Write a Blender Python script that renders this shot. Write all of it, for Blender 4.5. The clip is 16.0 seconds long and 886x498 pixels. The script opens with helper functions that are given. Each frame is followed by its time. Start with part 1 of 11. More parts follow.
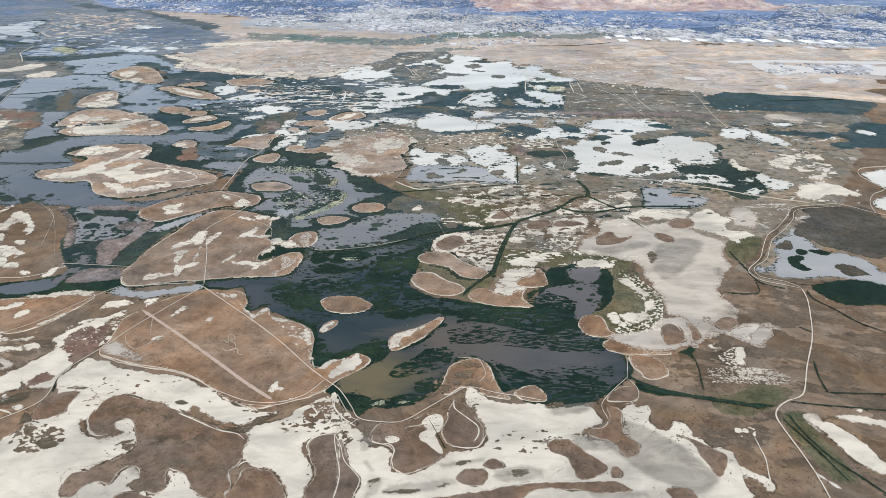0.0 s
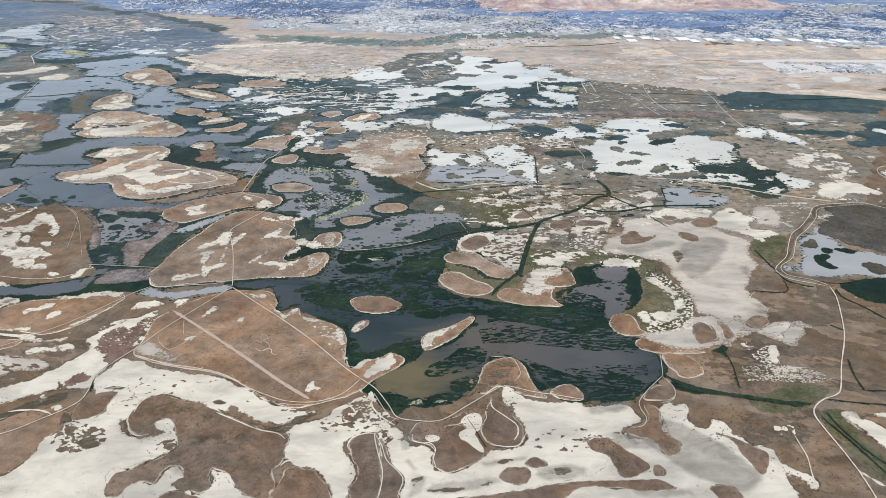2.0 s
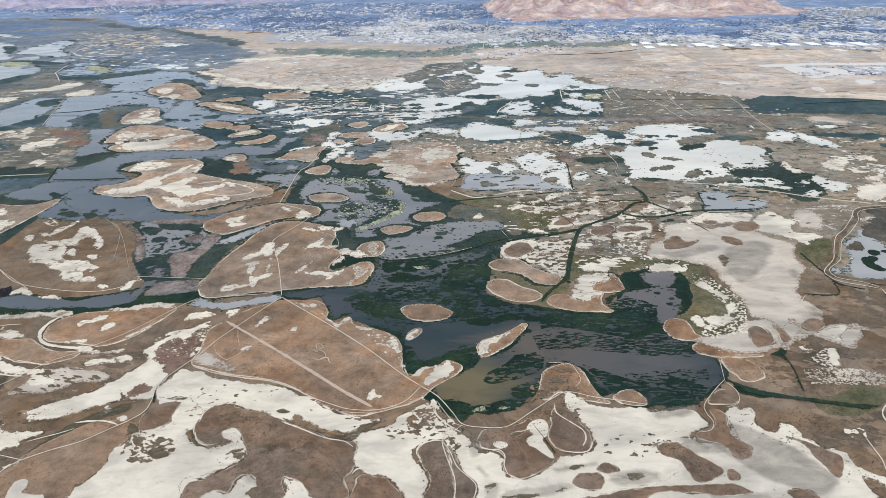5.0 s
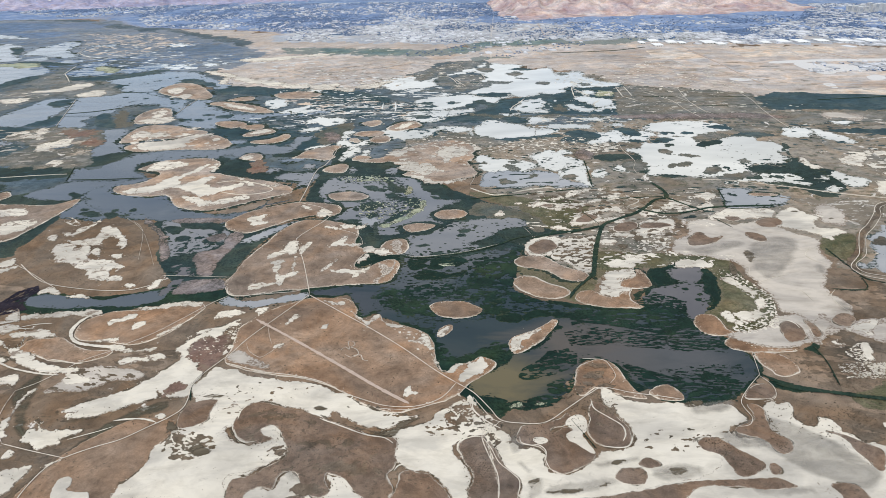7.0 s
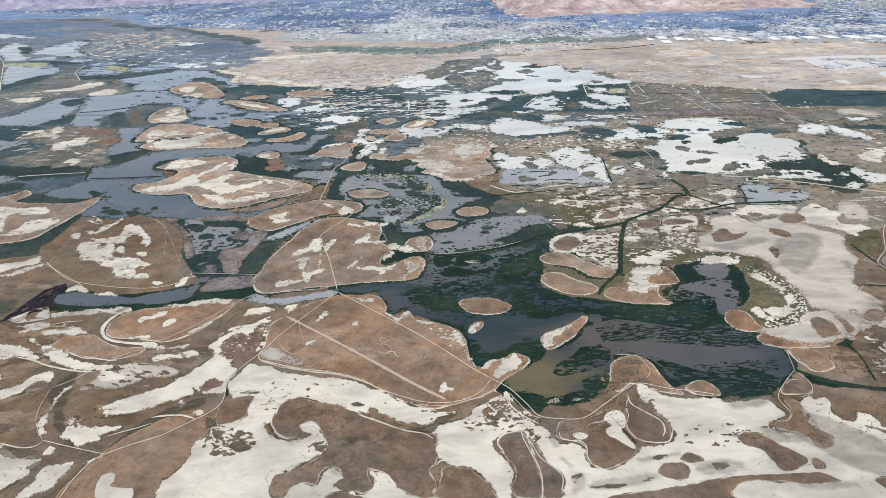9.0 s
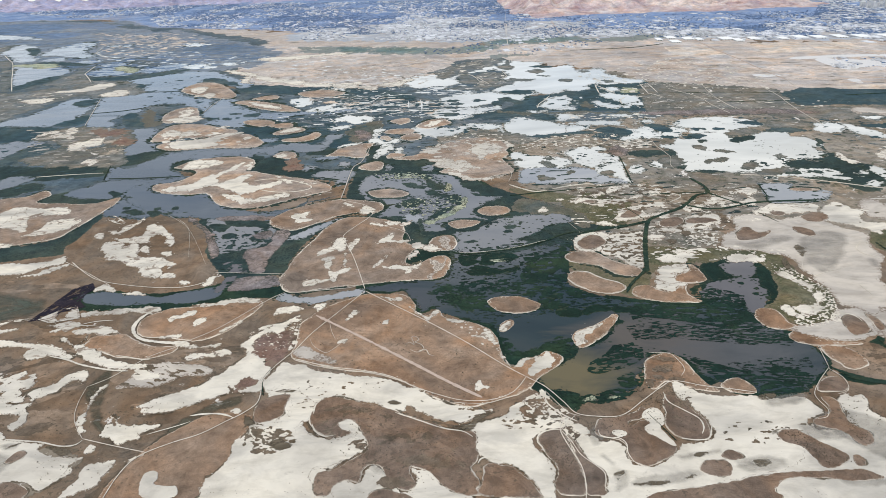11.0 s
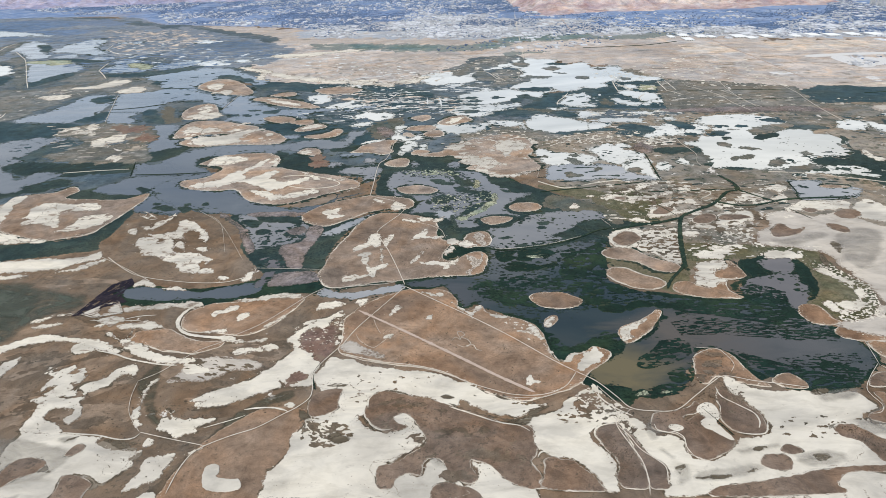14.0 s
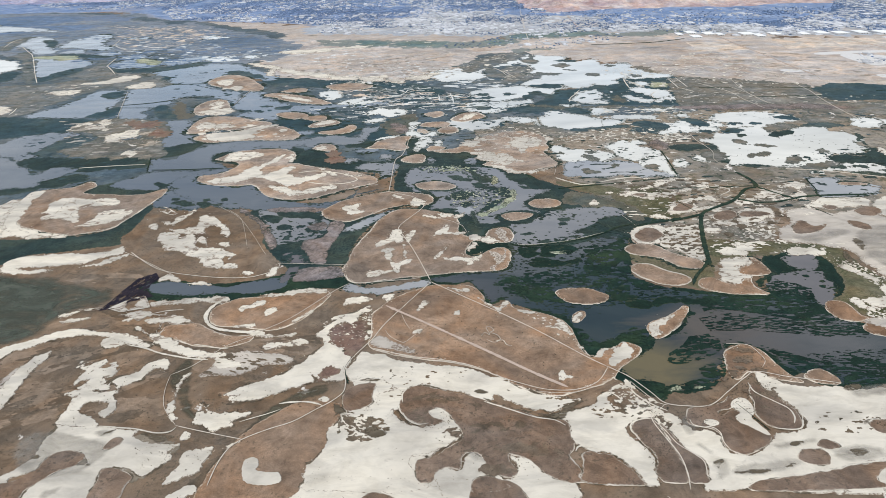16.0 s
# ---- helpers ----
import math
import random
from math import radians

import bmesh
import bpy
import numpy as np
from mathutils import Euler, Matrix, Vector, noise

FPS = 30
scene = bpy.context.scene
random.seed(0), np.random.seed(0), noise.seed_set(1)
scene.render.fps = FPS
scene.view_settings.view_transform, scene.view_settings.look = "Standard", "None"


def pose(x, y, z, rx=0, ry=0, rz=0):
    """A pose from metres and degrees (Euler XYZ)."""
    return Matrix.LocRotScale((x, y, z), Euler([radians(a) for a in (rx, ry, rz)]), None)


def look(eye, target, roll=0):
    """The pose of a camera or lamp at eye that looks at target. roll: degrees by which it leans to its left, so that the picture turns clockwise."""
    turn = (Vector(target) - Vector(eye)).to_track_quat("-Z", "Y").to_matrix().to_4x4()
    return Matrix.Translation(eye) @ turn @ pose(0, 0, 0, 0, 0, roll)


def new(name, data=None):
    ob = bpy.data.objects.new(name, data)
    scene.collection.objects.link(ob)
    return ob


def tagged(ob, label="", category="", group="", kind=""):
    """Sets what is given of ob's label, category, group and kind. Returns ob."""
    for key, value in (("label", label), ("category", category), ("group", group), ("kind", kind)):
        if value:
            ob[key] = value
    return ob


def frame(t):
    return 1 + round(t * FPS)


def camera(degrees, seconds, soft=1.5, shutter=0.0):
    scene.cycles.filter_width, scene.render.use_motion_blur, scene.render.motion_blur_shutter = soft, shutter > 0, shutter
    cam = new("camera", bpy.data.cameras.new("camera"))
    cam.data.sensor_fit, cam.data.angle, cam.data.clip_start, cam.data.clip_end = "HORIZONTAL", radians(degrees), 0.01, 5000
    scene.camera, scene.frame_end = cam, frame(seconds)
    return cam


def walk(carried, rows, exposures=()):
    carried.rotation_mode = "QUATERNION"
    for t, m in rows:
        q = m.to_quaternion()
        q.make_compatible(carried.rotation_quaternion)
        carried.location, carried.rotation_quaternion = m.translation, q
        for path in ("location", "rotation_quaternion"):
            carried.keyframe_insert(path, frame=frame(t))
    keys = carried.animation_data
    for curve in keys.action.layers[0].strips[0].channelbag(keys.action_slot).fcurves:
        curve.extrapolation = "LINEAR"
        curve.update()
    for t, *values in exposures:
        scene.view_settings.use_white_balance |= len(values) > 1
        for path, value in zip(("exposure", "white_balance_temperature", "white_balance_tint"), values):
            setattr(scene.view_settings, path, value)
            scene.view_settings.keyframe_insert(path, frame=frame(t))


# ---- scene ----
cam = camera(66.6, 16.0, 0.5)
PATH = [
    (0, (-2.305, 1.181, 281.123), (-2.280, 2.995, 280.281), 0.1),
    (0.5, (-8.104, 0.767, 281.031), (-8.080, 2.580, 280.186), 0.1),
    (1, (-13.884, 0.491, 280.909), (-13.861, 2.304, 280.064), 0.1),
    (1.5, (-19.637, 0.317, 280.730), (-19.615, 2.131, 279.887), -0.0),
    (2, (-25.329, 0.101, 280.535), (-25.310, 1.916, 279.696), -0.2),
    (2.5, (-31.059, -0.121, 280.306), (-31.045, 1.697, 279.473), -0.4),
    (3, (-36.836, -0.301, 280.093), (-36.827, 1.521, 279.268), -0.6),
    (3.5, (-42.645, -0.485, 279.901), (-42.640, 1.340, 279.083), -0.9),
    (4, (-48.452, -0.698, 279.742), (-48.452, 1.130, 278.930), -1.1),
    (6.5, (-77.740, -2.228, 278.634), (-77.749, -0.400, 277.822), -1.6),
    (7, (-83.478, -2.393, 278.468), (-83.488, -0.566, 277.654), -1.7),
    (7.5, (-89.269, -2.668, 278.347), (-89.280, -0.842, 277.532), -1.7),
    (8, (-95.144, -2.940, 278.277), (-95.157, -1.115, 277.460), -1.8),
    (8.5, (-101.042, -3.219, 278.219), (-101.055, -1.394, 277.400), -1.8),
    (9, (-107.052, -3.617, 278.179), (-107.066, -1.792, 277.361), -1.9),
    (11.5, (-136.331, -5.381, 278.071), (-136.349, -3.556, 277.255), -2.1),
    (12, (-142.269, -5.698, 278.079), (-142.288, -3.872, 277.263), -2.1),
    (12.5, (-148.238, -5.954, 278.016), (-148.257, -4.129, 277.199), -2.1),
    (13, (-154.089, -6.202, 277.979), (-154.108, -4.377, 277.161), -2.0),
    (13.5, (-160.005, -6.492, 277.968), (-160.024, -4.668, 277.148), -2.0),
    (14, (-165.946, -6.992, 277.963), (-165.965, -5.169, 277.141), -2.0),
    (14.5, (-171.914, -7.505, 277.896), (-171.933, -5.682, 277.072), -1.9),
    (15, (-177.710, -7.969, 277.888), (-177.728, -6.147, 277.063), -1.9),
    (15.5, (-183.579, -8.264, 277.881), (-183.597, -6.443, 277.053), -1.8),
    (16, (-189.457, -8.470, 277.863), (-189.474, -6.650, 277.033), -1.8),
]
walk(cam, [(t, look(eye, target, roll)) for t, eye, target, roll in PATH])

# ---- world and sun
SUN_UP, SUN_ROUND = 52.0, 200.0      # degrees above the horizon; clockwise from +y
world = bpy.data.worlds.new("sky")
scene.world = world
world.use_nodes = True
wn = world.node_tree.nodes
sky = wn.new("ShaderNodeTexSky")
sky.sky_type = "NISHITA"
sky.sun_disc = False
sky.sun_elevation, sky.sun_rotation = radians(SUN_UP), radians(SUN_ROUND)
sky.altitude, sky.air_density, sky.dust_density, sky.ozone_density = 1300, 1.0, 1.0, 1.5
wn["Background"].inputs["Strength"].default_value = 0.15
wl = world.node_tree.links
direction = wn.new("ShaderNodeTexCoord")
flat = wn.new("ShaderNodeMapping")
flat.inputs["Scale"].default_value = (1.0, 1.0, 3.5)
cloud = wn.new("ShaderNodeTexNoise")
cloud.inputs["Scale"].default_value, cloud.inputs["Detail"].default_value, cloud.inputs["Roughness"].default_value = 3.0, 7.0, 0.6
cover = wn.new("ShaderNodeValToRGB")
cover.color_ramp.elements[0].position, cover.color_ramp.elements[0].color = 0.38, (0.15, 0.15, 0.15, 1)
cover.color_ramp.elements[1].position, cover.color_ramp.elements[1].color = 0.66, (0.95, 0.95, 0.95, 1)
over = wn.new("ShaderNodeMix")
over.data_type = "RGBA"
over.inputs[7].default_value = (7.6, 7.8, 8.1, 1)
wl.new(direction.outputs["Generated"], flat.inputs["Vector"])
wl.new(flat.outputs["Vector"], cloud.inputs["Vector"])
wl.new(cloud.outputs["Fac"], cover.inputs["Fac"])
wl.new(cover.outputs["Color"], over.inputs[0])
wl.new(sky.outputs["Color"], over.inputs[6])
wl.new(over.outputs[2], wn["Background"].inputs["Color"])
sun = new("sun", bpy.data.lights.new("sun", "SUN"))
sun.data.energy, sun.data.angle, sun.data.color = 2.25, radians(0.55), (1.0, 0.955, 0.87)
az = radians(SUN_ROUND)
toward = Vector((math.sin(az) * math.cos(radians(SUN_UP)), math.cos(az) * math.cos(radians(SUN_UP)), math.sin(radians(SUN_UP))))
sun.matrix_world = look(toward * 900, (0, 0, 0))


# ---- materials
from mathutils import geometry


def shader(name, rough=0.9, spec=0.2):
    m = bpy.data.materials.new(name)
    m.use_nodes = True
    b = m.node_tree.nodes["Principled BSDF"]
    b.inputs["Roughness"].default_value = rough
    b.inputs["Specular IOR Level"].default_value = spec
    return m, m.node_tree, b


def grain(nt, scale, detail=4.0, rough=0.55, stretch=(1, 1, 1), warp=0.0, away=(0, 0, 0)):
    """A noise over the world's metres."""
    geo = nt.nodes.new("ShaderNodeNewGeometry")
    mp = nt.nodes.new("ShaderNodeMapping")
    mp.inputs["Scale"].default_value = stretch
    mp.inputs["Location"].default_value = away
    n = nt.nodes.new("ShaderNodeTexNoise")
    n.inputs["Scale"].default_value, n.inputs["Detail"].default_value = scale, detail
    n.inputs["Roughness"].default_value, n.inputs["Distortion"].default_value = rough, warp
    nt.links.new(geo.outputs["Position"], mp.inputs["Vector"])
    nt.links.new(mp.outputs["Vector"], n.inputs["Vector"])
    return n.outputs["Fac"]


def ramp(nt, fac, stops):
    r = nt.nodes.new("ShaderNodeValToRGB")
    el = r.color_ramp.elements
    while len(el) < len(stops):
        el.new(0.5)
    for e, (p, c) in zip(el, stops):
        e.position, e.color = p, (*c, 1)
    nt.links.new(fac, r.inputs["Fac"])
    return r.outputs["Color"]


def blend(nt, fac, a, b, how="MIX"):
    x = nt.nodes.new("ShaderNodeMix")
    x.data_type, x.blend_type = "RGBA", how
    for i, v in ((0, fac), (6, a), (7, b)):
        if isinstance(v, (int, float)):
            x.inputs[i].default_value = v
        elif isinstance(v, tuple):
            x.inputs[i].default_value = (*v, 1)
        else:
            nt.links.new(v, x.inputs[i])
    return x.outputs[2]


def worn(nt, keep, edge, much=0.3, scale=0.5, soft=0.05):
    """Towards a piece's rim its colour breaks up into the edge's colour, along a noise. Returns the colour and the mask."""
    a = nt.nodes.new("ShaderNodeAttribute")
    a.attribute_name = "rim"
    n1 = grain(nt, scale, 7, 0.72, away=(5, 91, 0))
    s = nt.nodes.new("ShaderNodeMath")
    s.operation = "MULTIPLY_ADD"
    s.inputs[1].default_value = much
    nt.links.new(a.outputs["Fac"], s.inputs[0])
    nt.links.new(n1, s.inputs[2])
    mask = ramp(nt, s.outputs[0], [(0.5 + much - soft, (0, 0, 0)), (0.5 + much + soft, (1, 1, 1))])
    return blend(nt, mask, keep, edge), mask


def relief(nt, b, fac, strength, distance):
    bump = nt.nodes.new("ShaderNodeBump")
    bump.inputs["Strength"].default_value, bump.inputs["Distance"].default_value = strength, distance
    nt.links.new(fac, bump.inputs["Height"])
    nt.links.new(bump.outputs["Normal"], b.inputs["Normal"])


def soil(name, tones, fleck, fleck_at=0.62, big=0.012, mid=0.07, salt_at=0.0, rough=0.95, edge=None, spot=0.42):
    """Earth with scrub: two sizes of tone, dark flecks of scrub, and pale crust where salt_at is set."""
    m, nt, b = shader(name, rough, 0.1)
    lo, md, hi = tones
    base = ramp(nt, grain(nt, big, 5, 0.6, warp=0.6), [(0.32, lo), (0.5, md), (0.68, hi)])
    patch = ramp(nt, grain(nt, mid, 6, 0.65), [(0.3, (0.62,) * 3), (0.5, (1.0,) * 3), (0.72, (1.28,) * 3)])
    c = blend(nt, 1.0, base, patch, "MULTIPLY")
    strand = ramp(nt, grain(nt, big * 1.5, 3, 0.5, warp=1.2, away=(17, 3, 0)), [(0.30, (0.86,) * 3), (0.38, (1.12,) * 3), (0.42, (0.84,) * 3), (0.47, (1.06,) * 3),
                                                                               (0.50, (0.82,) * 3), (0.56, (1.14,) * 3), (0.60, (0.88,) * 3), (0.7, (1.1,) * 3)])
    c = blend(nt, 0.75, c, strand, "MULTIPLY")
    fine = ramp(nt, grain(nt, 1.3, 4, 0.75), [(0.35, (0.74,) * 3), (0.65, (1.25,) * 3)])
    c = blend(nt, 0.8, c, fine, "MULTIPLY")
    where = ramp(nt, grain(nt, 0.03, 5, 0.6, away=(3, 77, 0)), [(0.42, (0, 0, 0)), (0.56, (1, 1, 1))])
    spots = ramp(nt, grain(nt, spot, 3 if spot > 0.3 else 7, 0.6 if spot > 0.3 else 0.7, away=(31, 7, 0)), [(fleck_at - 0.03, (0, 0, 0)), (fleck_at, (1, 1, 1))])
    c = blend(nt, blend(nt, 1.0, blend(nt, 1.0, spots, where, "MULTIPLY"), (0.75, 0.75, 0.75), "MULTIPLY"), c, fleck)
    tint = ramp(nt, grain(nt, 0.016, 5, 0.6, warp=1.0, away=(51, 29, 0)), [(0.36, (0.90, 0.97, 1.05)), (0.5, (1.0, 1.0, 1.0)), (0.64, (1.10, 0.99, 0.88))])
    c = blend(nt, 1.0, c, tint, "MULTIPLY")
    if salt_at:
        crust = ramp(nt, grain(nt, 0.022, 9, 0.68, warp=1.2, away=(77, 13, 0)), [(salt_at, (0, 0, 0)), (salt_at + 0.03, (1, 1, 1))])
        c = blend(nt, crust, c, (0.62, 0.58, 0.52))
    if edge:
        c, _ = worn(nt, c, edge)
    nt.links.new(c, b.inputs["Base Color"])
    relief(nt, b, grain(nt, 0.5, 5, 0.7), 0.5, 0.5)
    return m


GROUND = soil("scrub_ground", ((0.130, 0.095, 0.065), (0.182, 0.132, 0.091), (0.250, 0.185, 0.132)), (0.095, 0.080, 0.055), 0.6, 0.008, 0.045, 0.645)
SCRUB = soil("island_scrub", ((0.180, 0.118, 0.079), (0.262, 0.172, 0.112), (0.345, 0.241, 0.166)), (0.125, 0.093, 0.061), 0.63, 0.014, 0.06, edge=(0.400, 0.318, 0.239))
TAN = soil("dry_grass", ((0.363, 0.314, 0.275), (0.473, 0.413, 0.363), (0.594, 0.528, 0.473)), (0.297, 0.270, 0.242), 0.58, 0.004, 0.02, 0.66, edge=(0.38, 0.33, 0.285), spot=0.05)
OLIVE = soil("olive_grass", ((0.075, 0.078, 0.042), (0.115, 0.108, 0.062), (0.17, 0.148, 0.092)), (0.045, 0.06, 0.03), 0.56, 0.03, 0.12, edge=(0.15, 0.125, 0.085))
MARSH = soil("marsh_green", ((0.007, 0.022, 0.016), (0.011, 0.029, 0.020), (0.027, 0.050, 0.026)), (0.006, 0.014, 0.011), 0.55, 0.012, 0.1, rough=0.8, edge=(0.036, 0.048, 0.028))
REED = soil("reed_green", ((0.014, 0.026, 0.020), (0.024, 0.040, 0.028), (0.045, 0.055, 0.033)), (0.012, 0.02, 0.018), 0.55, 0.03, 0.2, rough=0.85)
SHRUB = soil("dark_shrub", ((0.075, 0.062, 0.045), (0.10, 0.082, 0.06), (0.13, 0.105, 0.078)), (0.06, 0.052, 0.04), 0.6)
DAMP = soil("damp_earth", ((0.100, 0.080, 0.055), (0.135, 0.106, 0.075), (0.175, 0.140, 0.101)), (0.075, 0.066, 0.044), 0.6, 0.03, 0.12, edge=(0.200, 0.150, 0.106))
BURNT = soil("dead_reeds", ((0.018, 0.015, 0.022), (0.027, 0.022, 0.030), (0.050, 0.038, 0.044)), (0.013, 0.011, 0.017), 0.5, 0.06, 0.25, edge=(0.06, 0.052, 0.045))
MAUVE = soil("glasswort", ((0.150, 0.096, 0.074), (0.190, 0.122, 0.094), (0.232, 0.156, 0.122)), (0.11, 0.072, 0.058), 0.6, 0.03, 0.12, 0.60, edge=(0.2, 0.15, 0.11))
KNOLL = soil("knoll_scrub", ((0.130, 0.094, 0.070), (0.182, 0.130, 0.095), (0.242, 0.177, 0.131)), (0.090, 0.074, 0.056), 0.61, 0.016, 0.08, edge=(0.314, 0.267, 0.214))
MEADOW = soil("dull_meadow", ((0.163, 0.143, 0.113), (0.235, 0.204, 0.162), (0.32, 0.274, 0.218)), (0.078, 0.084, 0.056), 0.55, 0.008, 0.05, 0.60, edge=(0.213, 0.168, 0.125), spot=0.09)
ALGAE = soil("algae_mat", ((0.25, 0.27, 0.19), (0.36, 0.38, 0.27), (0.46, 0.47, 0.36)), (0.10, 0.12, 0.08), 0.6, 0.03, 0.15, edge=(0.06, 0.07, 0.05))
# Reddish tan earth; the noise's dark tone also paints the ridges' shading.
HILL = soil("hill_earth", ((0.31, 0.21, 0.22), (0.47, 0.37, 0.35), (0.64, 0.56, 0.51)), (0.22, 0.22, 0.26), 0.60, 0.006, 0.025)


def salt_shader(name, hi, lo, damp, web=0.0, bed=(0.25, 0.178, 0.128), mesh=0.11):
    m, nt, b = shader(name, 0.8, 0.25)
    c = ramp(nt, grain(nt, 0.018, 6, 0.6, warp=0.8), [(0.3, lo), (0.46, hi), (0.7, hi)])
    wash = ramp(nt, grain(nt, 0.006, 5, 0.6, (0.6, 1, 1), 1.5, (63, 8, 0)), [(0.36, (0.78, 0.78, 0.79)), (0.5, (1.0, 1.0, 1.0)), (0.6, (1.06, 1.05, 1.03))])
    c = blend(nt, 1.0, c, wash, "MULTIPLY")
    film = ramp(nt, grain(nt, 0.022, 7, 0.58, (0.5, 1, 1), 1.6, (21, 65, 0)), [(0.38, (0.74, 0.745, 0.76)), (0.50, (1.0, 1.0, 1.0)), (0.66, (1.06, 1.06, 1.05))])
    c = blend(nt, 0.8, c, film, "MULTIPLY")
    veins = ramp(nt, grain(nt, 0.10, 7, 0.7, (0.45, 1, 1), 0.5), [(0.3, (0.80, 0.79, 0.77)), (0.55, (1, 1, 1))])
    c = blend(nt, 1.0, c, veins, "MULTIPLY")
    stain = ramp(nt, grain(nt, 0.045, 8, 0.72, (0.5, 1, 1), 1.0, (9, 51, 0)), [(0.64, (0, 0, 0)), (0.74, (1, 1, 1))])
    c = blend(nt, stain, c, damp)
    mud = ramp(nt, grain(nt, 0.5, 4, 0.7, away=(3, 5, 0)), [(0.70, (0, 0, 0)), (0.73, (1, 1, 1))])
    c = blend(nt, mud, c, (0.24, 0.19, 0.15))
    c, _ = worn(nt, c, (0.19, 0.145, 0.108))
    if web:
        gaps = ramp(nt, grain(nt, mesh, 9, 0.72, (0.6, 1, 1), 1.2, (41, 23, 0)), [(web, (0, 0, 0)), (web + 0.04, (1, 1, 1))])
        c = blend(nt, gaps, c, ramp(nt, grain(nt, 0.03, 6, 0.7), [(0.35, tuple(v * 0.7 for v in bed)), (0.65, tuple(v * 1.3 for v in bed))]))
    nt.links.new(c, b.inputs["Base Color"])
    relief(nt, b, grain(nt, 0.8, 4, 0.6), 0.25, 0.3)
    return m


SALT = salt_shader("salt_crust", (0.655, 0.605, 0.51), (0.54, 0.495, 0.415), (0.38, 0.34, 0.285))
SALT_WEB = salt_shader("broken_salt", (0.655, 0.605, 0.51), (0.54, 0.495, 0.415), (0.38, 0.34, 0.285), 0.55, (0.23, 0.18, 0.135))
CRUST = salt_shader("salt_and_scrub", (0.60, 0.57, 0.51), (0.50, 0.47, 0.42), (0.38, 0.35, 0.31), 0.43, (0.185, 0.155, 0.115), 0.07)
WET = salt_shader("damp_salt", (0.505, 0.455, 0.39), (0.40, 0.355, 0.30), (0.275, 0.24, 0.20))
SHORE = salt_shader("shore_sand", (0.60, 0.535, 0.445), (0.36, 0.285, 0.21), (0.18, 0.145, 0.10))


def wash_shader(name, tones, most, wide, broken, scale):
    """A thin stain that fades out towards its edge, broken up by noise: most is its cover in the middle."""
    m, nt, b = shader(name, 0.9, 0.15)
    nt.links.new(ramp(nt, grain(nt, 0.12, 6, 0.65, (0.6, 1, 1), 0.6), [(0.32, tones[0]), (0.5, tones[1]), (0.68, tones[2])]), b.inputs["Base Color"])
    a = nt.nodes.new("ShaderNodeAttribute")
    a.attribute_name = "rim"
    s = nt.nodes.new("ShaderNodeMath")
    s.operation = "MULTIPLY_ADD"
    s.inputs[1].default_value = wide
    nt.links.new(a.outputs["Fac"], s.inputs[0])
    nt.links.new(grain(nt, scale, 7, 0.62, (0.6, 1, 1), 0.8, (8, 33, 0)), s.inputs[2])
    cover = ramp(nt, s.outputs[0], [(0.5 - broken, (most,) * 3), (0.5 + broken + 0.35 * wide, (0, 0, 0))])
    nt.links.new(cover, b.inputs["Alpha"])
    return m


FILM = wash_shader("grey_mud_film", ((0.20, 0.185, 0.16), (0.29, 0.27, 0.235), (0.40, 0.375, 0.33)), 0.55, 0.5, 0.2, 0.07)
WET_EARTH = wash_shader("wet_brown_earth", ((0.085, 0.070, 0.047), (0.115, 0.094, 0.065), (0.155, 0.128, 0.09)), 0.95, 0.36, 0.05, 0.16)

OLIVE_WASH = wash_shader("dark_olive_growth", ((0.070, 0.066, 0.045), (0.092, 0.084, 0.058), (0.12, 0.108, 0.076)), 0.9, 0.5, 0.12, 0.08)
GREEN_WASH = wash_shader("green_wet_growth", ((0.058, 0.070, 0.054), (0.080, 0.092, 0.072), (0.108, 0.115, 0.09)), 0.96, 0.55, 0.12, 0.05)


def water_shader(name, tones):
    m, nt, b = shader(name, 0.12, 0.4)
    b.inputs["IOR"].default_value = 1.33
    c = ramp(nt, grain(nt, 0.010, 5, 0.55, (0.6, 1, 1), 0.8), [(0.32, tones[0]), (0.52, tones[1]), (0.68, tones[2])])
    c, mask = worn(nt, c, (0.022, 0.038, 0.030), 0.3, 0.35)
    nt.links.new(c, b.inputs["Base Color"])
    r = ramp(nt, grain(nt, 0.02, 4, 0.6, (0.4, 1, 1)), [(0.35, (0.07,) * 3), (0.65, (0.2,) * 3)])
    nt.links.new(blend(nt, mask, r, (0.9, 0.9, 0.9)), b.inputs["Roughness"])
    relief(nt, b, grain(nt, 0.9, 3, 0.6), 0.04, 0.2)
    return m


def pale_water_shader():
    """Shallow brine over a salt bed: milky, with the sky on it."""
    m, nt, b = shader("milky_brine", 0.1, 0.5)
    b.inputs["IOR"].default_value = 1.33
    c = ramp(nt, grain(nt, 0.008, 5, 0.55, (0.5, 1, 1), 0.8), [(0.3, (0.48, 0.470, 0.412)), (0.5, (0.60, 0.585, 0.515)), (0.7, (0.72, 0.695, 0.61))])
    c, mask = worn(nt, c, (0.055, 0.062, 0.048), 0.3, 0.2)
    nt.links.new(c, b.inputs["Base Color"])
    nt.links.new(blend(nt, mask, (0.1, 0.1, 0.1), (0.9, 0.9, 0.9)), b.inputs["Roughness"])
    return m


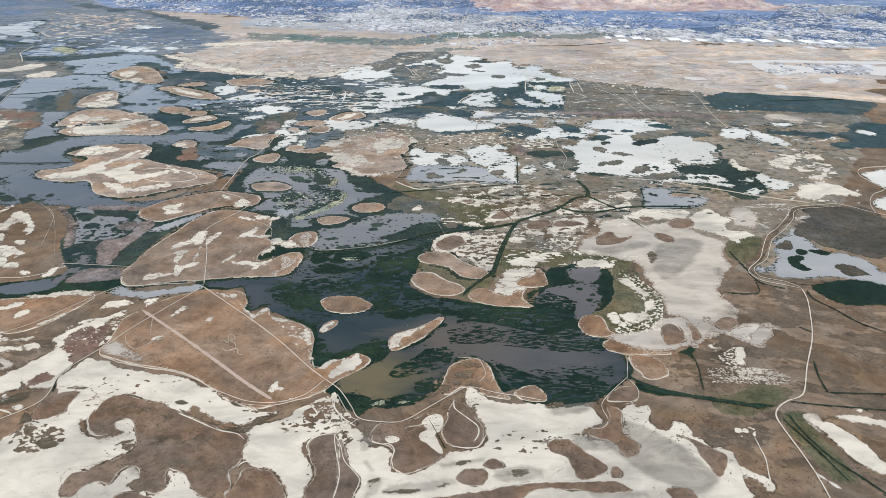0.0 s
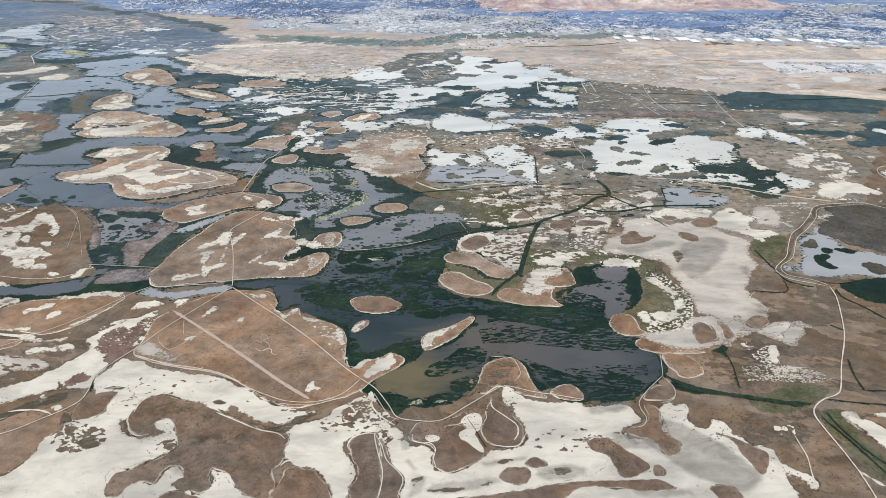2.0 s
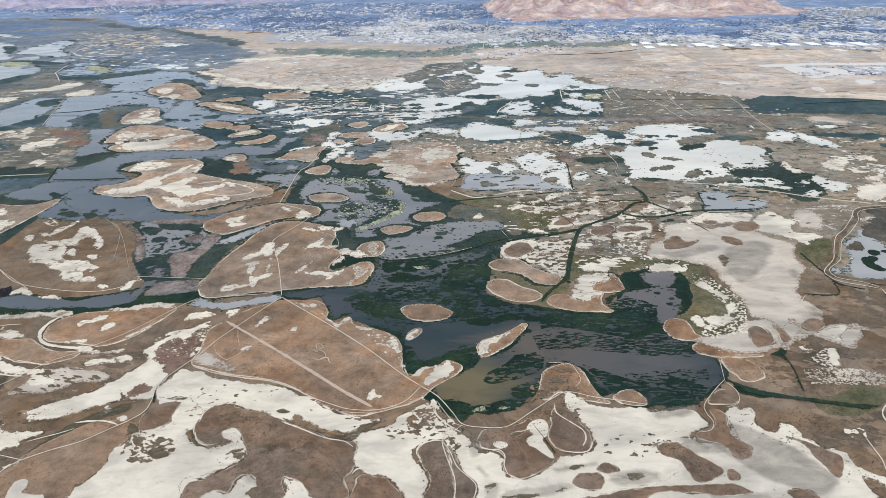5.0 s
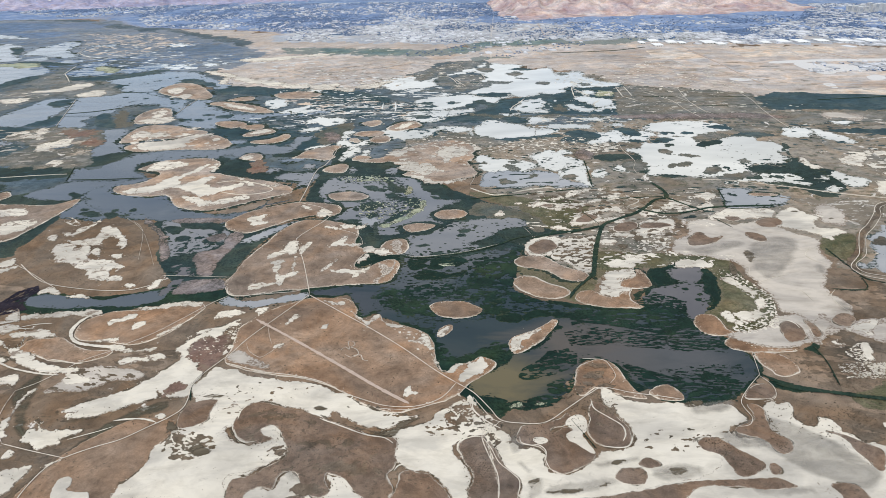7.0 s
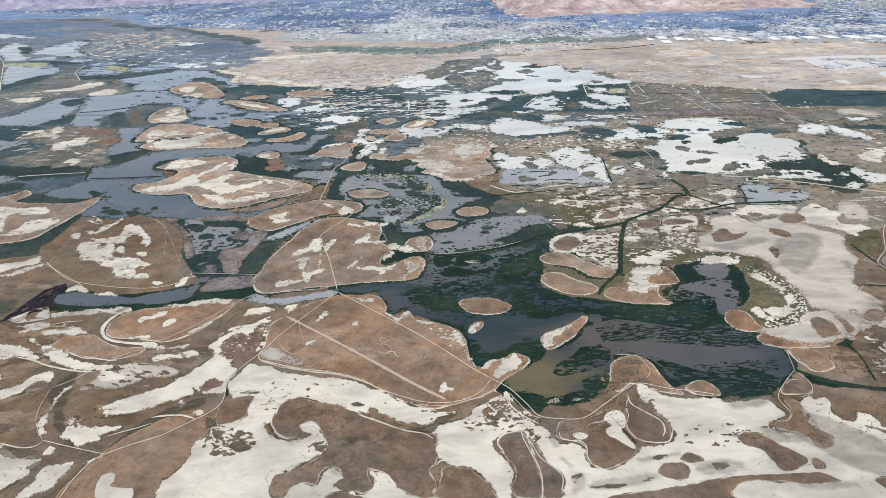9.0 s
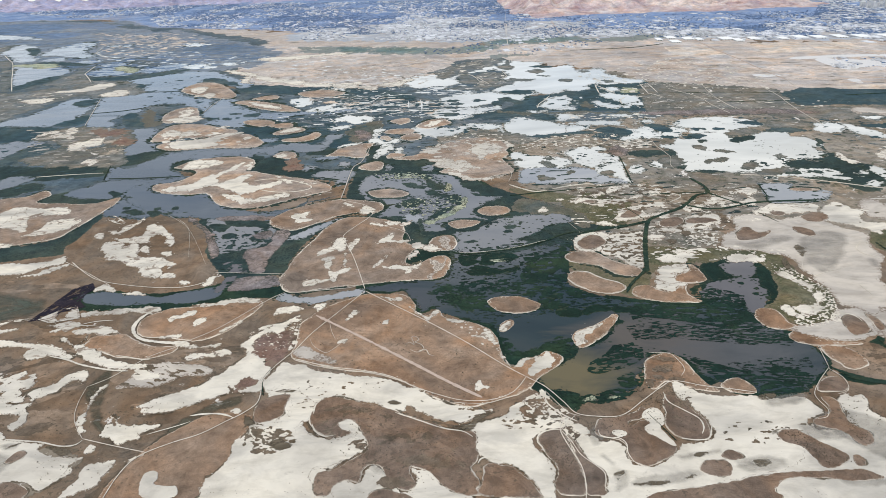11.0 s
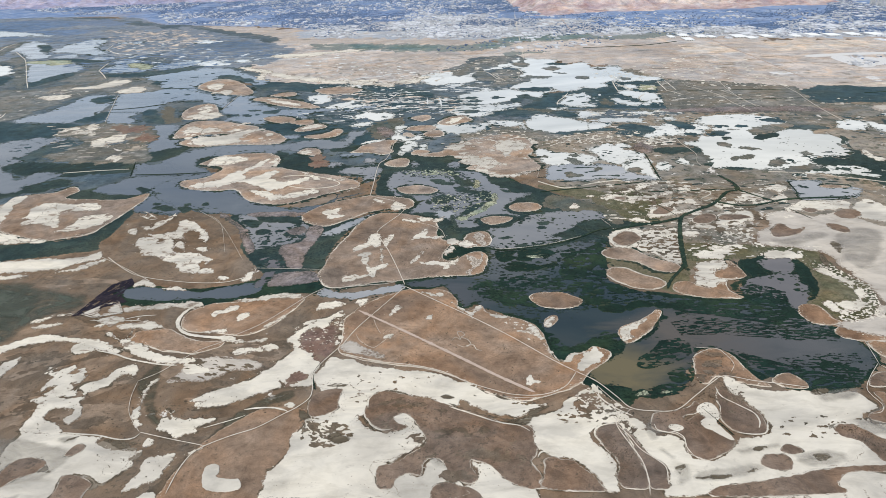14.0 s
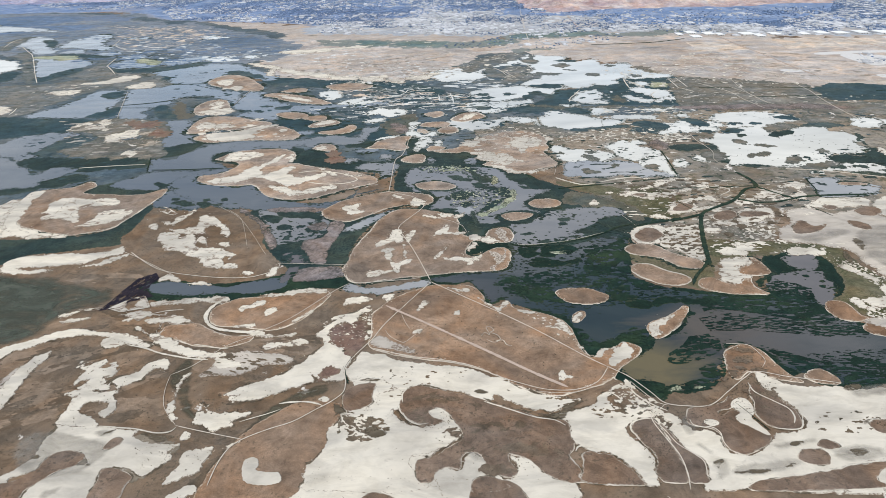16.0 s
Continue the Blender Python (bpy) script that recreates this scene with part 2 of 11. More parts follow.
def lake_shader():
    """Still marsh water: dark where it is deep, grey or olive brown where silt lies near the surface."""
    m, nt, b = shader("lake_water", 0.12, 0.4)
    b.inputs["IOR"].default_value = 1.33
    c = ramp(nt, grain(nt, 0.010, 5, 0.55, (0.6, 1, 1), 0.8), [(0.35, (0.010, 0.024, 0.030)), (0.55, (0.022, 0.037, 0.040)), (0.7, (0.040, 0.048, 0.046))])
    geo = nt.nodes.new("ShaderNodeNewGeometry")
    drift = grain(nt, 0.02, 5, 0.6, (0.5, 1, 1), 0.6, (13, 44, 0))
    for place, wide, silt in (((-45, 398, 0), 46, (0.128, 0.106, 0.056)), ((2, 440, 0), 48, (0.092, 0.080, 0.066)), ((45, 430, 0), 50, (0.090, 0.080, 0.070)),
                              ((95, 420, 0), 60, (0.078, 0.080, 0.080)), ((-190, 500, 0), 70, (0.060, 0.064, 0.070)), ((-118, 592, 0), 62, (0.094, 0.100, 0.103)), ((-60, 600, 0), 50, (0.080, 0.088, 0.090))):
        d = nt.nodes.new("ShaderNodeVectorMath")
        d.operation = "DISTANCE"
        d.inputs[1].default_value = place
        nt.links.new(geo.outputs["Position"], d.inputs[0])
        k = nt.nodes.new("ShaderNodeMath")
        k.operation = "MULTIPLY_ADD"
        k.inputs[1].default_value = 0.5 / wide
        nt.links.new(d.outputs["Value"], k.inputs[0])
        nt.links.new(drift, k.inputs[2])
        c = blend(nt, ramp(nt, k.outputs[0], [(0.62, (1, 1, 1)), (1.08, (0, 0, 0))]), c, silt)
    c, mask = worn(nt, c, (0.022, 0.038, 0.030), 0.3, 0.35)
    nt.links.new(c, b.inputs["Base Color"])
    nt.links.new(blend(nt, mask, (0.12, 0.12, 0.12), (0.9, 0.9, 0.9)), b.inputs["Roughness"])
    relief(nt, b, grain(nt, 0.9, 3, 0.6), 0.04, 0.2)
    return m


LAKE = lake_shader()
WATER = water_shader("marsh_water", ((0.022, 0.029, 0.033), (0.046, 0.048, 0.047), (0.085, 0.074, 0.060)))
BRINE = pale_water_shader()


def plain(name, colour, rough=0.8, by_piece=0.0):
    m, nt, b = shader(name, rough, 0.3)
    c = blend(nt, 0.5, colour, ramp(nt, grain(nt, 0.3, 5, 0.7), [(0.3, tuple(v * 0.75 for v in colour)), (0.7, tuple(min(1, v * 1.2) for v in colour))]))
    if by_piece:
        geo = nt.nodes.new("ShaderNodeNewGeometry")
        c = blend(nt, 1.0, c, ramp(nt, geo.outputs["Random Per Island"], [(0, (1 - by_piece,) * 3), (1, (1.0,) * 3)]), "MULTIPLY")
    nt.links.new(c, b.inputs["Base Color"])
    return m


DIRT = plain("pale_gravel", (0.59, 0.53, 0.445), 0.95)
GLASS = plain("far_glass", (0.16, 0.20, 0.26), 0.25)
WALL = plain("pale_walls", (0.55, 0.55, 0.54), 0.8)
ROOF_WHITE = plain("white_roof", (0.82, 0.82, 0.80), 0.6)
STRIP = plain("packed_dirt", (0.46, 0.36, 0.29), 0.95)
RUNWAY = plain("concrete", (0.60, 0.585, 0.56), 0.9)
DITCH = soil("ditch_reeds", ((0.014, 0.032, 0.022), (0.024, 0.044, 0.030), (0.050, 0.066, 0.038)), (0.010, 0.022, 0.016), 0.55, 0.05, 0.2)
FIELD = soil("dry_field", ((0.464, 0.389, 0.319), (0.562, 0.481, 0.400), (0.648, 0.572, 0.491)), (0.400, 0.356, 0.302), 0.62, 0.006, 0.03)
ROOF = plain("pale_roofs", (0.68, 0.69, 0.71), 0.6, 0.55)
# The town's blue is distance haze, put into the base colour.
HAZE_TOWN = soil("hazed_town_land", ((0.13, 0.20, 0.33), (0.19, 0.265, 0.41), (0.33, 0.39, 0.50)), (0.12, 0.19, 0.33), 0.55, 0.01, 0.05, edge=(0.3, 0.27, 0.25))
# Pasture green with distance haze mixed into the base colour.
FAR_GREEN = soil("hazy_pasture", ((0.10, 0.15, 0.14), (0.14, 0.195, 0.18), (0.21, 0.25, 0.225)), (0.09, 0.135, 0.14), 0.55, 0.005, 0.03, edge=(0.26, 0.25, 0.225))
# Marsh paled by haze; the haze is only in these tones.
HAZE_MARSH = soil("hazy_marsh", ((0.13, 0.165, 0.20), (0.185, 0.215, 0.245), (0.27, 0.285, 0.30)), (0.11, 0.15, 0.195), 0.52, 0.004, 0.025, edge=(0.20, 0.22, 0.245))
# Darker blue: haze and shade over the far marsh, painted as base colour.
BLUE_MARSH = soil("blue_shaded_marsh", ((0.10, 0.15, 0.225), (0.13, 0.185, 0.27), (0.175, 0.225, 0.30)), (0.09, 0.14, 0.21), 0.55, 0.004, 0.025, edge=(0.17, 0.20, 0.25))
# Purple blue of the far range is haze, painted as earth colour.
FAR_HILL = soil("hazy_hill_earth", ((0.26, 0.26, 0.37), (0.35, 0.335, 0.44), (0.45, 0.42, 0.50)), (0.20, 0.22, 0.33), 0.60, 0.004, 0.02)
# Marsh green lifted towards blue grey to paint in the distance haze.
FAR_MARSH = soil("haze_paled_marsh", ((0.070, 0.098, 0.112), (0.10, 0.128, 0.142), (0.16, 0.172, 0.172)), (0.05, 0.075, 0.088), 0.55, 0.006, 0.04, edge=(0.12, 0.13, 0.122), spot=0.09)
SAGE = soil("sage_wet_meadow", ((0.068, 0.080, 0.064), (0.092, 0.102, 0.084), (0.13, 0.13, 0.105)), (0.055, 0.068, 0.055), 0.62, 0.03, 0.12, edge=(0.15, 0.125, 0.095))
# Two farther copies of the marsh green, with haze put into the colour.
MARSH_MID = soil("part_hazed_marsh", ((0.019, 0.036, 0.033), (0.028, 0.048, 0.043), (0.056, 0.074, 0.056)), (0.015, 0.028, 0.026), 0.55, 0.010, 0.07, rough=0.8, edge=(0.06, 0.075, 0.06))
MARSH_GREY = soil("hazed_marsh", ((0.025, 0.053, 0.060), (0.040, 0.072, 0.080), (0.084, 0.109, 0.104)), (0.020, 0.043, 0.050), 0.55, 0.008, 0.05, rough=0.8, edge=(0.075, 0.09, 0.08), spot=0.09)
FAR_FLAT = soil("dull_flat", ((0.124, 0.120, 0.101), (0.172, 0.163, 0.138), (0.252, 0.231, 0.196)), (0.075, 0.085, 0.070), 0.57, 0.012, 0.06, edge=(0.07, 0.085, 0.07), spot=0.09, salt_at=0.625)
DARK_FLAT = soil("dark_damp_flat", ((0.060, 0.056, 0.045), (0.086, 0.078, 0.063), (0.120, 0.106, 0.086)), (0.042, 0.044, 0.034), 0.57, 0.02, 0.1, 0.70, edge=(0.05, 0.058, 0.042))
# Far copy of the dull flat with haze painted into its tones.
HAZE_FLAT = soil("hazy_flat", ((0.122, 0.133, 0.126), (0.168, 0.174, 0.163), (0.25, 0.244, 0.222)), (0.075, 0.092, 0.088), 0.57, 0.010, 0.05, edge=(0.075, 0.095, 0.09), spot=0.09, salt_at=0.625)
# Sky reflection at low angles is painted into this grey base colour.
MID = water_shader("sky_greyed_water", ((0.150, 0.155, 0.160), (0.178, 0.180, 0.182), (0.205, 0.203, 0.196)))
# Darker pond tone: lens fall-off in the west, put into the colour.
DIM_WATER = water_shader("dim_grey_water", ((0.062, 0.077, 0.090), (0.080, 0.095, 0.107), (0.102, 0.115, 0.124)))
GREY_BRINE = water_shader("grey_brine", ((0.25, 0.26, 0.265), (0.31, 0.315, 0.315), (0.37, 0.365, 0.35)))
DRY_REED = soil("dry_reeds", ((0.135, 0.11, 0.098), (0.215, 0.175, 0.158), (0.31, 0.26, 0.235)), (0.055, 0.055, 0.045), 0.53, 0.05, 0.2, edge=(0.05, 0.055, 0.045))
SHALLOW = water_shader("shallow_water", ((0.085, 0.083, 0.086), (0.115, 0.108, 0.108), (0.145, 0.133, 0.128)))
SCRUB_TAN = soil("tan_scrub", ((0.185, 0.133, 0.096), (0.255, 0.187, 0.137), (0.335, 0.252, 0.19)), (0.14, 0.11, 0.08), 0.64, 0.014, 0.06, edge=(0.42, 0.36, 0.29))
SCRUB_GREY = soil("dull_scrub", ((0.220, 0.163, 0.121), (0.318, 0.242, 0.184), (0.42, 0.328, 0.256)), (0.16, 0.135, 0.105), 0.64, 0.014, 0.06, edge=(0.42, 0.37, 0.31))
# Far water: sky reflection and blue haze put into the base colour.
FAR_WATER = water_shader("sky_bright_water", ((0.078, 0.104, 0.132), (0.105, 0.134, 0.163), (0.145, 0.164, 0.182)))
PALE_EARTH = soil("pale_earth", ((0.175, 0.127, 0.089), (0.225, 0.166, 0.117), (0.280, 0.210, 0.152)), (0.170, 0.130, 0.092), 0.64, 0.02, 0.08)
DARK_EARTH = soil("dark_earth", ((0.105, 0.081, 0.057), (0.142, 0.108, 0.077), (0.190, 0.145, 0.105)), (0.075, 0.061, 0.044), 0.58, 0.02, 0.08)
YARD = soil("pale_yards", ((0.33, 0.345, 0.365), (0.42, 0.425, 0.435), (0.54, 0.535, 0.53)), (0.20, 0.25, 0.31), 0.55, 0.008, 0.03, edge=(0.33, 0.36, 0.40))
STEPPE = soil("steppe_grass", ((0.288, 0.264, 0.222), (0.360, 0.330, 0.282), (0.444, 0.402, 0.348)), (0.216, 0.210, 0.180), 0.56, 0.006, 0.03)
# Crowns carry the air's blue haze as their own base colour.
HAZE_TREE = plain("town_trees", (0.13, 0.20, 0.33), 0.9, 0.4)

# ---- helpers for shapes


def curve_through(pts, closed=True, step=2.0):
    """A smooth line through the points (Catmull-Rom), sampled about every step metres."""
    p = [Vector(q) for q in pts]
    n = len(p)
    out = []
    for i in range(n if closed else n - 1):
        a, b, c, d = ((p[(i + k) % n] for k in (-1, 0, 1, 2)) if closed else (p[max(i - 1, 0)], p[i], p[i + 1], p[min(i + 2, n - 1)]))
        m = max(2, min(48, int((c - b).length / step)))
        for k in range(m):
            t = k / m
            out.append(0.5 * (2 * b + (c - a) * t + (2 * a - 5 * b + 4 * c - d) * t * t + (3 * b - a - 3 * c + d) * t ** 3))
    if not closed:
        out.append(p[-1])
    return out


def normals(line, closed=True):
    n = len(line)
    out = []
    for i in range(n):
        a, b = (line[i - 1], line[(i + 1) % n]) if closed else (line[max(i - 1, 0)], line[min(i + 1, n - 1)])
        d = (b - a).normalized() if (b - a).length > 1e-6 else Vector((1, 0))
        out.append(Vector((d.y, -d.x)))
    return out


def area(line):
    return 0.5 * sum(a.x * b.y - b.x * a.y for a, b in zip(line, line[1:] + line[:1]))


def ragged(pts, wear, step):
    """The closed smooth outline, worn by noise of two sizes, running anticlockwise."""
    line = curve_through(pts, True, 0.55 * step)
    if area(line) < 0:
        line.reverse()
    wide, deep = max(1.0, min(1.5, reach(pts) / 700)), max(1.0, min(2.2, reach(pts) / 450))
    out = []
    for v, n in zip(line, normals(line)):
        w = noise.noise((v.x / (11 * step), v.y / (11 * step), 3.1)) + 0.75 * noise.noise((v.x / (4 * step), v.y / (4 * step), 8.4)) \
            + 0.6 * noise.noise((v.x / (1.6 * step), v.y / (1.6 * step), 5.5)) + 0.35 * noise.noise((v.x / (0.7 * step), v.y / (0.7 * step), 1.5))
        out.append(v + Vector((n.x * wide, n.y * deep)) * w * wear)
    return out


def mesh_object(name, verts, faces, material, parent=None):
    me = bpy.data.meshes.new(name)
    me.from_pydata([tuple(v) for v in verts], [], faces)
    me.materials.append(material)
    ob = new(name, me)
    if parent:
        ob.parent = parent
        ob.matrix_parent_inverse = Matrix.Translation(parent.location).inverted()
    return ob


def holder(name, line):
    """An Empty at the middle of a piece of land, to carry its parts."""
    ob = new(name)
    ob.location = (sum(v.x for v in line) / len(line), sum(v.y for v in line) / len(line), 0.0)
    return ob


def plate(name, line, z, bank, material, parent=None, foot=0.0, rim=0.0):
    """A low piece of land or water: its top at z, with a sloping bank round it down to foot.
    rim: how far in from the edge the attribute "rim" falls from one to nought."""
    n = len(line)
    sides = normals(line)
    spots = list(line)
    if rim:
        edge = np.array([(v.x, v.y) for v in line])
        inner = np.array([(v.x - m.x * rim, v.y - m.y * rim) for v, m in zip(line[::3], sides[::3])])
        gap = np.sqrt(((inner[:, None, :] - edge[None, :, :]) ** 2).sum(2)).min(1)
        spots += [Vector(q) for q, g in zip(inner.tolist(), gap) if g > 0.85 * rim]
    tops, _, faces, origin, _, owner = geometry.delaunay_2d_cdt(spots, [], [list(range(n))], 0, 1e-4, True)
    kept = [f for f, o in zip(faces, owner) if o]
    spread = sum(abs(area([tops[k] for k in f])) for f in kept)
    if spread < 0.8 * abs(area(line)):
        ring = [(v.x, v.y) for v in line]
        kept = [f for f in faces if inside(sum(tops[k].x for k in f) / len(f), sum(tops[k].y for k in f) / len(f), ring)]
    faces = kept
    verts = [(v.x, v.y, z) for v in tops]
    inside_rim = [1.0 if not o or min(o) < n else 0.0 for o in origin]
    b = len(verts)
    verts += [(v.x, v.y, z) for v in line]
    for v, m in zip(line, sides):
        out = bank if bank < 1.5 else bank * max(0.1, 0.55 + 1.5 * noise.noise((v.x / (9 * bank), v.y / (9 * bank), 2.9)))
        verts.append((v.x + m.x * out * (1.0 if bank < 1.5 else 0.5), v.y + m.y * out, foot))
    skirt = [(b + n + i, b + n + (i + 1) % n, b + (i + 1) % n, b + i) for i in range(n)]
    ob = mesh_object(name, verts, [tuple(f) for f in faces] + skirt, material, parent)
    if rim:
        tag = ob.data.attributes.new("rim", "FLOAT", "POINT")
        tag.data.foreach_set("value", inside_rim + [1.0] * (2 * n))
    return ob


def reach(pts):
    return sum(p[1] for p in pts) / len(pts)


def fineness(pts):
    """Spacing of an outline's points: finer where the land lies near the flight."""
    return max(0.8, reach(pts) / 420)




def wet_bank(pts):
    """Width of the dark wet edge round far water."""
    return 0.1 if reach(pts) < 560 else 0.0042 * reach(pts)


def sized(pts, small, middle, large):
    a = abs(area([Vector(p) for p in pts]))
    return small if a < 1500 else middle if a < 12000 else large


COUNT = {}


def layer(kind):
    """Each next piece of a kind lies a little above the one before, so that no two share a plane."""
    COUNT[kind] = COUNT.get(kind, 0) + 1
    return COUNT[kind] * 0.00025


FRINGE = {}


def fringe(kind, line, spread, size, each, inward=0.0):
    """Loose clumps along an outline, kept for one joined object of their kind."""
    rnd = random.Random(len(line) + int(abs(line[0].x)))
    rows = FRINGE.setdefault(kind, [])
    for v, n in zip(line, normals(line)):
        patchy = noise.noise((v.x / (14 * size), v.y / (14 * size), 7.7))
        if rnd.random() < each * (0.5 + 1.6 * patchy):
            q = v + n * (rnd.gauss(0, spread) - inward)
            rows.append((q.x, q.y, size * rnd.uniform(0.35, 1.25) * (1 + max(0, patchy))))


def strew_fringe(kind, name, material, z, tall, label, category):
    rnd = random.Random(4)
    verts, faces = [], []
    for x, y, r in FRINGE.get(kind, ()):
        n, b, long = rnd.randint(6, 9), len(verts), rnd.uniform(1, 2.2)
        turn = rnd.gauss(0, 0.35)
        for k in range(n):
            a, q = math.tau * k / n, r * rnd.uniform(0.55, 1.2)
            u, v = q * long * math.cos(a), q * math.sin(a)
            dx, dy = u * math.cos(turn) - v * math.sin(turn), u * math.sin(turn) + v * math.cos(turn)
            verts += [(x + dx * 0.8, y + dy * 0.8, z + tall * r), (x + dx, y + dy, z - 0.25)]
        faces.append(tuple(b + 2 * k for k in range(n)))
        faces += [(b + 2 * k + 1, b + 2 * ((k + 1) % n) + 1, b + 2 * ((k + 1) % n), b + 2 * k) for k in range(n)]
    if verts:
        tagged(mesh_object(name, verts, faces, material), label, category, "", "stuff")


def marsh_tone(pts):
    # Farther marsh takes the paler, bluer tones that paint in distance haze.
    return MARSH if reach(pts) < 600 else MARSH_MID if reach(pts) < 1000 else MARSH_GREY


def marsh(pts):
    s = fineness(pts)
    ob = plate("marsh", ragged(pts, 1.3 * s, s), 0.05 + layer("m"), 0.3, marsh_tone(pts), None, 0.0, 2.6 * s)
    tagged(ob, sized(pts, "small dark green reed bed on wet ground", "dark green marsh with dense reeds", "wide dark green marsh of dense reeds"), "marsh", "marshes", "structure")


def meadow(pts):
    s = fineness(pts)
    tagged(plate("meadow", ragged(pts, 3 * s, s), 0.02 + layer("h"), 0.3, MEADOW, None, 0.0, 14 * s), "dull grey green flats with sparse salt", "meadow", "meadows", "structure")


def salt_scrub(pts):
    s = fineness(pts)
    tagged(plate("salt_scrub", ragged(pts, 3 * s, s), 0.46 + layer("v"), 0.3, CRUST, None, 0.0, 12 * s), "brown scrub webbed with white salt crust", "salt scrub", "salt scrub")


def grassland(pts):
    s = fineness(pts)
    tagged(plate("grassland", ragged(pts, 1.6 * s, s), 0.07 + layer("g"), 0.4, OLIVE, None, 0.0, 8 * s), "olive green damp grass beside the marsh", "grassland", "grasslands", "structure")


def dry_plain(pts):
    s = fineness(pts)
    tagged(plate("dry_plain", ragged(pts, 5 * s, s), 0.03 + layer("t"), 0.4, TAN, None, 0.0, 16 * s), "pale tan plain of dry grass", "plain", "dry plains", "structure")


def pond(pts):
    s = fineness(pts)
    line = ragged(pts, 1.8 * s, s)
    fringe("reed", line, 2.0 * s, 0.75 * s, 0.42)
    # Farther ponds get lighter base colours with painted sky reflection.
    ob = plate("water", line, 0.12 + layer("w"), wet_bank(pts), WATER if reach(pts) < 590 else MID if reach(pts) < 950 else FAR_WATER, None, 0.0, 2.4 * s)
    tagged(ob, sized(pts, "small still grey pool in the marsh", "still grey pond with reedy edges", "wide still grey lake with ragged reedy shore"), "pond", "ponds", "structure")


def lake(pts):
    s = fineness(pts)
    line = ragged(pts, 1.8 * s, s)
    fringe("reed", line, 2.0 * s, 0.75 * s, 0.42)
    tagged(plate("water", line, 0.12 + layer("w"), 0.1, LAKE, None, 0.0, 2.4 * s), "dark still marsh lake with brown silt shallows", "lake", "ponds", "structure")


def pale_pond(pts):
    s = fineness(pts)
    line = ragged(pts, 1.6 * s, s)
    fringe("reed", line, 1.6 * s, 0.6 * s, 0.3)
    ob = plate("water", line, 0.17 + layer("w"), wet_bank(pts), BRINE, None, 0.0, 2 * s)
    tagged(ob, sized(pts, "small pale pool of shallow brine", "pale silvery pond over a salt bed", "wide pale silvery lagoon with ragged dark shore"), "pond", "ponds", "structure")


def reed_bed(pts):
    s = fineness(pts)
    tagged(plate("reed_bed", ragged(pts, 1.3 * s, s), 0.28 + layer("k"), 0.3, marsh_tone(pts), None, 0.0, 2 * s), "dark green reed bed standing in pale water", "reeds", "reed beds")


def algae(pts):
    s = fineness(pts)
    tagged(plate("algae", ragged(pts, 1.6 * s, s), 0.31 + layer("z"), 0.2, ALGAE, None, 0.0, 3 * s), "pale yellow green algae mat on still water", "algae", "algae mats")


def concrete(pts):
    line = curve_through(pts, True, 9)
    if area(line) < 0:
        line.reverse()
    ob = plate("apron", line, 0.3 + layer("a"), 0.2, RUNWAY)
    tagged(ob, "pale concrete airfield pavement on dry grass", "pavement", "airfield pavements", "structure")


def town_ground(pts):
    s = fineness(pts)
    tagged(plate("town_ground", ragged(pts, 2 * s, s), 0.06 + layer("u"), 0.4, HAZE_TOWN, None, 0.0, 8 * s), "town land with streets and yards in painted haze", "town land", "", "structure")


def town(pts, trees, houses):
    """Far town: crowns and low flat-roofed buildings, too many to count."""
    rnd = random.Random(trees + houses)
    x0, x1 = min(p[0] for p in pts), max(p[0] for p in pts)
    y0, y1 = min(p[1] for p in pts), max(p[1] for p in pts)
    for name, count, material in (("town_trees", trees, HAZE_TREE), ("town_buildings", houses, ROOF)):
        verts, faces, made, tries = [], [], 0, 0
        while made < count and tries < 30 * count:
            tries += 1
            x, y = rnd.uniform(x0, x1), y0 + (y1 - y0) * rnd.random() ** 1.5
            if not inside(x, y, pts):
                continue
            yard = noise.noise((x / 160, y / 260, 1.0 if name == "town_trees" else 6.0)) + 0.6 * noise.noise((x / 420, y / 500, 3.0 if name == "town_trees" else 8.0))
            if yard < rnd.uniform(-0.35, 0.45):
                continue
            made += 1
            b = len(verts)
            if name == "town_trees":
                r, h = rnd.uniform(1.5, 4.2), rnd.uniform(1.6, 3.6)
                n = 6
                for q, z in ((0.75, 0.15), (1.0, 0.55)):
                    verts += [(x + r * q * rnd.uniform(0.8, 1.2) * math.cos(k * math.tau / n), y + r * q * math.sin(k * math.tau / n), h * z) for k in range(n)]
                verts.append((x, y, h))
                faces += [(b + k, b + (k + 1) % n, b + n + (k + 1) % n, b + n + k) for k in range(n)]
                faces += [(b + n + k, b + n + (k + 1) % n, b + 2 * n) for k in range(n)]
            else:
                w = 1.6 * (7 ** (rnd.random() ** 2.6))
                d, h = w * rnd.uniform(0.8, 2.2), rnd.uniform(1.4, 3.2)
                c, s = math.cos(0.12), math.sin(0.12)
                for z in (0, h):
                    verts += [(x + u * c - v * s, y + u * s + v * c, z) for u, v in ((-w, -d), (w, -d), (w, d), (-w, d))]
                faces += [(b + k, b + (k + 1) % 4, b + 4 + (k + 1) % 4, b + 4 + k) for k in range(4)] + [(b + 4, b + 5, b + 6, b + 7)]
        if verts:
            tagged(mesh_object(name, verts, faces, material), "tree crowns over the far town, blue with painted haze" if name == "town_trees" else "pale flat roofs of the far town",
                   "trees" if name == "town_trees" else "buildings", "", "stuff")


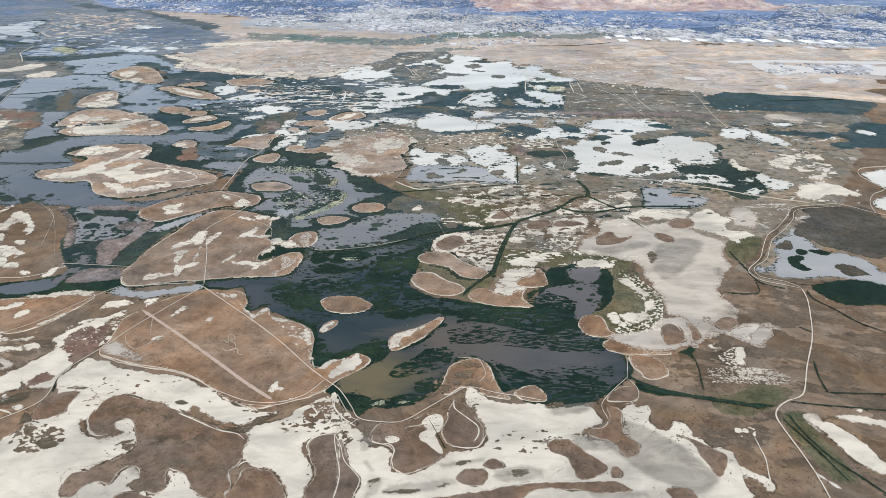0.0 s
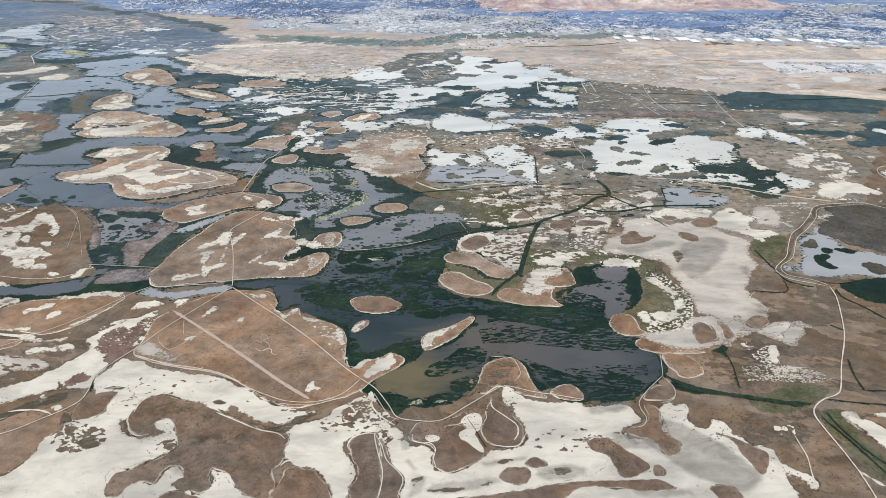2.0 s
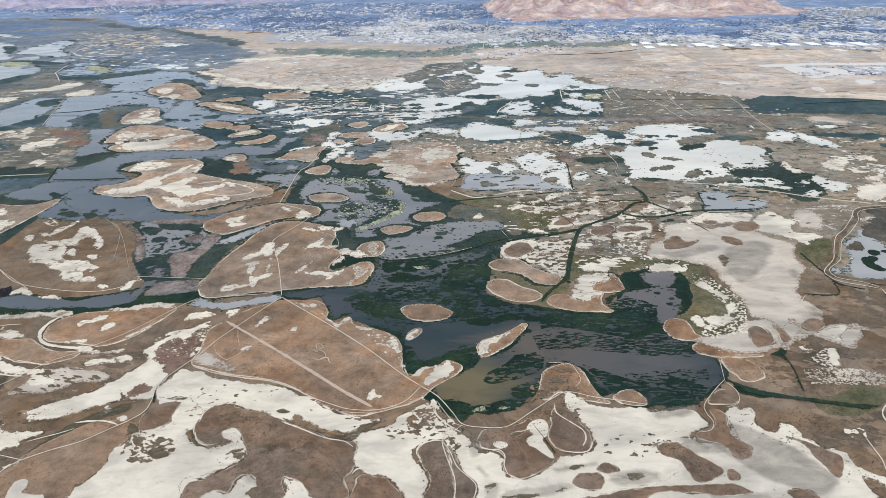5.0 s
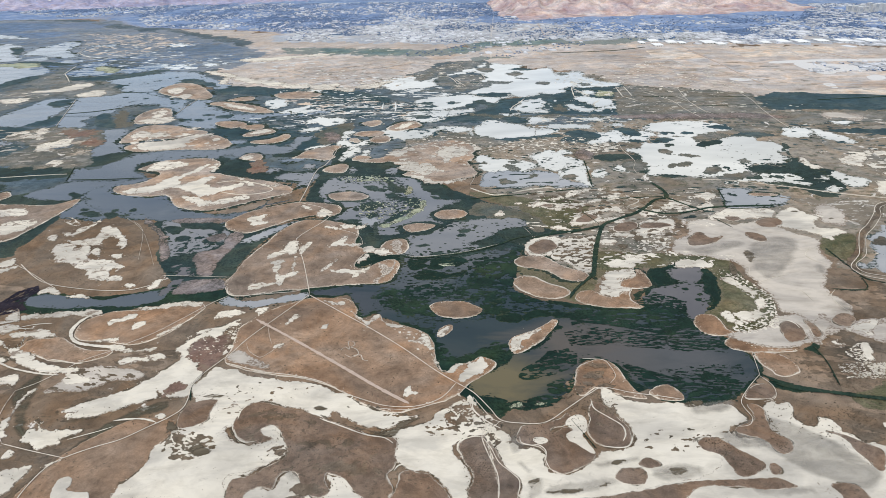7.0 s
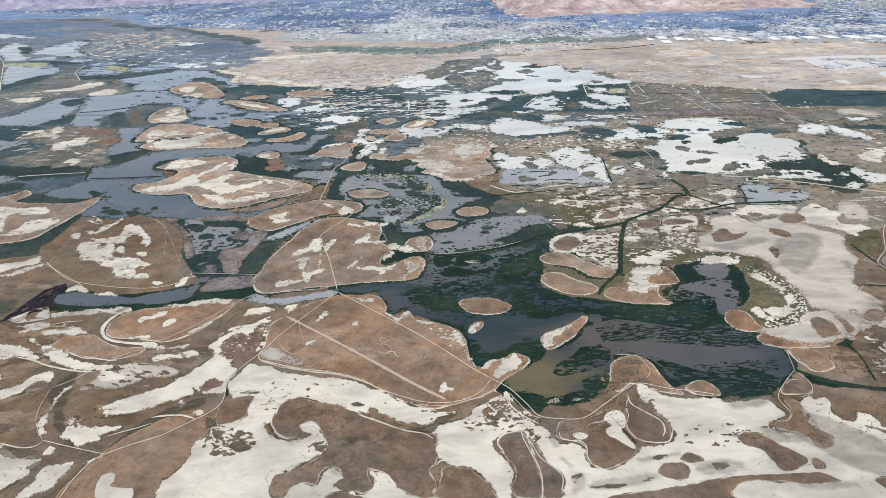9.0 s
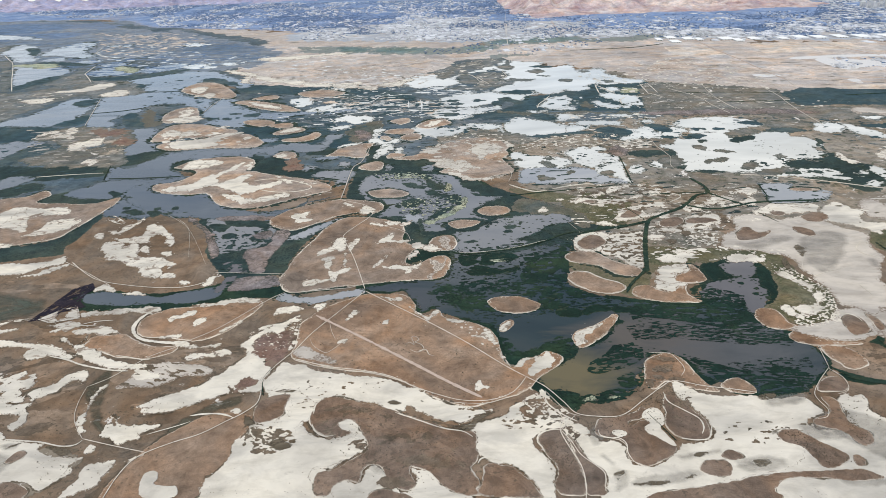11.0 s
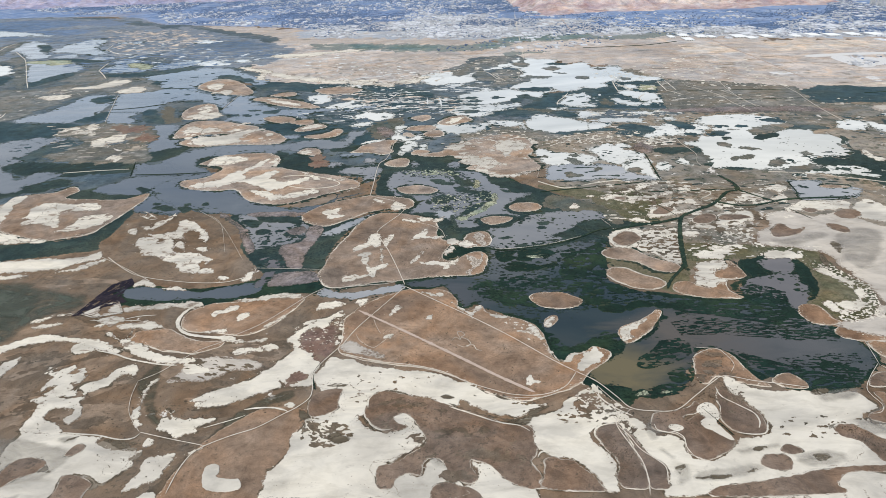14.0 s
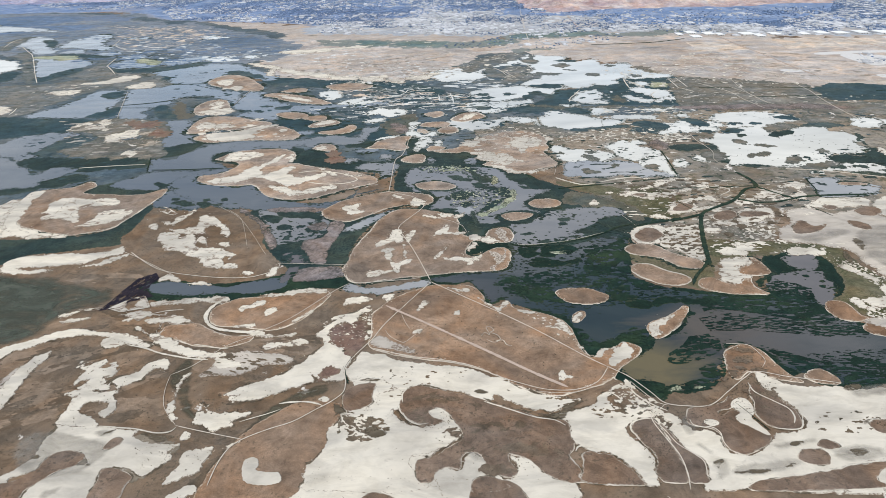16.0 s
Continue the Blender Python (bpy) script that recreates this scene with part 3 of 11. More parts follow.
def island(pts):
    s = fineness(pts)
    line = ragged(pts, 0.5 * s, s)
    fringe("salt", line, 0.8 * s, 0.22 * s, 0.22, 1.4 * s)
    if reach(pts) > 540:
        fringe("reed", line, 0.8 * s, 0.9 * s, 0.75, -1.1 * s)
    up = layer("i")
    ob = holder("island", line)
    plate("sandy_shore", line, 0.32 + up, 0.8, SHORE, ob)
    tagged(ob, sized(pts, "small low brown island with a pale sandy rim", "low brown scrub island with pale sandy shore", "large flat brown island with pale winding shore"), "island", "marsh islands")
    inner = [v - n * s * max(0.03, 0.25 + 1.1 * noise.noise((v.x / (9 * s), v.y / (9 * s), 1.7))) for v, n in zip(line, normals(line))]
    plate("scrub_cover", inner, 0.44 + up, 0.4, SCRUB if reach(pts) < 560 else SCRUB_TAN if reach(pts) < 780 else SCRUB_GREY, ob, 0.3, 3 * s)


def salt_flat(pts):
    s = fineness(pts)
    line = ragged(pts, sized(pts, 1.9, 1.7, 1.4) * s, s)
    fringe("scrub", line, 0.7 * s, 0.2 * s, 0.24)
    fringe("salt", line, 1.8 * s, 0.2 * s, 0.16)
    ob = holder("salt_flat", line)
    plate("salt_crust", line, 0.52 + layer("s"), 0.3, SALT_WEB if reach(pts) > 430 and abs(area([Vector(p) for p in pts])) < 3 * reach(pts) else SALT, ob, 0.0, sized(pts, 0.9, 1.6, 2.2) * s)
    if reach(pts) < 900 and abs(area([Vector(p) for p in pts])) > 400:
        wide = 2.1 if reach(pts) < 450 else 0.4
        outer = [v + n * s * wide * max(0.15, 0.9 + 2.2 * noise.noise((v.x / (12 * s), v.y / (12 * s), 6.6))) for v, n in zip(line, normals(line))]
        outer = [v for v, w in zip(outer, outer[1:] + outer[:1]) if (w - v).length > 0.05]
        plate("damp_margin", outer, 0.497 + 0.2 * layer("sm"), 0.02, WET_EARTH, ob, 0.45, 1.6 * s)
    tagged(ob, sized(pts, "small white salt crust on brown earth", "white curving salt flat with ragged edges", "broad white salt flat winding through brown scrub"), "salt flat", "salt flats")


def wet_salt(pts):
    s = fineness(pts)
    tagged(plate("salt_flat", ragged(pts, 1.6 * s, s), 0.48 + layer("x"), 0.3, WET, None, 0.0, 6 * s), "damp grey salt pan with faint mud stains", "salt flat", "salt flats")


def salt_cap(pts):
    s = fineness(pts)
    tagged(plate("salt_flat", ragged(pts, 0.6 * s, s), 0.84 + layer("s2"), 0.3, SALT, None, 0.5), "small white salt bay set into brown scrub", "salt flat", "salt flats")


def grey_cap(pts):
    s = fineness(pts)
    tagged(plate("mud_stain", ragged(pts, 1.2 * s, s), 0.60 + layer("s3"), 0.05, FILM, None, 0.55, 5 * s), "thin grey mud film on white salt", "mud", "mud films")


def damp_earth(pts):
    s = fineness(pts)
    tagged(plate("damp_earth", ragged(pts, 1.0 * s, s), 0.70 + layer("f"), 0.05, WET_EARTH, None, 0.6, 2.2 * s), "dark damp earth with low growth along salt", "earth", "damp earth")


def damp_wash(pts):
    s = fineness(pts)
    tagged(plate("damp_earth", ragged(pts, 1.5 * s, s), 0.036 + layer("dw"), 0.02, OLIVE_WASH, None, 0.01, 5 * s), "dark olive damp ground thinning out into scrub", "earth", "damp earth", "structure")


def burnt_reeds(pts):
    s = fineness(pts)
    tagged(plate("burnt_reeds", ragged(pts, 1.8 * s, s), 0.36 + layer("n"), 0.4, BURNT, None, 0.0, 6 * s), "dark purple dead reeds beside the river", "reeds", "burnt reeds")


def mauve_flat(pts):
    s = fineness(pts)
    tagged(plate("mauve_flat", ragged(pts, 3.2 * s, s), 0.64 + layer("y"), 0.4, MAUVE, None, 0.2, 5 * s), "reddish brown glasswort flat with white salt specks", "flat", "mauve flats")


def channel(pts, width=1.0):
    tagged(ribbon("channel", width, pts, 0.36 + layer("ch"), BRINE), "narrow pale winding channel through the marsh", "channel", "channels", "structure")


def salt_line(pts, width=1.0):
    tagged(ribbon("salt_line", width * 0.72, pts, 0.87 + layer("l"), SALT), "thin white salt line along the shore", "salt", "salt lines")


def scrub_patch(pts):
    s = fineness(pts)
    line = ragged(pts, 0.5 * s, s)
    up = layer("b")
    ob = holder("scrub_knoll", line)
    plate("sandy_rim", line, 0.66 + up, 0.5, SHORE, ob, 0.3)
    outer = [v + n * s * max(0.1, 1.0 + 2.4 * noise.noise((v.x / (9 * s), v.y / (9 * s), 9.3))) for v, n in zip(line, normals(line))]
    outer = [v for v, w in zip(outer, outer[1:] + outer[:1]) if (w - v).length > 0.05]
    plate("damp_margin", outer, 0.60 + 0.2 * layer("bm"), 0.02, WET_EARTH, ob, 0.55, 1.4 * s)
    tagged(ob, sized(pts, "small brown scrub knoll with pale rim in salt", "brown scrub knoll with pale rim standing in salt", "long brown scrub rise rimmed by white salt"), "knoll", "scrub knolls")
    inner = [v - n * s * max(0.02, 0.18 + 0.9 * noise.noise((v.x / (8 * s), v.y / (8 * s), 4.7))) for v, n in zip(line, normals(line))]
    plate("scrub_cover", inner, 0.76 + up, 0.3, KNOLL, ob, 0.6, 2 * s)


def ribbon(name, width, pts, z, material):
    step = fineness(pts)
    line = curve_through(pts, False, step)
    half = 0.5 * width
    foot = z - 0.14 if reach(pts) < 700 else 0.0
    verts, faces = [], []
    for i, (v, n) in enumerate(zip(line, normals(line, False))):
        w = half * (1 + 0.4 * noise.noise((v.x / 6, v.y / 6, 2.2)) + 0.45 * noise.noise((v.x / 1.7, v.y / 1.7, 6.1))) * min(1, 0.2 + i / 8, 0.2 + (len(line) - 1 - i) / 8)
        for side, h in ((-1.25, foot), (-1, z), (1, z), (1.25, foot)):
            q = v + n * w * side
            verts.append((q.x, q.y, h))
        if i:
            a, b = 4 * (i - 1), 4 * i
            faces += [(a + k, b + k, b + k + 1, a + k + 1) for k in range(3)]
    return mesh_object(name, verts, faces, material)


def track(pts, width=1.0):
    tagged(ribbon("track", width * (0.30 if width < 3 else 0.42), pts, 0.90 + layer("r"), STRIP if width > 3 else DIRT), "pale straight dirt airstrip" if width > 4 else "pale gravel track across the flats", "road", "tracks", "structure")


def levee(pts, width=1.0):
    tagged(ribbon("levee", width * 0.6, pts, 0.86 + layer("lv"), DARK_EARTH), "brown earth levee between two dirt tracks", "levee", "", "structure")


def ditch(pts, width=1.0):
    fringe("reed", curve_through(pts, False, 0.6 * fineness(pts)), 0.22 * width, 0.45 * fineness(pts), 0.7)
    tagged(ribbon("ditch", width * (0.44 if width < 3 else 0.50), pts, 0.88 + layer("d"), DITCH), "dark reed-filled drainage ditch", "ditch", "ditches", "structure")


def inside(x, y, poly):
    odd = False
    for (x0, y0), (x1, y1) in zip(poly, poly[1:] + poly[:1]):
        if (y0 > y) != (y1 > y) and x < (x1 - x0) * (y - y0) / (y1 - y0) + x0:
            odd = not odd
    return odd


def strewn(name, pts, count, low, high, stretch, z, material, label, category, tall=0.15, clump=0.0):
    """Many small ragged pieces over a stretch of land, as one object."""
    rnd = random.Random(int(abs(pts[0][0] * 7 + pts[0][1])) + count)
    x0, x1 = min(p[0] for p in pts), max(p[0] for p in pts)
    y0, y1 = min(p[1] for p in pts), max(p[1] for p in pts)
    size = 0.018 * (x1 - x0 + y1 - y0) + 4
    verts, faces, made, tries = [], [], 0, 0
    while made < count and tries < count * 40:
        tries += 1
        x, y = rnd.uniform(x0, x1), rnd.uniform(y0, y1)
        if not inside(x, y, pts) or noise.noise((x / size, y / size, 9.9)) < rnd.uniform(-0.5, 0.25) + clump:
            continue
        made += 1
        r = low * (high / low) ** (rnd.random() ** 1.6)
        long = rnd.uniform(1, stretch)
        turn = rnd.gauss(0, 0.25)
        n, b = rnd.randint(7, 11), len(verts)
        top = z + rnd.random() * 0.05
        for k in range(n):
            a = 2 * math.pi * k / n
            q = r * rnd.uniform(0.55, 1.25)
            u, v = q * long * math.cos(a), q * math.sin(a) * 0.9
            dx, dy = u * math.cos(turn) - v * math.sin(turn), u * math.sin(turn) + v * math.cos(turn)
            verts += [(x + dx * 0.85, y + dy * 0.85, top + tall * r), (x + dx, y + dy, z - 0.2)]
        faces.append(tuple(b + 2 * k for k in range(n)))
        faces += [(b + 2 * k + 1, b + 2 * ((k + 1) % n) + 1, b + 2 * ((k + 1) % n), b + 2 * k) for k in range(n)]
    tagged(mesh_object(name, verts, faces, material), label, category, "", "stuff")


def reeds(pts, count, low, high, stretch):
    strewn("reeds", pts, count, low, high, stretch, 0.26, REED, "dark green reed clumps standing in shallow water", "reeds", 0.03)


def specks(pts, count, low, high, stretch):
    strewn("salt_specks", pts, int(count * 2.2), low * 0.5, high * 0.55, stretch * 1.3, 0.62, SALT, "scattered white salt spots on brown earth", "salt", 0.02)


def pools(pts, count, low, high, stretch):
    strewn("pools", pts, count, low, high, stretch, 0.22, WATER, "scattered grey pools in the far marsh", "pools", 0.0)


def marsh_clumps(pts, count, low, high, stretch):
    strewn("marsh_clumps", pts, count, low, high, stretch, 0.19, MARSH, "scattered dark green marsh patches", "marsh", 0.02)


def shrubs(pts, count, low, high, stretch):
    strewn("shrubs", pts, count, low * 1.1, high * 1.25, stretch, 0.82, SHRUB, "scattered dark low shrubs on dry scrub", "shrubs", 0.5)


def thicket(name, pts, cover, scale, stretch, z, material, label, category, seed=1.0, turn=0.0):
    """Land broken into winding patches: where a rough field of noise stands high, one flat piece of cover lies."""
    far = reach(pts)
    dx = max(0.5, far / 820)
    dy = dx * max(1.3, min(3.2, far / 330))
    x0, x1 = min(p[0] for p in pts), max(p[0] for p in pts)
    y0, y1 = min(p[1] for p in pts), max(p[1] for p in pts)
    along, across = math.cos(radians(turn)), math.sin(radians(turn))
    nx, ny = int((x1 - x0) / dx) + 2, int((y1 - y0) / dy) + 2
    rows = []
    for j in range(ny + 1):
        y = y0 + (j - 0.5) * dy
        cuts = []
        for (ax, ay), (bx, by) in zip(pts, pts[1:] + pts[:1]):
            if (ay > y) != (by > y):
                cuts.append(ax + (bx - ax) * (y - ay) / (by - ay))
        cuts.sort()
        row = [-9.0] * (nx + 1)
        for a, b in zip(cuts[::2], cuts[1::2]):
            for i in range(max(0, int((a - x0) / dx + 0.5)), min(nx, int((b - x0) / dx + 0.5)) + 1):
                x = x0 + (i - 0.5) * dx
                side = min(x - a, b - x, y - y0, y1 - y) / (0.35 * scale)
                f = noise.fractal(((x * along + y * across) / (scale * stretch), (y * along - x * across) / scale, seed), 0.75, 2.1, 5)
                row[i] = f - max(0.0, 0.3 - 0.3 * side)
        rows.append(row)
    held = sorted(f for row in rows for f in row if f > -9)
    limit = held[min(len(held) - 1, int((1 - cover) * len(held)))]
    rows = [[f - limit for f in row] for row in rows]
    verts, faces, known = [], [], {}

    def spot(i, j, k, l):
        """The place on the edge between two grid points where the field is nought; a grid point with itself is a corner."""
        key = (i, j, k, l) if (i, j) <= (k, l) else (k, l, i, j)
        if key not in known:
            i, j, k, l = key
            f, g = rows[j][i], rows[l][k]
            u = 0.0 if (i, j) == (k, l) else max(0.04, min(0.96, f / (f - g)))
            known[key] = len(verts)
            verts.append((x0 + (i - 0.5 + (k - i) * u) * dx, y0 + (j - 0.5 + (l - j) * u) * dy, z))
        return known[key]
    for j in range(ny):
        low, high = rows[j], rows[j + 1]
        run = None
        for i in range(nx + 1):
            full = i < nx and low[i] > 0 and low[i + 1] > 0 and high[i] > 0 and high[i + 1] > 0
            if full:
                if run is None:
                    run = i
                continue
            if run is not None:
                faces.append((spot(run, j, run, j), spot(i, j, i, j), spot(i, j + 1, i, j + 1), spot(run, j + 1, run, j + 1)))
                run = None
            if i == nx:
                break
            ring = ((i, j, low[i]), (i + 1, j, low[i + 1]), (i + 1, j + 1, high[i + 1]), (i, j + 1, high[i]))
            if max(q[2] for q in ring) <= 0:
                continue
            face = []
            for (a, b, f), (c, d, g) in zip(ring, ring[1:] + ring[:1]):
                if f > 0:
                    face.append(spot(a, b, a, b))
                if (f > 0) != (g > 0):
                    face.append(spot(a, b, c, d))
            if len(face) > 2:
                faces.append(tuple(face))
    if faces:
        tagged(mesh_object(name, verts, faces, material), label, category, "", "stuff")


def reed_maze(pts, cover, scale, stretch, turn=0.0):
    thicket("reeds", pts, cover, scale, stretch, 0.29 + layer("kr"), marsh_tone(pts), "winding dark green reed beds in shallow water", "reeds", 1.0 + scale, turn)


def brine_maze(pts, cover, scale, stretch, turn=0.0):
    thicket("brine_pools", pts, cover, scale, stretch, 0.235 + layer("pb"), BRINE, "winding pale brine pools through the marsh", "pools", 61.0 + scale, turn)


def salt_maze(pts, cover, scale, stretch, turn=0.0):
    thicket("salt_crust", pts, cover, scale, stretch, 0.575 + layer("sq"), SALT, "winding white salt crust on brown scrub", "salt", 91.0 + scale, turn)


def algae_maze(pts, cover, scale, stretch, turn=0.0):
    thicket("algae_film", pts, cover, scale, stretch, 0.30 + layer("az"), ALGAE, "winding yellow green algae film on water", "algae", 21.0 + scale, turn)


def scrub_maze(pts, cover, scale, stretch, turn=0.0):
    thicket("scrub", pts, cover, scale, stretch, 0.595 + layer("bq"), STEPPE if reach(pts) > 1000 else DAMP, "winding dark scrub on pale ground", "scrub", 51.0 + scale, turn)


def dark_earth_maze(pts, cover, scale, stretch, turn=0.0):
    thicket("dark_earth", pts, cover, scale, stretch, 0.012 + layer("eq") * 0.3, DARK_EARTH, "winding bands of dark damp earth", "earth", 11.0 + scale, turn)


def pale_earth_maze(pts, cover, scale, stretch, turn=0.0):
    thicket("pale_earth", pts, cover, scale, stretch, 0.016 + layer("lq") * 0.3, PALE_EARTH, "winding bands of pale dry earth", "earth", 15.0 + scale, turn)


def dark_cover_maze(pts, cover, scale, stretch, turn=0.0):
    thicket("dark_scrub", pts, cover, scale, stretch, 0.835 + layer("eq2") * 0.3, DARK_EARTH, "darker scrub spread over brown rises", "scrub", 17.0 + scale, turn)


def flat_land(pts):
    s = fineness(pts)
    # Beyond 1350 m the flat switches to the haze-coloured copy.
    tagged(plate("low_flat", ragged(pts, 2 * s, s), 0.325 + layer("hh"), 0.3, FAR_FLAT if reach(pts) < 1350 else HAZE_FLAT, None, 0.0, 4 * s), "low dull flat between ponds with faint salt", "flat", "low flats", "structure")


def dry_reeds(pts):
    s = fineness(pts)
    tagged(plate("dry_reeds", ragged(pts, 1.4 * s, s), 0.37 + layer("n2"), 0.3, DRY_REED, None, 0.0, 2.5 * s), "pinkish brown dry reeds standing in the marsh", "reeds", "dry reed beds")


def field(pts):
    line = curve_through([q for a, b in zip(pts, pts[1:] + pts[:1]) for q in (a, ((a[0] * 2 + b[0]) / 3, (a[1] * 2 + b[1]) / 3), ((a[0] + b[0] * 2) / 3, (a[1] + b[1] * 2) / 3))], True, 12)
    if area(line) < 0:
        line.reverse()
    tagged(plate("field", line, 0.25 + layer("fd"), 0.2, FIELD), "pale straw-coloured dry field on the plain", "field", "fields", "structure")


def earth_rise(pts):
    s = fineness(pts)
    tagged(plate("earth_rise", ragged(pts, 1.0 * s, s), 0.30 + layer("er"), 0.6, SCRUB, None, 0.0, 3 * s), "smooth warm brown earth rise with dry scrub", "rise", "earth rises")


def yards(pts):
    s = fineness(pts)
    tagged(plate("yards", ragged(pts, 4 * s, s), 0.075 + layer("yd"), 0.4, YARD, None, 0.0, 10 * s), "pale grey paved yards between far warehouses", "yards", "", "structure")


def silted_pond(pts):
    s = fineness(pts)
    line = ragged(pts, 1.8 * s, s)
    fringe("reed", line, 2.0 * s, 0.7 * s, 0.42)
    tagged(plate("water", line, 0.15 + layer("w"), 0.1, SHALLOW, None, 0.0, 2 * s), "shallow mauve grey pond over silt", "pond", "ponds", "structure")


def grey_pond(pts):
    s = fineness(pts)
    line = ragged(pts, 1.6 * s, s)
    fringe("reed", line, 1.6 * s, 0.6 * s, 0.3)
    tagged(plate("water", line, 0.17 + layer("w"), wet_bank(pts), GREY_BRINE, None, 0.0, 2 * s), "still grey brine pond with dark wet edges", "pond", "ponds", "structure")


def dim_pond(pts):
    s = fineness(pts)
    line = ragged(pts, 1.4 * s, s)
    fringe("reed", line, 1.6 * s, 0.6 * s, 0.35)
    tagged(plate("water", line, 0.15 + layer("w"), wet_bank(pts), DIM_WATER, None, 0.0, 2 * s), "dark grey pond with reedy shore", "pond", "ponds", "structure")


def green_wash(pts):
    s = fineness(pts)
    tagged(plate("wet_meadow", ragged(pts, 2 * s, s), 0.085 + layer("gw"), 0.02, GREEN_WASH, None, 0.05, 14 * s), "dull green wet growth thinning out over brown earth", "meadow", "meadows", "structure")


def burnt_maze(pts, cover, scale, stretch, turn=0.0):
    thicket("burnt_reeds", pts, cover, scale, stretch, 0.37 + layer("nb"), BURNT, "dark purple streaks of dead reeds by the river", "reeds", 24.0 + scale, turn)


def dark_flat(pts):
    s = fineness(pts)
    tagged(plate("dark_flat", ragged(pts, 1.6 * s, s), 0.34 + layer("df"), 0.4, DARK_FLAT, None, 0.0, 2 * s), "dark grey brown damp flat beside the pond", "flat", "low flats", "structure")


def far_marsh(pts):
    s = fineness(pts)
    tagged(plate("far_marsh", ragged(pts, 3 * s, s), 0.04 + layer("fm"), 0.3, FAR_MARSH, None, 0.0, 10 * s), "distant marsh with many pools, greyed by painted haze", "marsh", "marshes", "structure")


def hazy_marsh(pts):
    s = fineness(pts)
    tagged(plate("hazy_marsh", ragged(pts, 3 * s, s), 0.045 + layer("hm"), 0.3, HAZE_MARSH, None, 0.0, 10 * s), "far marsh paled by painted haze", "marsh", "marshes", "structure")


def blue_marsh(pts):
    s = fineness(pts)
    tagged(plate("hazy_marsh", ragged(pts, 3 * s, s), 0.055 + layer("hm"), 0.3, BLUE_MARSH, None, 0.0, 10 * s), "far marsh with blue haze and shade painted in", "marsh", "marshes", "structure")


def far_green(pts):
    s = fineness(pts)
    tagged(plate("pasture", ragged(pts, 3 * s, s), 0.26 + layer("fg"), 0.3, FAR_GREEN, None, 0.0, 10 * s), "green pasture in painted haze at the foot of the town", "pasture", "pastures", "structure")


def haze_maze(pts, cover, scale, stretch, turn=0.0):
    thicket("hazy_reeds", pts, cover, scale, stretch, 0.2 + layer("hz"), BLUE_MARSH, "thin far reed bands blued by painted haze", "reeds", 44.0 + scale, turn)


def tan_maze(pts, cover, scale, stretch, turn=0.0):
    thicket("dry_flats", pts, cover, scale, stretch, 0.21 + layer("tz"), FIELD, "thin pale tan flats in the far marsh", "flats", 47.0 + scale, turn)


def sage_meadow(pts):
    s = fineness(pts)
    tagged(plate("wet_meadow", ragged(pts, 2 * s, s), 0.08 + layer("sg"), 0.3, SAGE, None, 0.0, 9 * s), "dull grey green wet meadow beside the marsh", "meadow", "meadows", "structure")


# ---- ground
def ground():
    ob = mesh_object("ground", [(-9000, -3000, 0), (9000, -3000, 0), (9000, 12000, 0), (-9000, 12000, 0)], [(0, 1, 2, 3)], GROUND)
    tagged(ob, "brown scrubland with pale salt flecks", "ground", "", "structure")


ground()

# ---- plan start
dry_plain([(-777,2396), (-233,2239), (164,2019), (1115,1877), (708,1253), (492,1329), (328,1366), (284,1575), (117,1738), (-93,1815), (-547,1500)])
far_marsh([(-722,1581), (-521,1496), (-365,1435), (-197,1459), (-128,1663), (-92,1834), (-20,1801), (-13,1418), (248,1258), (266,1161), (110,1126), (16,1134), (-84,1106), (-133,1067), (-164,958), (-259,884), (-370,895), (-429,875), (-560,969), (-675,1043), (-730,1167), (-744,1353)])
far_marsh([(-1131,1280), (-981,1285), (-853,1224), (-734,1188), (-589,1002), (-510,887), (-536,787), (-641,785), (-811,795)])
far_marsh([(-335,1378), (-272,1503), (-184,1537), (-103,1627), (-61,1848), (50,1826), (50,1616), (15,1367), (-62,1339), (-219,1334)])
# dull flats
meadow([(-101,1051), (-22,1156), (127,1225), (381,1214), (571,1187), (732,1143), (358.1,575.0), (282.9,555.1), (289.8,606.6), (177,668), (132.6,603.8), (39.8,535.8), (-7.1,561.9), (20,672), (-32,776), (-40,880)])
meadow([(259,1675), (452,1822), (562,1541), (593,1339), (467,1302), (318,1352), (239,1456)])
# salt scrub
salt_scrub([(312,746), (351,733), (407,729), (405,683), (357.8,645.9), (353,679), (331,720)])
salt_scrub([(14.5,633.5), (33.5,642.5), (63.0,637.3), (51.5,570.3), (42.1,570.9), (29.5,604.2)])
salt_scrub([(-416.9,279.5), (-419.6,297.2), (-413.1,311.3), (-397.9,315.7), (-386.7,330.8), (-366.5,324.8), (-359.2,314.3), (-373.9,291.1), (-398.4,287.5)])
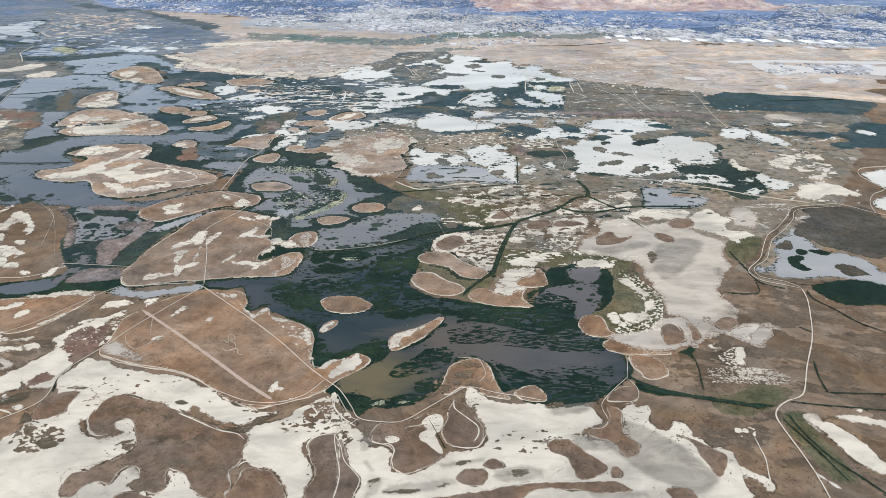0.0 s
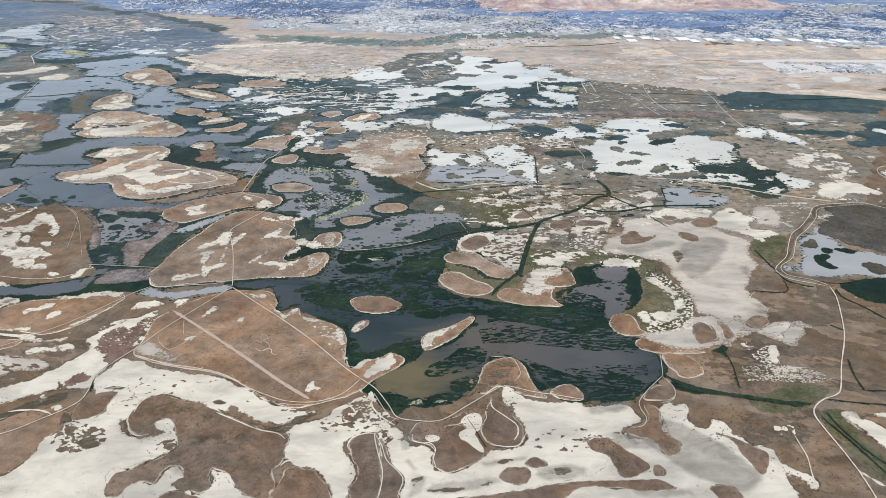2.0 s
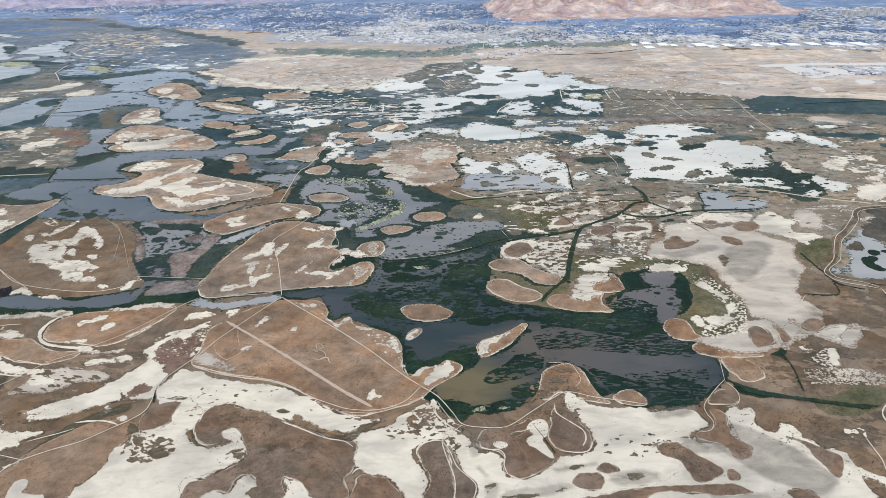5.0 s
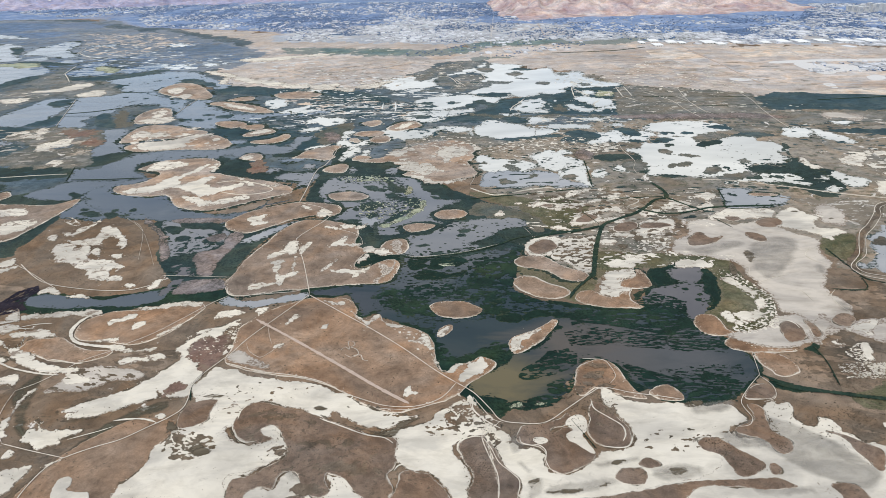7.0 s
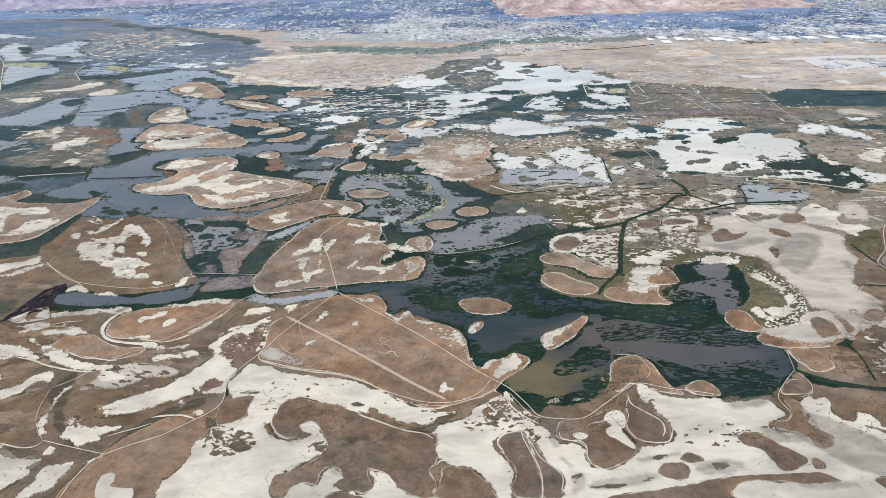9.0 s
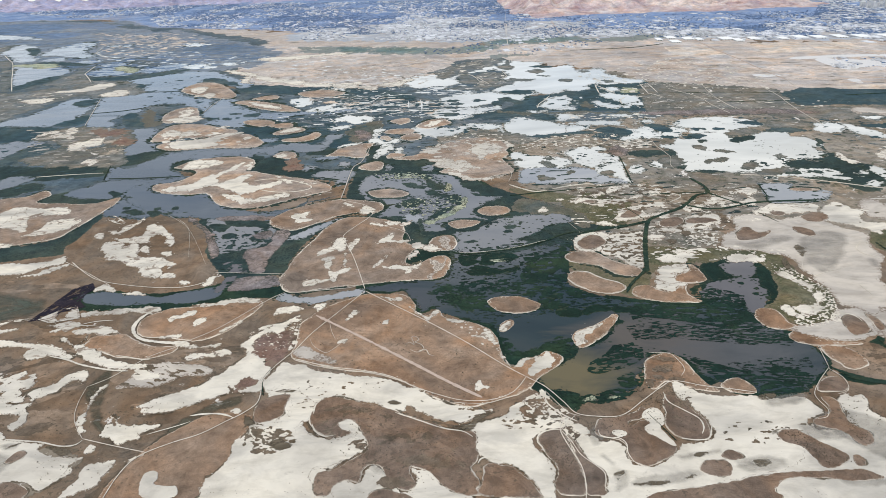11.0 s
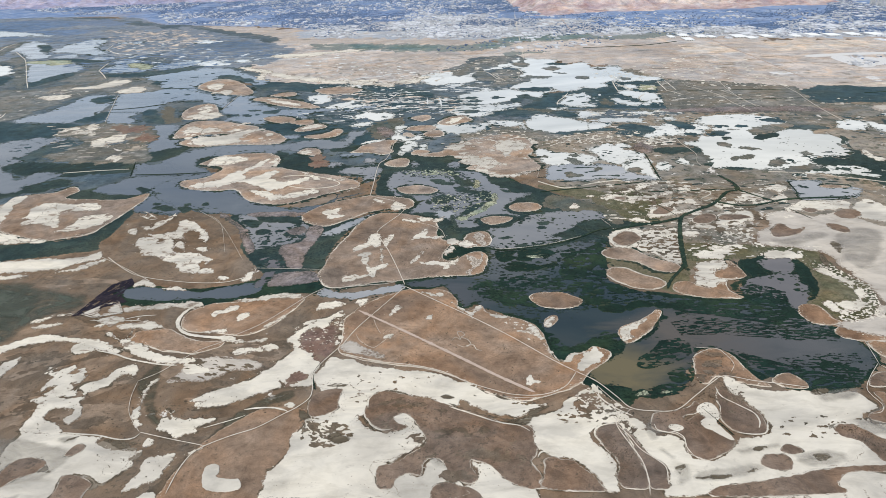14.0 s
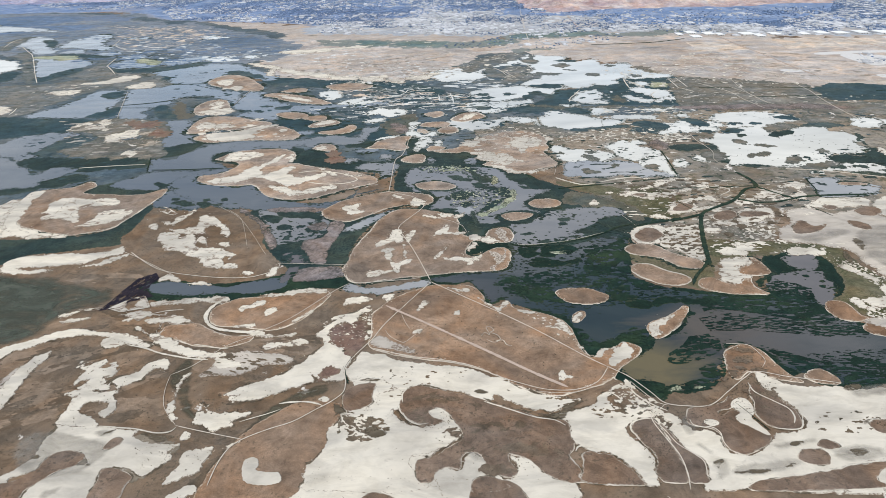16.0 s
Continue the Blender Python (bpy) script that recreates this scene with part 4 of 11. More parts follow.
# marsh
marsh([(-215.6,546.0), (-172.3,526.9), (-157.6,486.0), (-140.3,494.5), (-120.6,472.9), (-100.1,456.0), (-94.1,415.9), (-88.2,404.7), (-63.0,414.4), (-74.7,390.3), (-79.9,381.9), (-54.0,353.6), (-44.9,359.1), (-26.0,360.7), (-14.3,374.4), (-5.4,397.3), (6.6,411.0), (25.2,411.5), (34.7,371.6), (52.4,379.7), (59.6,364.2), (90.6,359.2), (133.9,390.7), (137.9,415.6), (119.7,432.1), (109.2,462.1), (126.5,484.2), (149.8,507.6), (162.5,539.4), (171.3,574.9), (129.2,593.3), (95.2,543.7), (75.2,491.9), (9.1,505.7), (-28.7,513.1), (-37.1,552.0), (-17.6,607.5), (19.7,648.0), (61,661), (36,690), (12,697), (-22,736), (-66,790), (-90,836), (-132,889), (-167,953)])
marsh([(-174,934), (-133,916), (-87,824), (-40,767), (14,715), (35,684), (18.5,640.6), (-16.8,614.3), (-37.4,576.2), (-61.1,542.1), (-112.3,539.6), (-143.4,547.2), (-137.3,582.7), (-130.0,608.4), (-147.8,623.4), (-171.0,625.1), (-183,687), (-209,697), (-226,704), (-219,724), (-208,742), (-231,763), (-254,775), (-255,851), (-245,914), (-244,970)])
marsh([(-346.0,571.6), (-379.1,625.5), (-389,670), (-414,722), (-330,712), (-317,697), (-267,702), (-264,685), (-296.6,619.8), (-297.1,551.0), (-294.9,534.2), (-333.7,559.0)])
far_marsh([(-1099,1232), (-2867,3913), (-2123,3676), (-1436,3240), (-981,2718), (-750,2452), (-736,2141), (-736,1939), (-621,1716), (-675,1602), (-823,1569), (-947,1497), (-1010,1337)])
marsh([(334.7,527.3), (363.1,523.8), (388.7,516.2), (418.3,500.7), (408.6,486.3), (373.7,491.4), (345.1,491.7), (331.5,511.6)])
# olive grass
grassland([(291.5,544.2), (296.3,567.3), (282.3,586.0), (292.7,619.0), (321.7,640.1), (329.9,618.7)])
# water
pond([(-408,721), (-380,716), (-345,708), (-324,689), (-319,650), (-330.2,636.2), (-353.4,626.5), (-368.2,627.5), (-384,670)])
dim_pond([(-630,828), (-615,856), (-595,878), (-551,884), (-502,887), (-497,869), (-524,852), (-498,821), (-460,818), (-433,796), (-410,762), (-391,749), (-354,739), (-323,747), (-294,772), (-266,786), (-262,807), (-263,902), (-274,898), (-287,843), (-299,793), (-309,746), (-327,712), (-346,710), (-381,719), (-409,725), (-432,734), (-450,746), (-471,748), (-486,736), (-508,740), (-543,750), (-547,793), (-549,806), (-594,810)])
pond([(-787,1217), (-879,1472), (-881,1516), (-836,1528), (-842,1617), (-907,1656), (-921,1720), (-878,1753), (-824,1803), (-755,1817), (-693,1763), (-618,1654), (-577,1602), (-588,1549), (-642,1599), (-698,1608), (-727,1577), (-725,1530), (-672,1460), (-619,1428), (-604,1349), (-601,1298), (-650,1366), (-710,1402), (-737,1368), (-737,1317), (-755,1271), (-742,1199)])
# islands
island([(-96,718), (-88,732), (-69,734), (-59,721), (-67,707), (-86,705)])
# white salt
# grey wet salt
# brown patches on salt
# tan dry land
dry_plain([(-645,1797), (-615,1914), (-515,1966), (-322,1959), (-129,1889), (-24,1819), (-71,1694), (-126,1647), (-206,1614), (-252,1536), (-271,1473), (-320,1468), (-377,1522), (-467,1585), (-549,1598)])
dry_plain([(-1213,2726), (-1072,2764), (-857,2708), (-615,2472), (-366,2379), (-60,2304), (-11,2152), (-132,2116), (-347,2203), (-572,2254), (-852,2466)])
dry_plain([(320,1901), (512,2032), (729,1958), (882,1947), (1179,1823), (819,1276), (645,1331), (529,1320), (435,1364), (343,1440), (302,1514), (262,1691), (203,1756)])
dry_plain([(2,2049), (109,2125), (264,2027), (311,1936), (195,1795), (83,1847), (26,1909)])
# airport
concrete([(744,1714), (893,1722), (1026,1705), (1247,1695), (1224,1663), (1008,1672), (877,1689), (734,1681)])
concrete([(769,1665), (814,1673), (808,1546), (763,1532)])
concrete([(782,1633), (858,1649), (853,1560), (795,1546), (769,1574)])
concrete([(850,1633), (904,1633), (912,1559), (840,1560)])
concrete([(837,1479), (869,1492), (867,1454), (827,1435)])
concrete([(707,1412), (728,1418), (718,1372), (706,1372)])
concrete([(982,1602), (1053,1632), (1182,1602), (1134,1531), (997,1518)])
concrete([(548,1500), (585,1500), (603,1480), (555,1468)])
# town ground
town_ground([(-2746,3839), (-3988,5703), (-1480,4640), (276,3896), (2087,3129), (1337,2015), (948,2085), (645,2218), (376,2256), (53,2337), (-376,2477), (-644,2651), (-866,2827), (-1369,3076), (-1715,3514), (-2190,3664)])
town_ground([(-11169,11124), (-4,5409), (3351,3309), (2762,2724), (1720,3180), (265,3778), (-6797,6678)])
# land in the middle distance
marsh([(-760,1145), (-751,1176), (-723,1149), (-735,1105), (-749,1079), (-775,1092)])
marsh([(-623,951), (-586,961), (-570,1004), (-578,1047), (-634,1011)])
marsh([(-520,838), (-507,880), (-479,877), (-483,910), (-520,919), (-540,951), (-523,996), (-494,1012), (-431,1005), (-379,941), (-339,910), (-365,886), (-452,889), (-464,859), (-489,845)])
marsh([(-472,1131), (-434,1154), (-381,1180), (-331,1126), (-333,1040), (-396,1040), (-431,1071)])
marsh([(-645,829), (-611,849), (-576,823), (-555,811), (-567,791), (-609,790), (-663,809)])
marsh([(-755,1295), (-755,1344), (-709,1265), (-652,1205), (-679,1196), (-712,1212)])
dim_pond([(-691,1177), (-642,1179), (-629,1130), (-623,1100), (-603,1073), (-585,1037), (-595,1022), (-629,1010), (-643,1034), (-646,1078), (-655,1114), (-687,1156)])
dim_pond([(-599,891), (-617,937), (-611,944), (-588,947), (-579,975), (-566,994), (-553,1018), (-526,1028), (-485,1036), (-436,1025), (-429,999), (-480,995), (-510,983), (-532,956), (-528,933), (-515,913), (-498,886), (-551,884)])
salt_flat([(-674,970), (-675,985), (-665,990), (-656,968), (-662,960)])
salt_flat([(-843,1136), (-844,1163), (-837,1186), (-821,1180), (-833,1162), (-830,1131)])
salt_flat([(-800,1169), (-810,1207), (-792,1197), (-782,1167), (-788,1160)])
salt_flat([(-813,1144), (-807,1159), (-769,1135), (-779,1125)])
mauve_flat([(-756,1176), (-749,1192), (-696,1177), (-683,1136), (-650,1096), (-651,1068), (-676,1081), (-689,1118), (-724,1141)])
island([(-620,1092), (-626,1130), (-628,1169), (-620,1201), (-581,1205), (-543,1183), (-491,1145), (-501,1115), (-537,1108), (-573,1105), (-596,1090), (-610,1084)])
salt_flat([(-614,1128), (-609,1159), (-592,1153), (-555,1133), (-568,1116), (-601,1116)])
island([(-592,1048), (-593,1072), (-571,1087), (-541,1094), (-511,1116), (-473,1120), (-449,1102), (-425,1063), (-434,1031), (-483,1033), (-529,1035), (-562,1028)])
salt_flat([(-573,1053), (-577,1077), (-556,1085), (-531,1093), (-516,1117), (-488,1121), (-503,1079), (-496,1044), (-530,1038), (-558,1041)])
sage_meadow([(-693,1241), (-720,1314), (-728,1356), (-707,1338), (-684,1262), (-655,1236), (-652,1205), (-665,1198)])
island([(-660,1250), (-670,1308), (-660,1347), (-634,1353), (-606,1299), (-601,1260), (-622,1231), (-638,1220)])
salt_flat([(-634,1279), (-648,1355), (-630,1327), (-619,1267)])
salt_flat([(-647,1244), (-623,1263), (-593,1269), (-588,1241), (-616,1218)])
island([(-497,1216), (-474,1226), (-443,1209), (-435,1187), (-453,1168), (-487,1193)])
island([(-441,1179), (-414,1192), (-398,1174), (-404,1150), (-431,1161)])
island([(-421,1121), (-404,1150), (-381,1155), (-370,1130), (-395,1110), (-414,1105)])
salt_flat([(-415,1124), (-394,1149), (-380,1139), (-396,1118)])
island([(-397,1074), (-370,1085), (-359,1099), (-349,1120), (-339,1104), (-343,1068), (-364,1057), (-387,1059)])
marsh([(-405,916), (-396,971), (-366,953), (-307,906), (-275,903), (-246,927), (-215,938), (-150,940), (-117,888), (-128,859), (-163,880), (-211,897), (-239,869), (-266,853), (-297,855), (-365,886)])
island([(-389,976), (-382,1000), (-364,998), (-354,973), (-363,959)])
salt_flat([(-384,976), (-377,993), (-369,974)])
mauve_flat([(-360,912), (-364,945), (-349,952), (-334,922), (-336,896), (-351,898)])
island([(-252,901), (-246,922), (-227,931), (-219,919), (-222,893), (-237,889)])
pale_pond([(-32,1113), (-17,1155), (4,1174), (31,1149), (61,1117), (92,1102), (101,1082), (86,1061), (52,1051), (11,1038), (-10,1058), (-27,1075)])
pale_pond([(-91,1136), (-43,1130), (-36,1106), (-82,1104)])
pale_pond([(-45,1092), (-35,1105), (-33,1061), (-44,1062)])
marsh([(102,1028), (126,1060), (155,1068), (162,1038), (145,1000), (121,1009)])
flat_land([(304,1022), (329,1047), (355,1044), (357,1022), (331,1005), (303,998)])
flat_land([(220,875), (237,892), (252,891), (253,883), (234,871)])
flat_land([(257,839), (268,863), (281,875), (285,856), (271,838)])
flat_land([(323,892), (332,896), (331,885), (323,883)])
marsh([(424,975), (416,945), (402,903), (411,875), (412,849), (427,835), (404,769), (362,742), (344,785), (320,794), (323,816), (316,841), (345,873), (368,866), (395,890), (403,922), (408,952)])
pale_pond([(319,831), (340,836), (364,827), (368,805), (367,783), (354,791), (338,801), (317,803), (304,813)])
pale_pond([(384,859), (394,868), (387,851)])
pale_pond([(381,804), (401,821), (409,818), (395,803), (381,797)])
pale_pond([(414,824), (427,835), (435,810), (448,798), (426,778), (410,779), (408,801)])
pale_pond([(370,762), (390,781), (400,774), (386,760)])
pale_pond([(444,1033), (473,1066), (494,1071), (498,1041), (484,1018), (460,1004), (447,1012)])
pale_pond([(501,1048), (513,1039), (525,1013), (526,970), (511,965), (501,986), (488,1000)])
salt_flat([(457,883), (476,903), (498,907), (493,885), (472,868), (454,870)])
salt_flat([(448,932), (462,928), (450,920)])
salt_flat([(416,901), (411,875), (416,856), (405,847), (403,867), (409,902)])
marsh([(-555,659), (-551,685), (-552,710), (-553,736), (-550,758), (-540,746), (-538,714), (-536,681), (-540,654)])
island([(-333,707), (-330,724), (-310,750), (-286,764), (-264,774), (-239,770), (-225,766), (-210,757), (-206,738), (-216,724), (-221,732), (-239,726), (-257,718), (-279,698), (-300,680), (-320,688)])
salt_flat([(-310,723), (-299,731), (-290,734), (-292,716), (-284,708), (-296,702), (-303,706)])
salt_flat([(-255,761), (-245,745), (-241,748), (-250,761)])
salt_flat([(-232,725), (-228,744), (-217,733), (-222,721)])
grey_pond([(-303,656), (-291,671), (-277,691), (-256,710), (-231,720), (-219,721), (-237,712), (-259,696), (-278,665), (-288,655)])
island([(-228,793), (-226,804), (-202,808), (-183,796), (-178,785), (-191,776), (-216,776)])
island([(-130,683), (-124,691), (-108,693), (-95,687), (-102,676), (-120,669)])
pond([(-135.3,625.4), (-123,659), (-102,673), (-99.6,613.1), (-118.8,607.6)])
sage_meadow([(-56,729), (-41,757), (-21,749), (3,725), (19,702), (27,674), (7,660), (-3,682), (-26,700), (-50,714)])
grassland([(5,739), (23,732), (40,713), (69,701), (70,676), (43,662), (20,672), (7,706)])
grassland([(-52,793), (-18,785), (21,762), (5,739), (-33,762)])
salt_flat([(29,671), (40,678), (50,665), (40,662)])
salt_flat([(-4,748), (6,753), (2,744)])
salt_flat([(-28,713), (-20,727), (-14,717), (-22,709)])
salt_flat([(51,677), (63,702), (79,715), (91,700), (91,686), (70,676), (57,672)])
scrub_patch([(60,685), (68,701), (78,708), (86,697), (75,684)])
salt_flat([(84,718), (101,726), (115,730), (118,719), (101,713), (87,711)])
salt_flat([(92,691), (107,698), (118,694), (105,681)])
salt_flat([(138,710), (158,716), (153,698), (138,699)])
salt_flat([(-5.0,617.6), (3.6,638.7), (19.7,648.0), (33.0,639.5), (36.1,624.7), (27.6,603.0), (14.6,598.5), (0.9,599.4)])
scrub_patch([(-1.3,616.0), (6.6,631.1), (18.3,639.1), (27.4,631.1), (28.1,618.1), (15.9,606.5), (4.2,603.2)])
grey_pond([(251,783), (259,782), (289,779), (286,763), (310,757), (324,745), (312,733), (299,719), (291,723), (294,715), (242,714), (244,742)])
island([(281,759), (295,762), (313,756), (304,751), (285,753)])
salt_flat([(204,682), (231,710), (245,714), (276,711), (283,698), (270,685), (243,679), (225,680)])
scrub_patch([(224,686), (231,688), (238,681), (226,675)])
salt_flat([(279,685), (290,701), (307,709), (314,699), (316,690), (331,684), (309,666), (307.0,649.7), (322.3,645.4), (325.8,636.0), (309.2,626.7), (305.4,616.8), (297.7,632.0), (286.2,643.5), (279,652), (268,661), (278,676)])
damp_earth([(299,701), (310,703), (309,694), (299,693)])
damp_earth([(300,650), (307,653), (305.4,646.7), (299.0,645.7)])
wet_salt([(331,707), (350,718), (356,696), (348,671), (334,656), (321,665), (324,681)])
damp_earth([(324,673), (335,680), (337,672), (327,667)])
scrub_patch([(159.1,615.9), (169.5,637.0), (181.8,646.7), (187.6,631.2), (200.6,634.7), (189.4,620.9), (171.9,612.2)])
scrub_patch([(227.5,643.3), (237.5,639.5), (242.2,624.3), (233.5,617.7), (226.8,628.3)])
scrub_patch([(251,670), (269,682), (279,671), (266,656), (251,657)])
salt_flat([(180,710), (202,718), (224,734), (220,716), (197,705)])
salt_flat([(161,721), (191,743), (200,731), (181,714)])
salt_flat([(215,755), (233,768), (241,753), (228,744)])
grassland([(-22.4,614.7), (-5.4,574.1), (15.8,542.9), (29.8,536.4), (49.8,546.5), (40.0,514.2), (23.5,504.9), (11.9,521.2), (-17.6,562.6), (-29.4,575.6)])
# land close by
salt_flat([(-357.2,551.3), (-357.5,566.3), (-352.2,569.6), (-350.5,554.3)])
dim_pond([(-468.2,539.2), (-459.4,541.9), (-451.1,545.8), (-430.1,540.2), (-410.1,535.7), (-390.3,531.3), (-374.8,536.9), (-359.5,543.6), (-347.5,546.2), (-337.2,539.0), (-340.3,526.3), (-355.0,518.8), (-372.0,517.8), (-394.9,519.1), (-413.4,516.1), (-434.9,519.3), (-451.5,522.3), (-460.8,530.2)])
marsh([(-462.3,514.8), (-470.0,542.5), (-449.6,547.9), (-409.0,538.9), (-374.0,541.2), (-346.5,550.6), (-333.1,542.0), (-287.0,542.5), (-276.5,522.5), (-301.6,523.0), (-339.8,517.9), (-378.9,505.1), (-434.1,508.2)])
salt_flat([(-457.5,546.2), (-457.3,552.9), (-453.8,558.3), (-445.0,554.4), (-437.2,546.1), (-439.2,542.9), (-450.6,548.0)])
salt_flat([(-428.6,540.1), (-419.6,539.5), (-418.0,541.6), (-405.9,535.5), (-418.5,537.3)])
salt_flat([(-447.6,504.1), (-437.2,509.4), (-433.1,506.2), (-411.4,511.9), (-405.4,509.6), (-392.1,512.8), (-381.7,509.2), (-393.9,506.0), (-409.0,506.8), (-426.5,502.9), (-441.9,499.9)])
salt_flat([(-353.0,513.6), (-339.0,515.8), (-316.9,523.8), (-302.0,520.9), (-297.7,513.5), (-318.8,514.7), (-336.8,509.7), (-349.7,511.4)])
marsh([(-308.3,571.6), (-306.6,593.9), (-301.7,617.4), (-297.3,633.9), (-288,671), (-274,674), (-282.5,632.9), (-287.3,605.6), (-287.5,573.9)])
island([(-287.6,550.4), (-289.7,562.1), (-286.3,580.0), (-283.3,612.1), (-273.9,646.8), (-264,685), (-246,712), (-217,710), (-186,691), (-178,670), (-178.5,642.9), (-166.6,627.6), (-153.6,623.8), (-146.1,645.1), (-129,651), (-122.2,633.1), (-127.4,615.1), (-147.3,615.0), (-163.5,617.5), (-171.6,600.5), (-173.1,587.6), (-161.5,579.3), (-154.1,590.2), (-143.6,598.6), (-135.3,599.4), (-129.3,588.6), (-132.7,564.0), (-141.0,550.5), (-164.1,548.5), (-184.7,547.5), (-215.0,542.6), (-244.6,536.7), (-268.5,530.5), (-280.3,536.6)])
grey_pond([(-284.1,523.0), (-277.9,527.9), (-263.9,521.8), (-251.2,521.0), (-237.2,525.5), (-223.0,529.9), (-208.6,534.5), (-205.8,523.6), (-218.5,519.1), (-235.0,514.9), (-248.9,510.6), (-263.8,511.5), (-276.8,514.3)])
salt_flat([(-280.0,490.9), (-278.4,502.4), (-266.7,503.7), (-256.4,501.1), (-264.6,495.8), (-275.7,492.6)])
salt_flat([(-243.3,494.6), (-245.7,505.5), (-238.3,507.0), (-241.3,498.3)])
salt_flat([(-191.0,517.5), (-180.7,513.8), (-175.1,516.6), (-173.1,511.3), (-179.2,509.6)])
island([(-98.8,502.0), (-92.4,509.7), (-72.9,510.6), (-61.2,502.8), (-54.6,494.5), (-62.4,484.4), (-76.6,481.5), (-90.5,486.9)])
island([(-92.0,455.6), (-89.6,465.8), (-83.9,470.9), (-80.4,468.9), (-81.5,461.9), (-89.0,453.7)])
salt_flat([(-90.7,455.5), (-88.7,464.0), (-84.0,469.1), (-83.3,463.7), (-88.0,455.3)])
island([(-37.5,437.8), (-35.7,445.9), (-29.2,452.2), (-17.2,458.4), (-6.9,466.7), (1.2,474.4), (4.7,473.3), (3.0,466.1), (-4.3,455.2), (-12.9,443.0), (-25.4,431.6), (-34.6,426.6)])
salt_flat([(-36.3,429.8), (-35.4,444.2), (-29.4,450.5), (-10.0,461.5), (-21.0,447.6), (-28.6,439.8), (-27.2,434.1)])
grassland([(16.8,548.6), (30.9,542.0), (49.9,558.3), (62.6,595.2), (72.3,608.1), (117.6,591.4), (99.6,567.2), (62.8,557.4), (44.3,522.4), (35.6,516.6), (30.1,525.4), (25.2,525.7)])
grassland([(-11.6,568.3), (4.8,570.9), (13.7,560.6), (16.4,546.3), (4.0,549.4)])
wet_salt([(138.9,447.5), (152.9,449.3), (172.6,458.6), (178.0,467.3), (195.7,473.6), (203.1,465.9), (202.8,452.6), (203.8,439.9), (197.9,433.6), (190.9,434.0), (175.8,425.2), (159.4,426.1), (144.6,430.8), (138.0,435.2), (132.3,442.0)])
scrub_patch([(176.2,454.1), (185.1,461.5), (191.7,456.7), (191.7,444.7), (187.9,436.6), (176.8,431.5), (173.0,435.0)])
scrub_patch([(200.0,464.2), (203.7,452.6), (201.3,440.0), (195.5,438.7), (197.7,452.9)])
island([(112.3,461.9), (119.4,475.1), (130.5,476.4), (134.0,467.9), (134.0,454.6), (136.8,447.6), (124.5,444.1), (115.4,448.8)])
island([(124.7,431.8), (130.4,439.6), (138.6,441.7), (141.5,433.4), (151.1,426.5), (166.1,422.6), (173.5,420.7), (156.1,419.3), (139.9,420.1), (129.2,424.5)])
island([(140.9,417.8), (151.7,418.7), (161.0,412.2), (163.1,396.2), (153.9,389.7), (146.2,390.1), (143.6,397.1), (141.0,404.4)])
wet_salt([(147.6,623.9), (169.3,644.6), (180,676), (207,682), (224,664), (261,678), (265,661), (276.9,636.6), (291.7,620.7), (276.6,587.1), (275.6,565.4), (264.7,550.3), (254.2,533.6), (244.0,510.3), (249.3,491.6), (248.7,480.0), (238.0,463.9), (239.3,458.5), (265.1,460.6), (245.6,429.5), (230.7,440.1), (221.8,447.3), (203.8,438.2), (202.7,444.1), (202.9,457.0), (199.7,472.5), (189.4,477.7), (192.1,500.0), (192.1,526.3), (189.6,549.2), (189.5,573.6), (165.7,588.1), (141.2,596.5)])
mauve_flat([(-285.0,389.9), (-278.3,399.7), (-271.0,395.9), (-273.8,386.1), (-282.7,383.2)])
salt_flat([(-381.4,314.8), (-371.0,320.3), (-359.5,321.3), (-361.9,316.5), (-366.9,313.3)])
salt_flat([(-375.4,305.2), (-365.1,310.4), (-361.7,313.1), (-360.4,306.9), (-372.5,300.5)])
damp_earth([(-270.2,358.1), (-263.5,354.9), (-257.0,346.2), (-252.5,337.8), (-259.7,343.5), (-259.7,332.8), (-266.0,343.8)])
damp_earth([(-246.4,329.6), (-242.3,333.6), (-234.7,331.8), (-228.3,327.9), (-230.7,323.9), (-238.7,321.7), (-243.7,323.4)])
damp_earth([(-173.9,362.9), (-161.9,356.5), (-146.2,347.2), (-124.1,341.8), (-117.2,348.8), (-106.2,354.1), (-95.1,356.5), (-106.2,350.1), (-115.1,340.3), (-120.3,334.1), (-134.7,338.4), (-153.5,347.5), (-169.3,356.8)])
damp_earth([(-176.2,366.0), (-171.1,370.1), (-164.7,364.3), (-170.0,362.1)])
damp_earth([(-154.3,366.3), (-152.0,369.2), (-148.6,366.0), (-151.4,363.7)])
damp_earth([(-145.4,358.7), (-143.0,361.6), (-141.5,357.4), (-144.1,356.9)])
damp_earth([(-256.8,382.1), (-248.0,385.6), (-235.4,382.4), (-238.7,380.0), (-250.1,379.2)])
damp_earth([(-224.6,347.6), (-221.0,343.6), (-215.3,334.7), (-204.7,331.6), (-197.9,332.9), (-200.7,329.4), (-213.2,330.4), (-222.2,338.2), (-226.4,344.9)])
damp_earth([(-208.2,324.0), (-206.0,325.0), (-202.9,323.8), (-205.4,322.4)])
damp_earth([(-190.7,323.3), (-185.8,324.7), (-183.7,322.6), (-188.7,321.7)])
island([(3.5,376.8), (5.0,393.3), (9.9,407.2), (19.5,413.3), (28.3,415.8), (36.1,405.9), (39.3,388.3), (43.3,375.0), (47.1,368.5), (34.5,370.9), (24.7,377.1), (16.1,381.4), (6.6,373.5)])
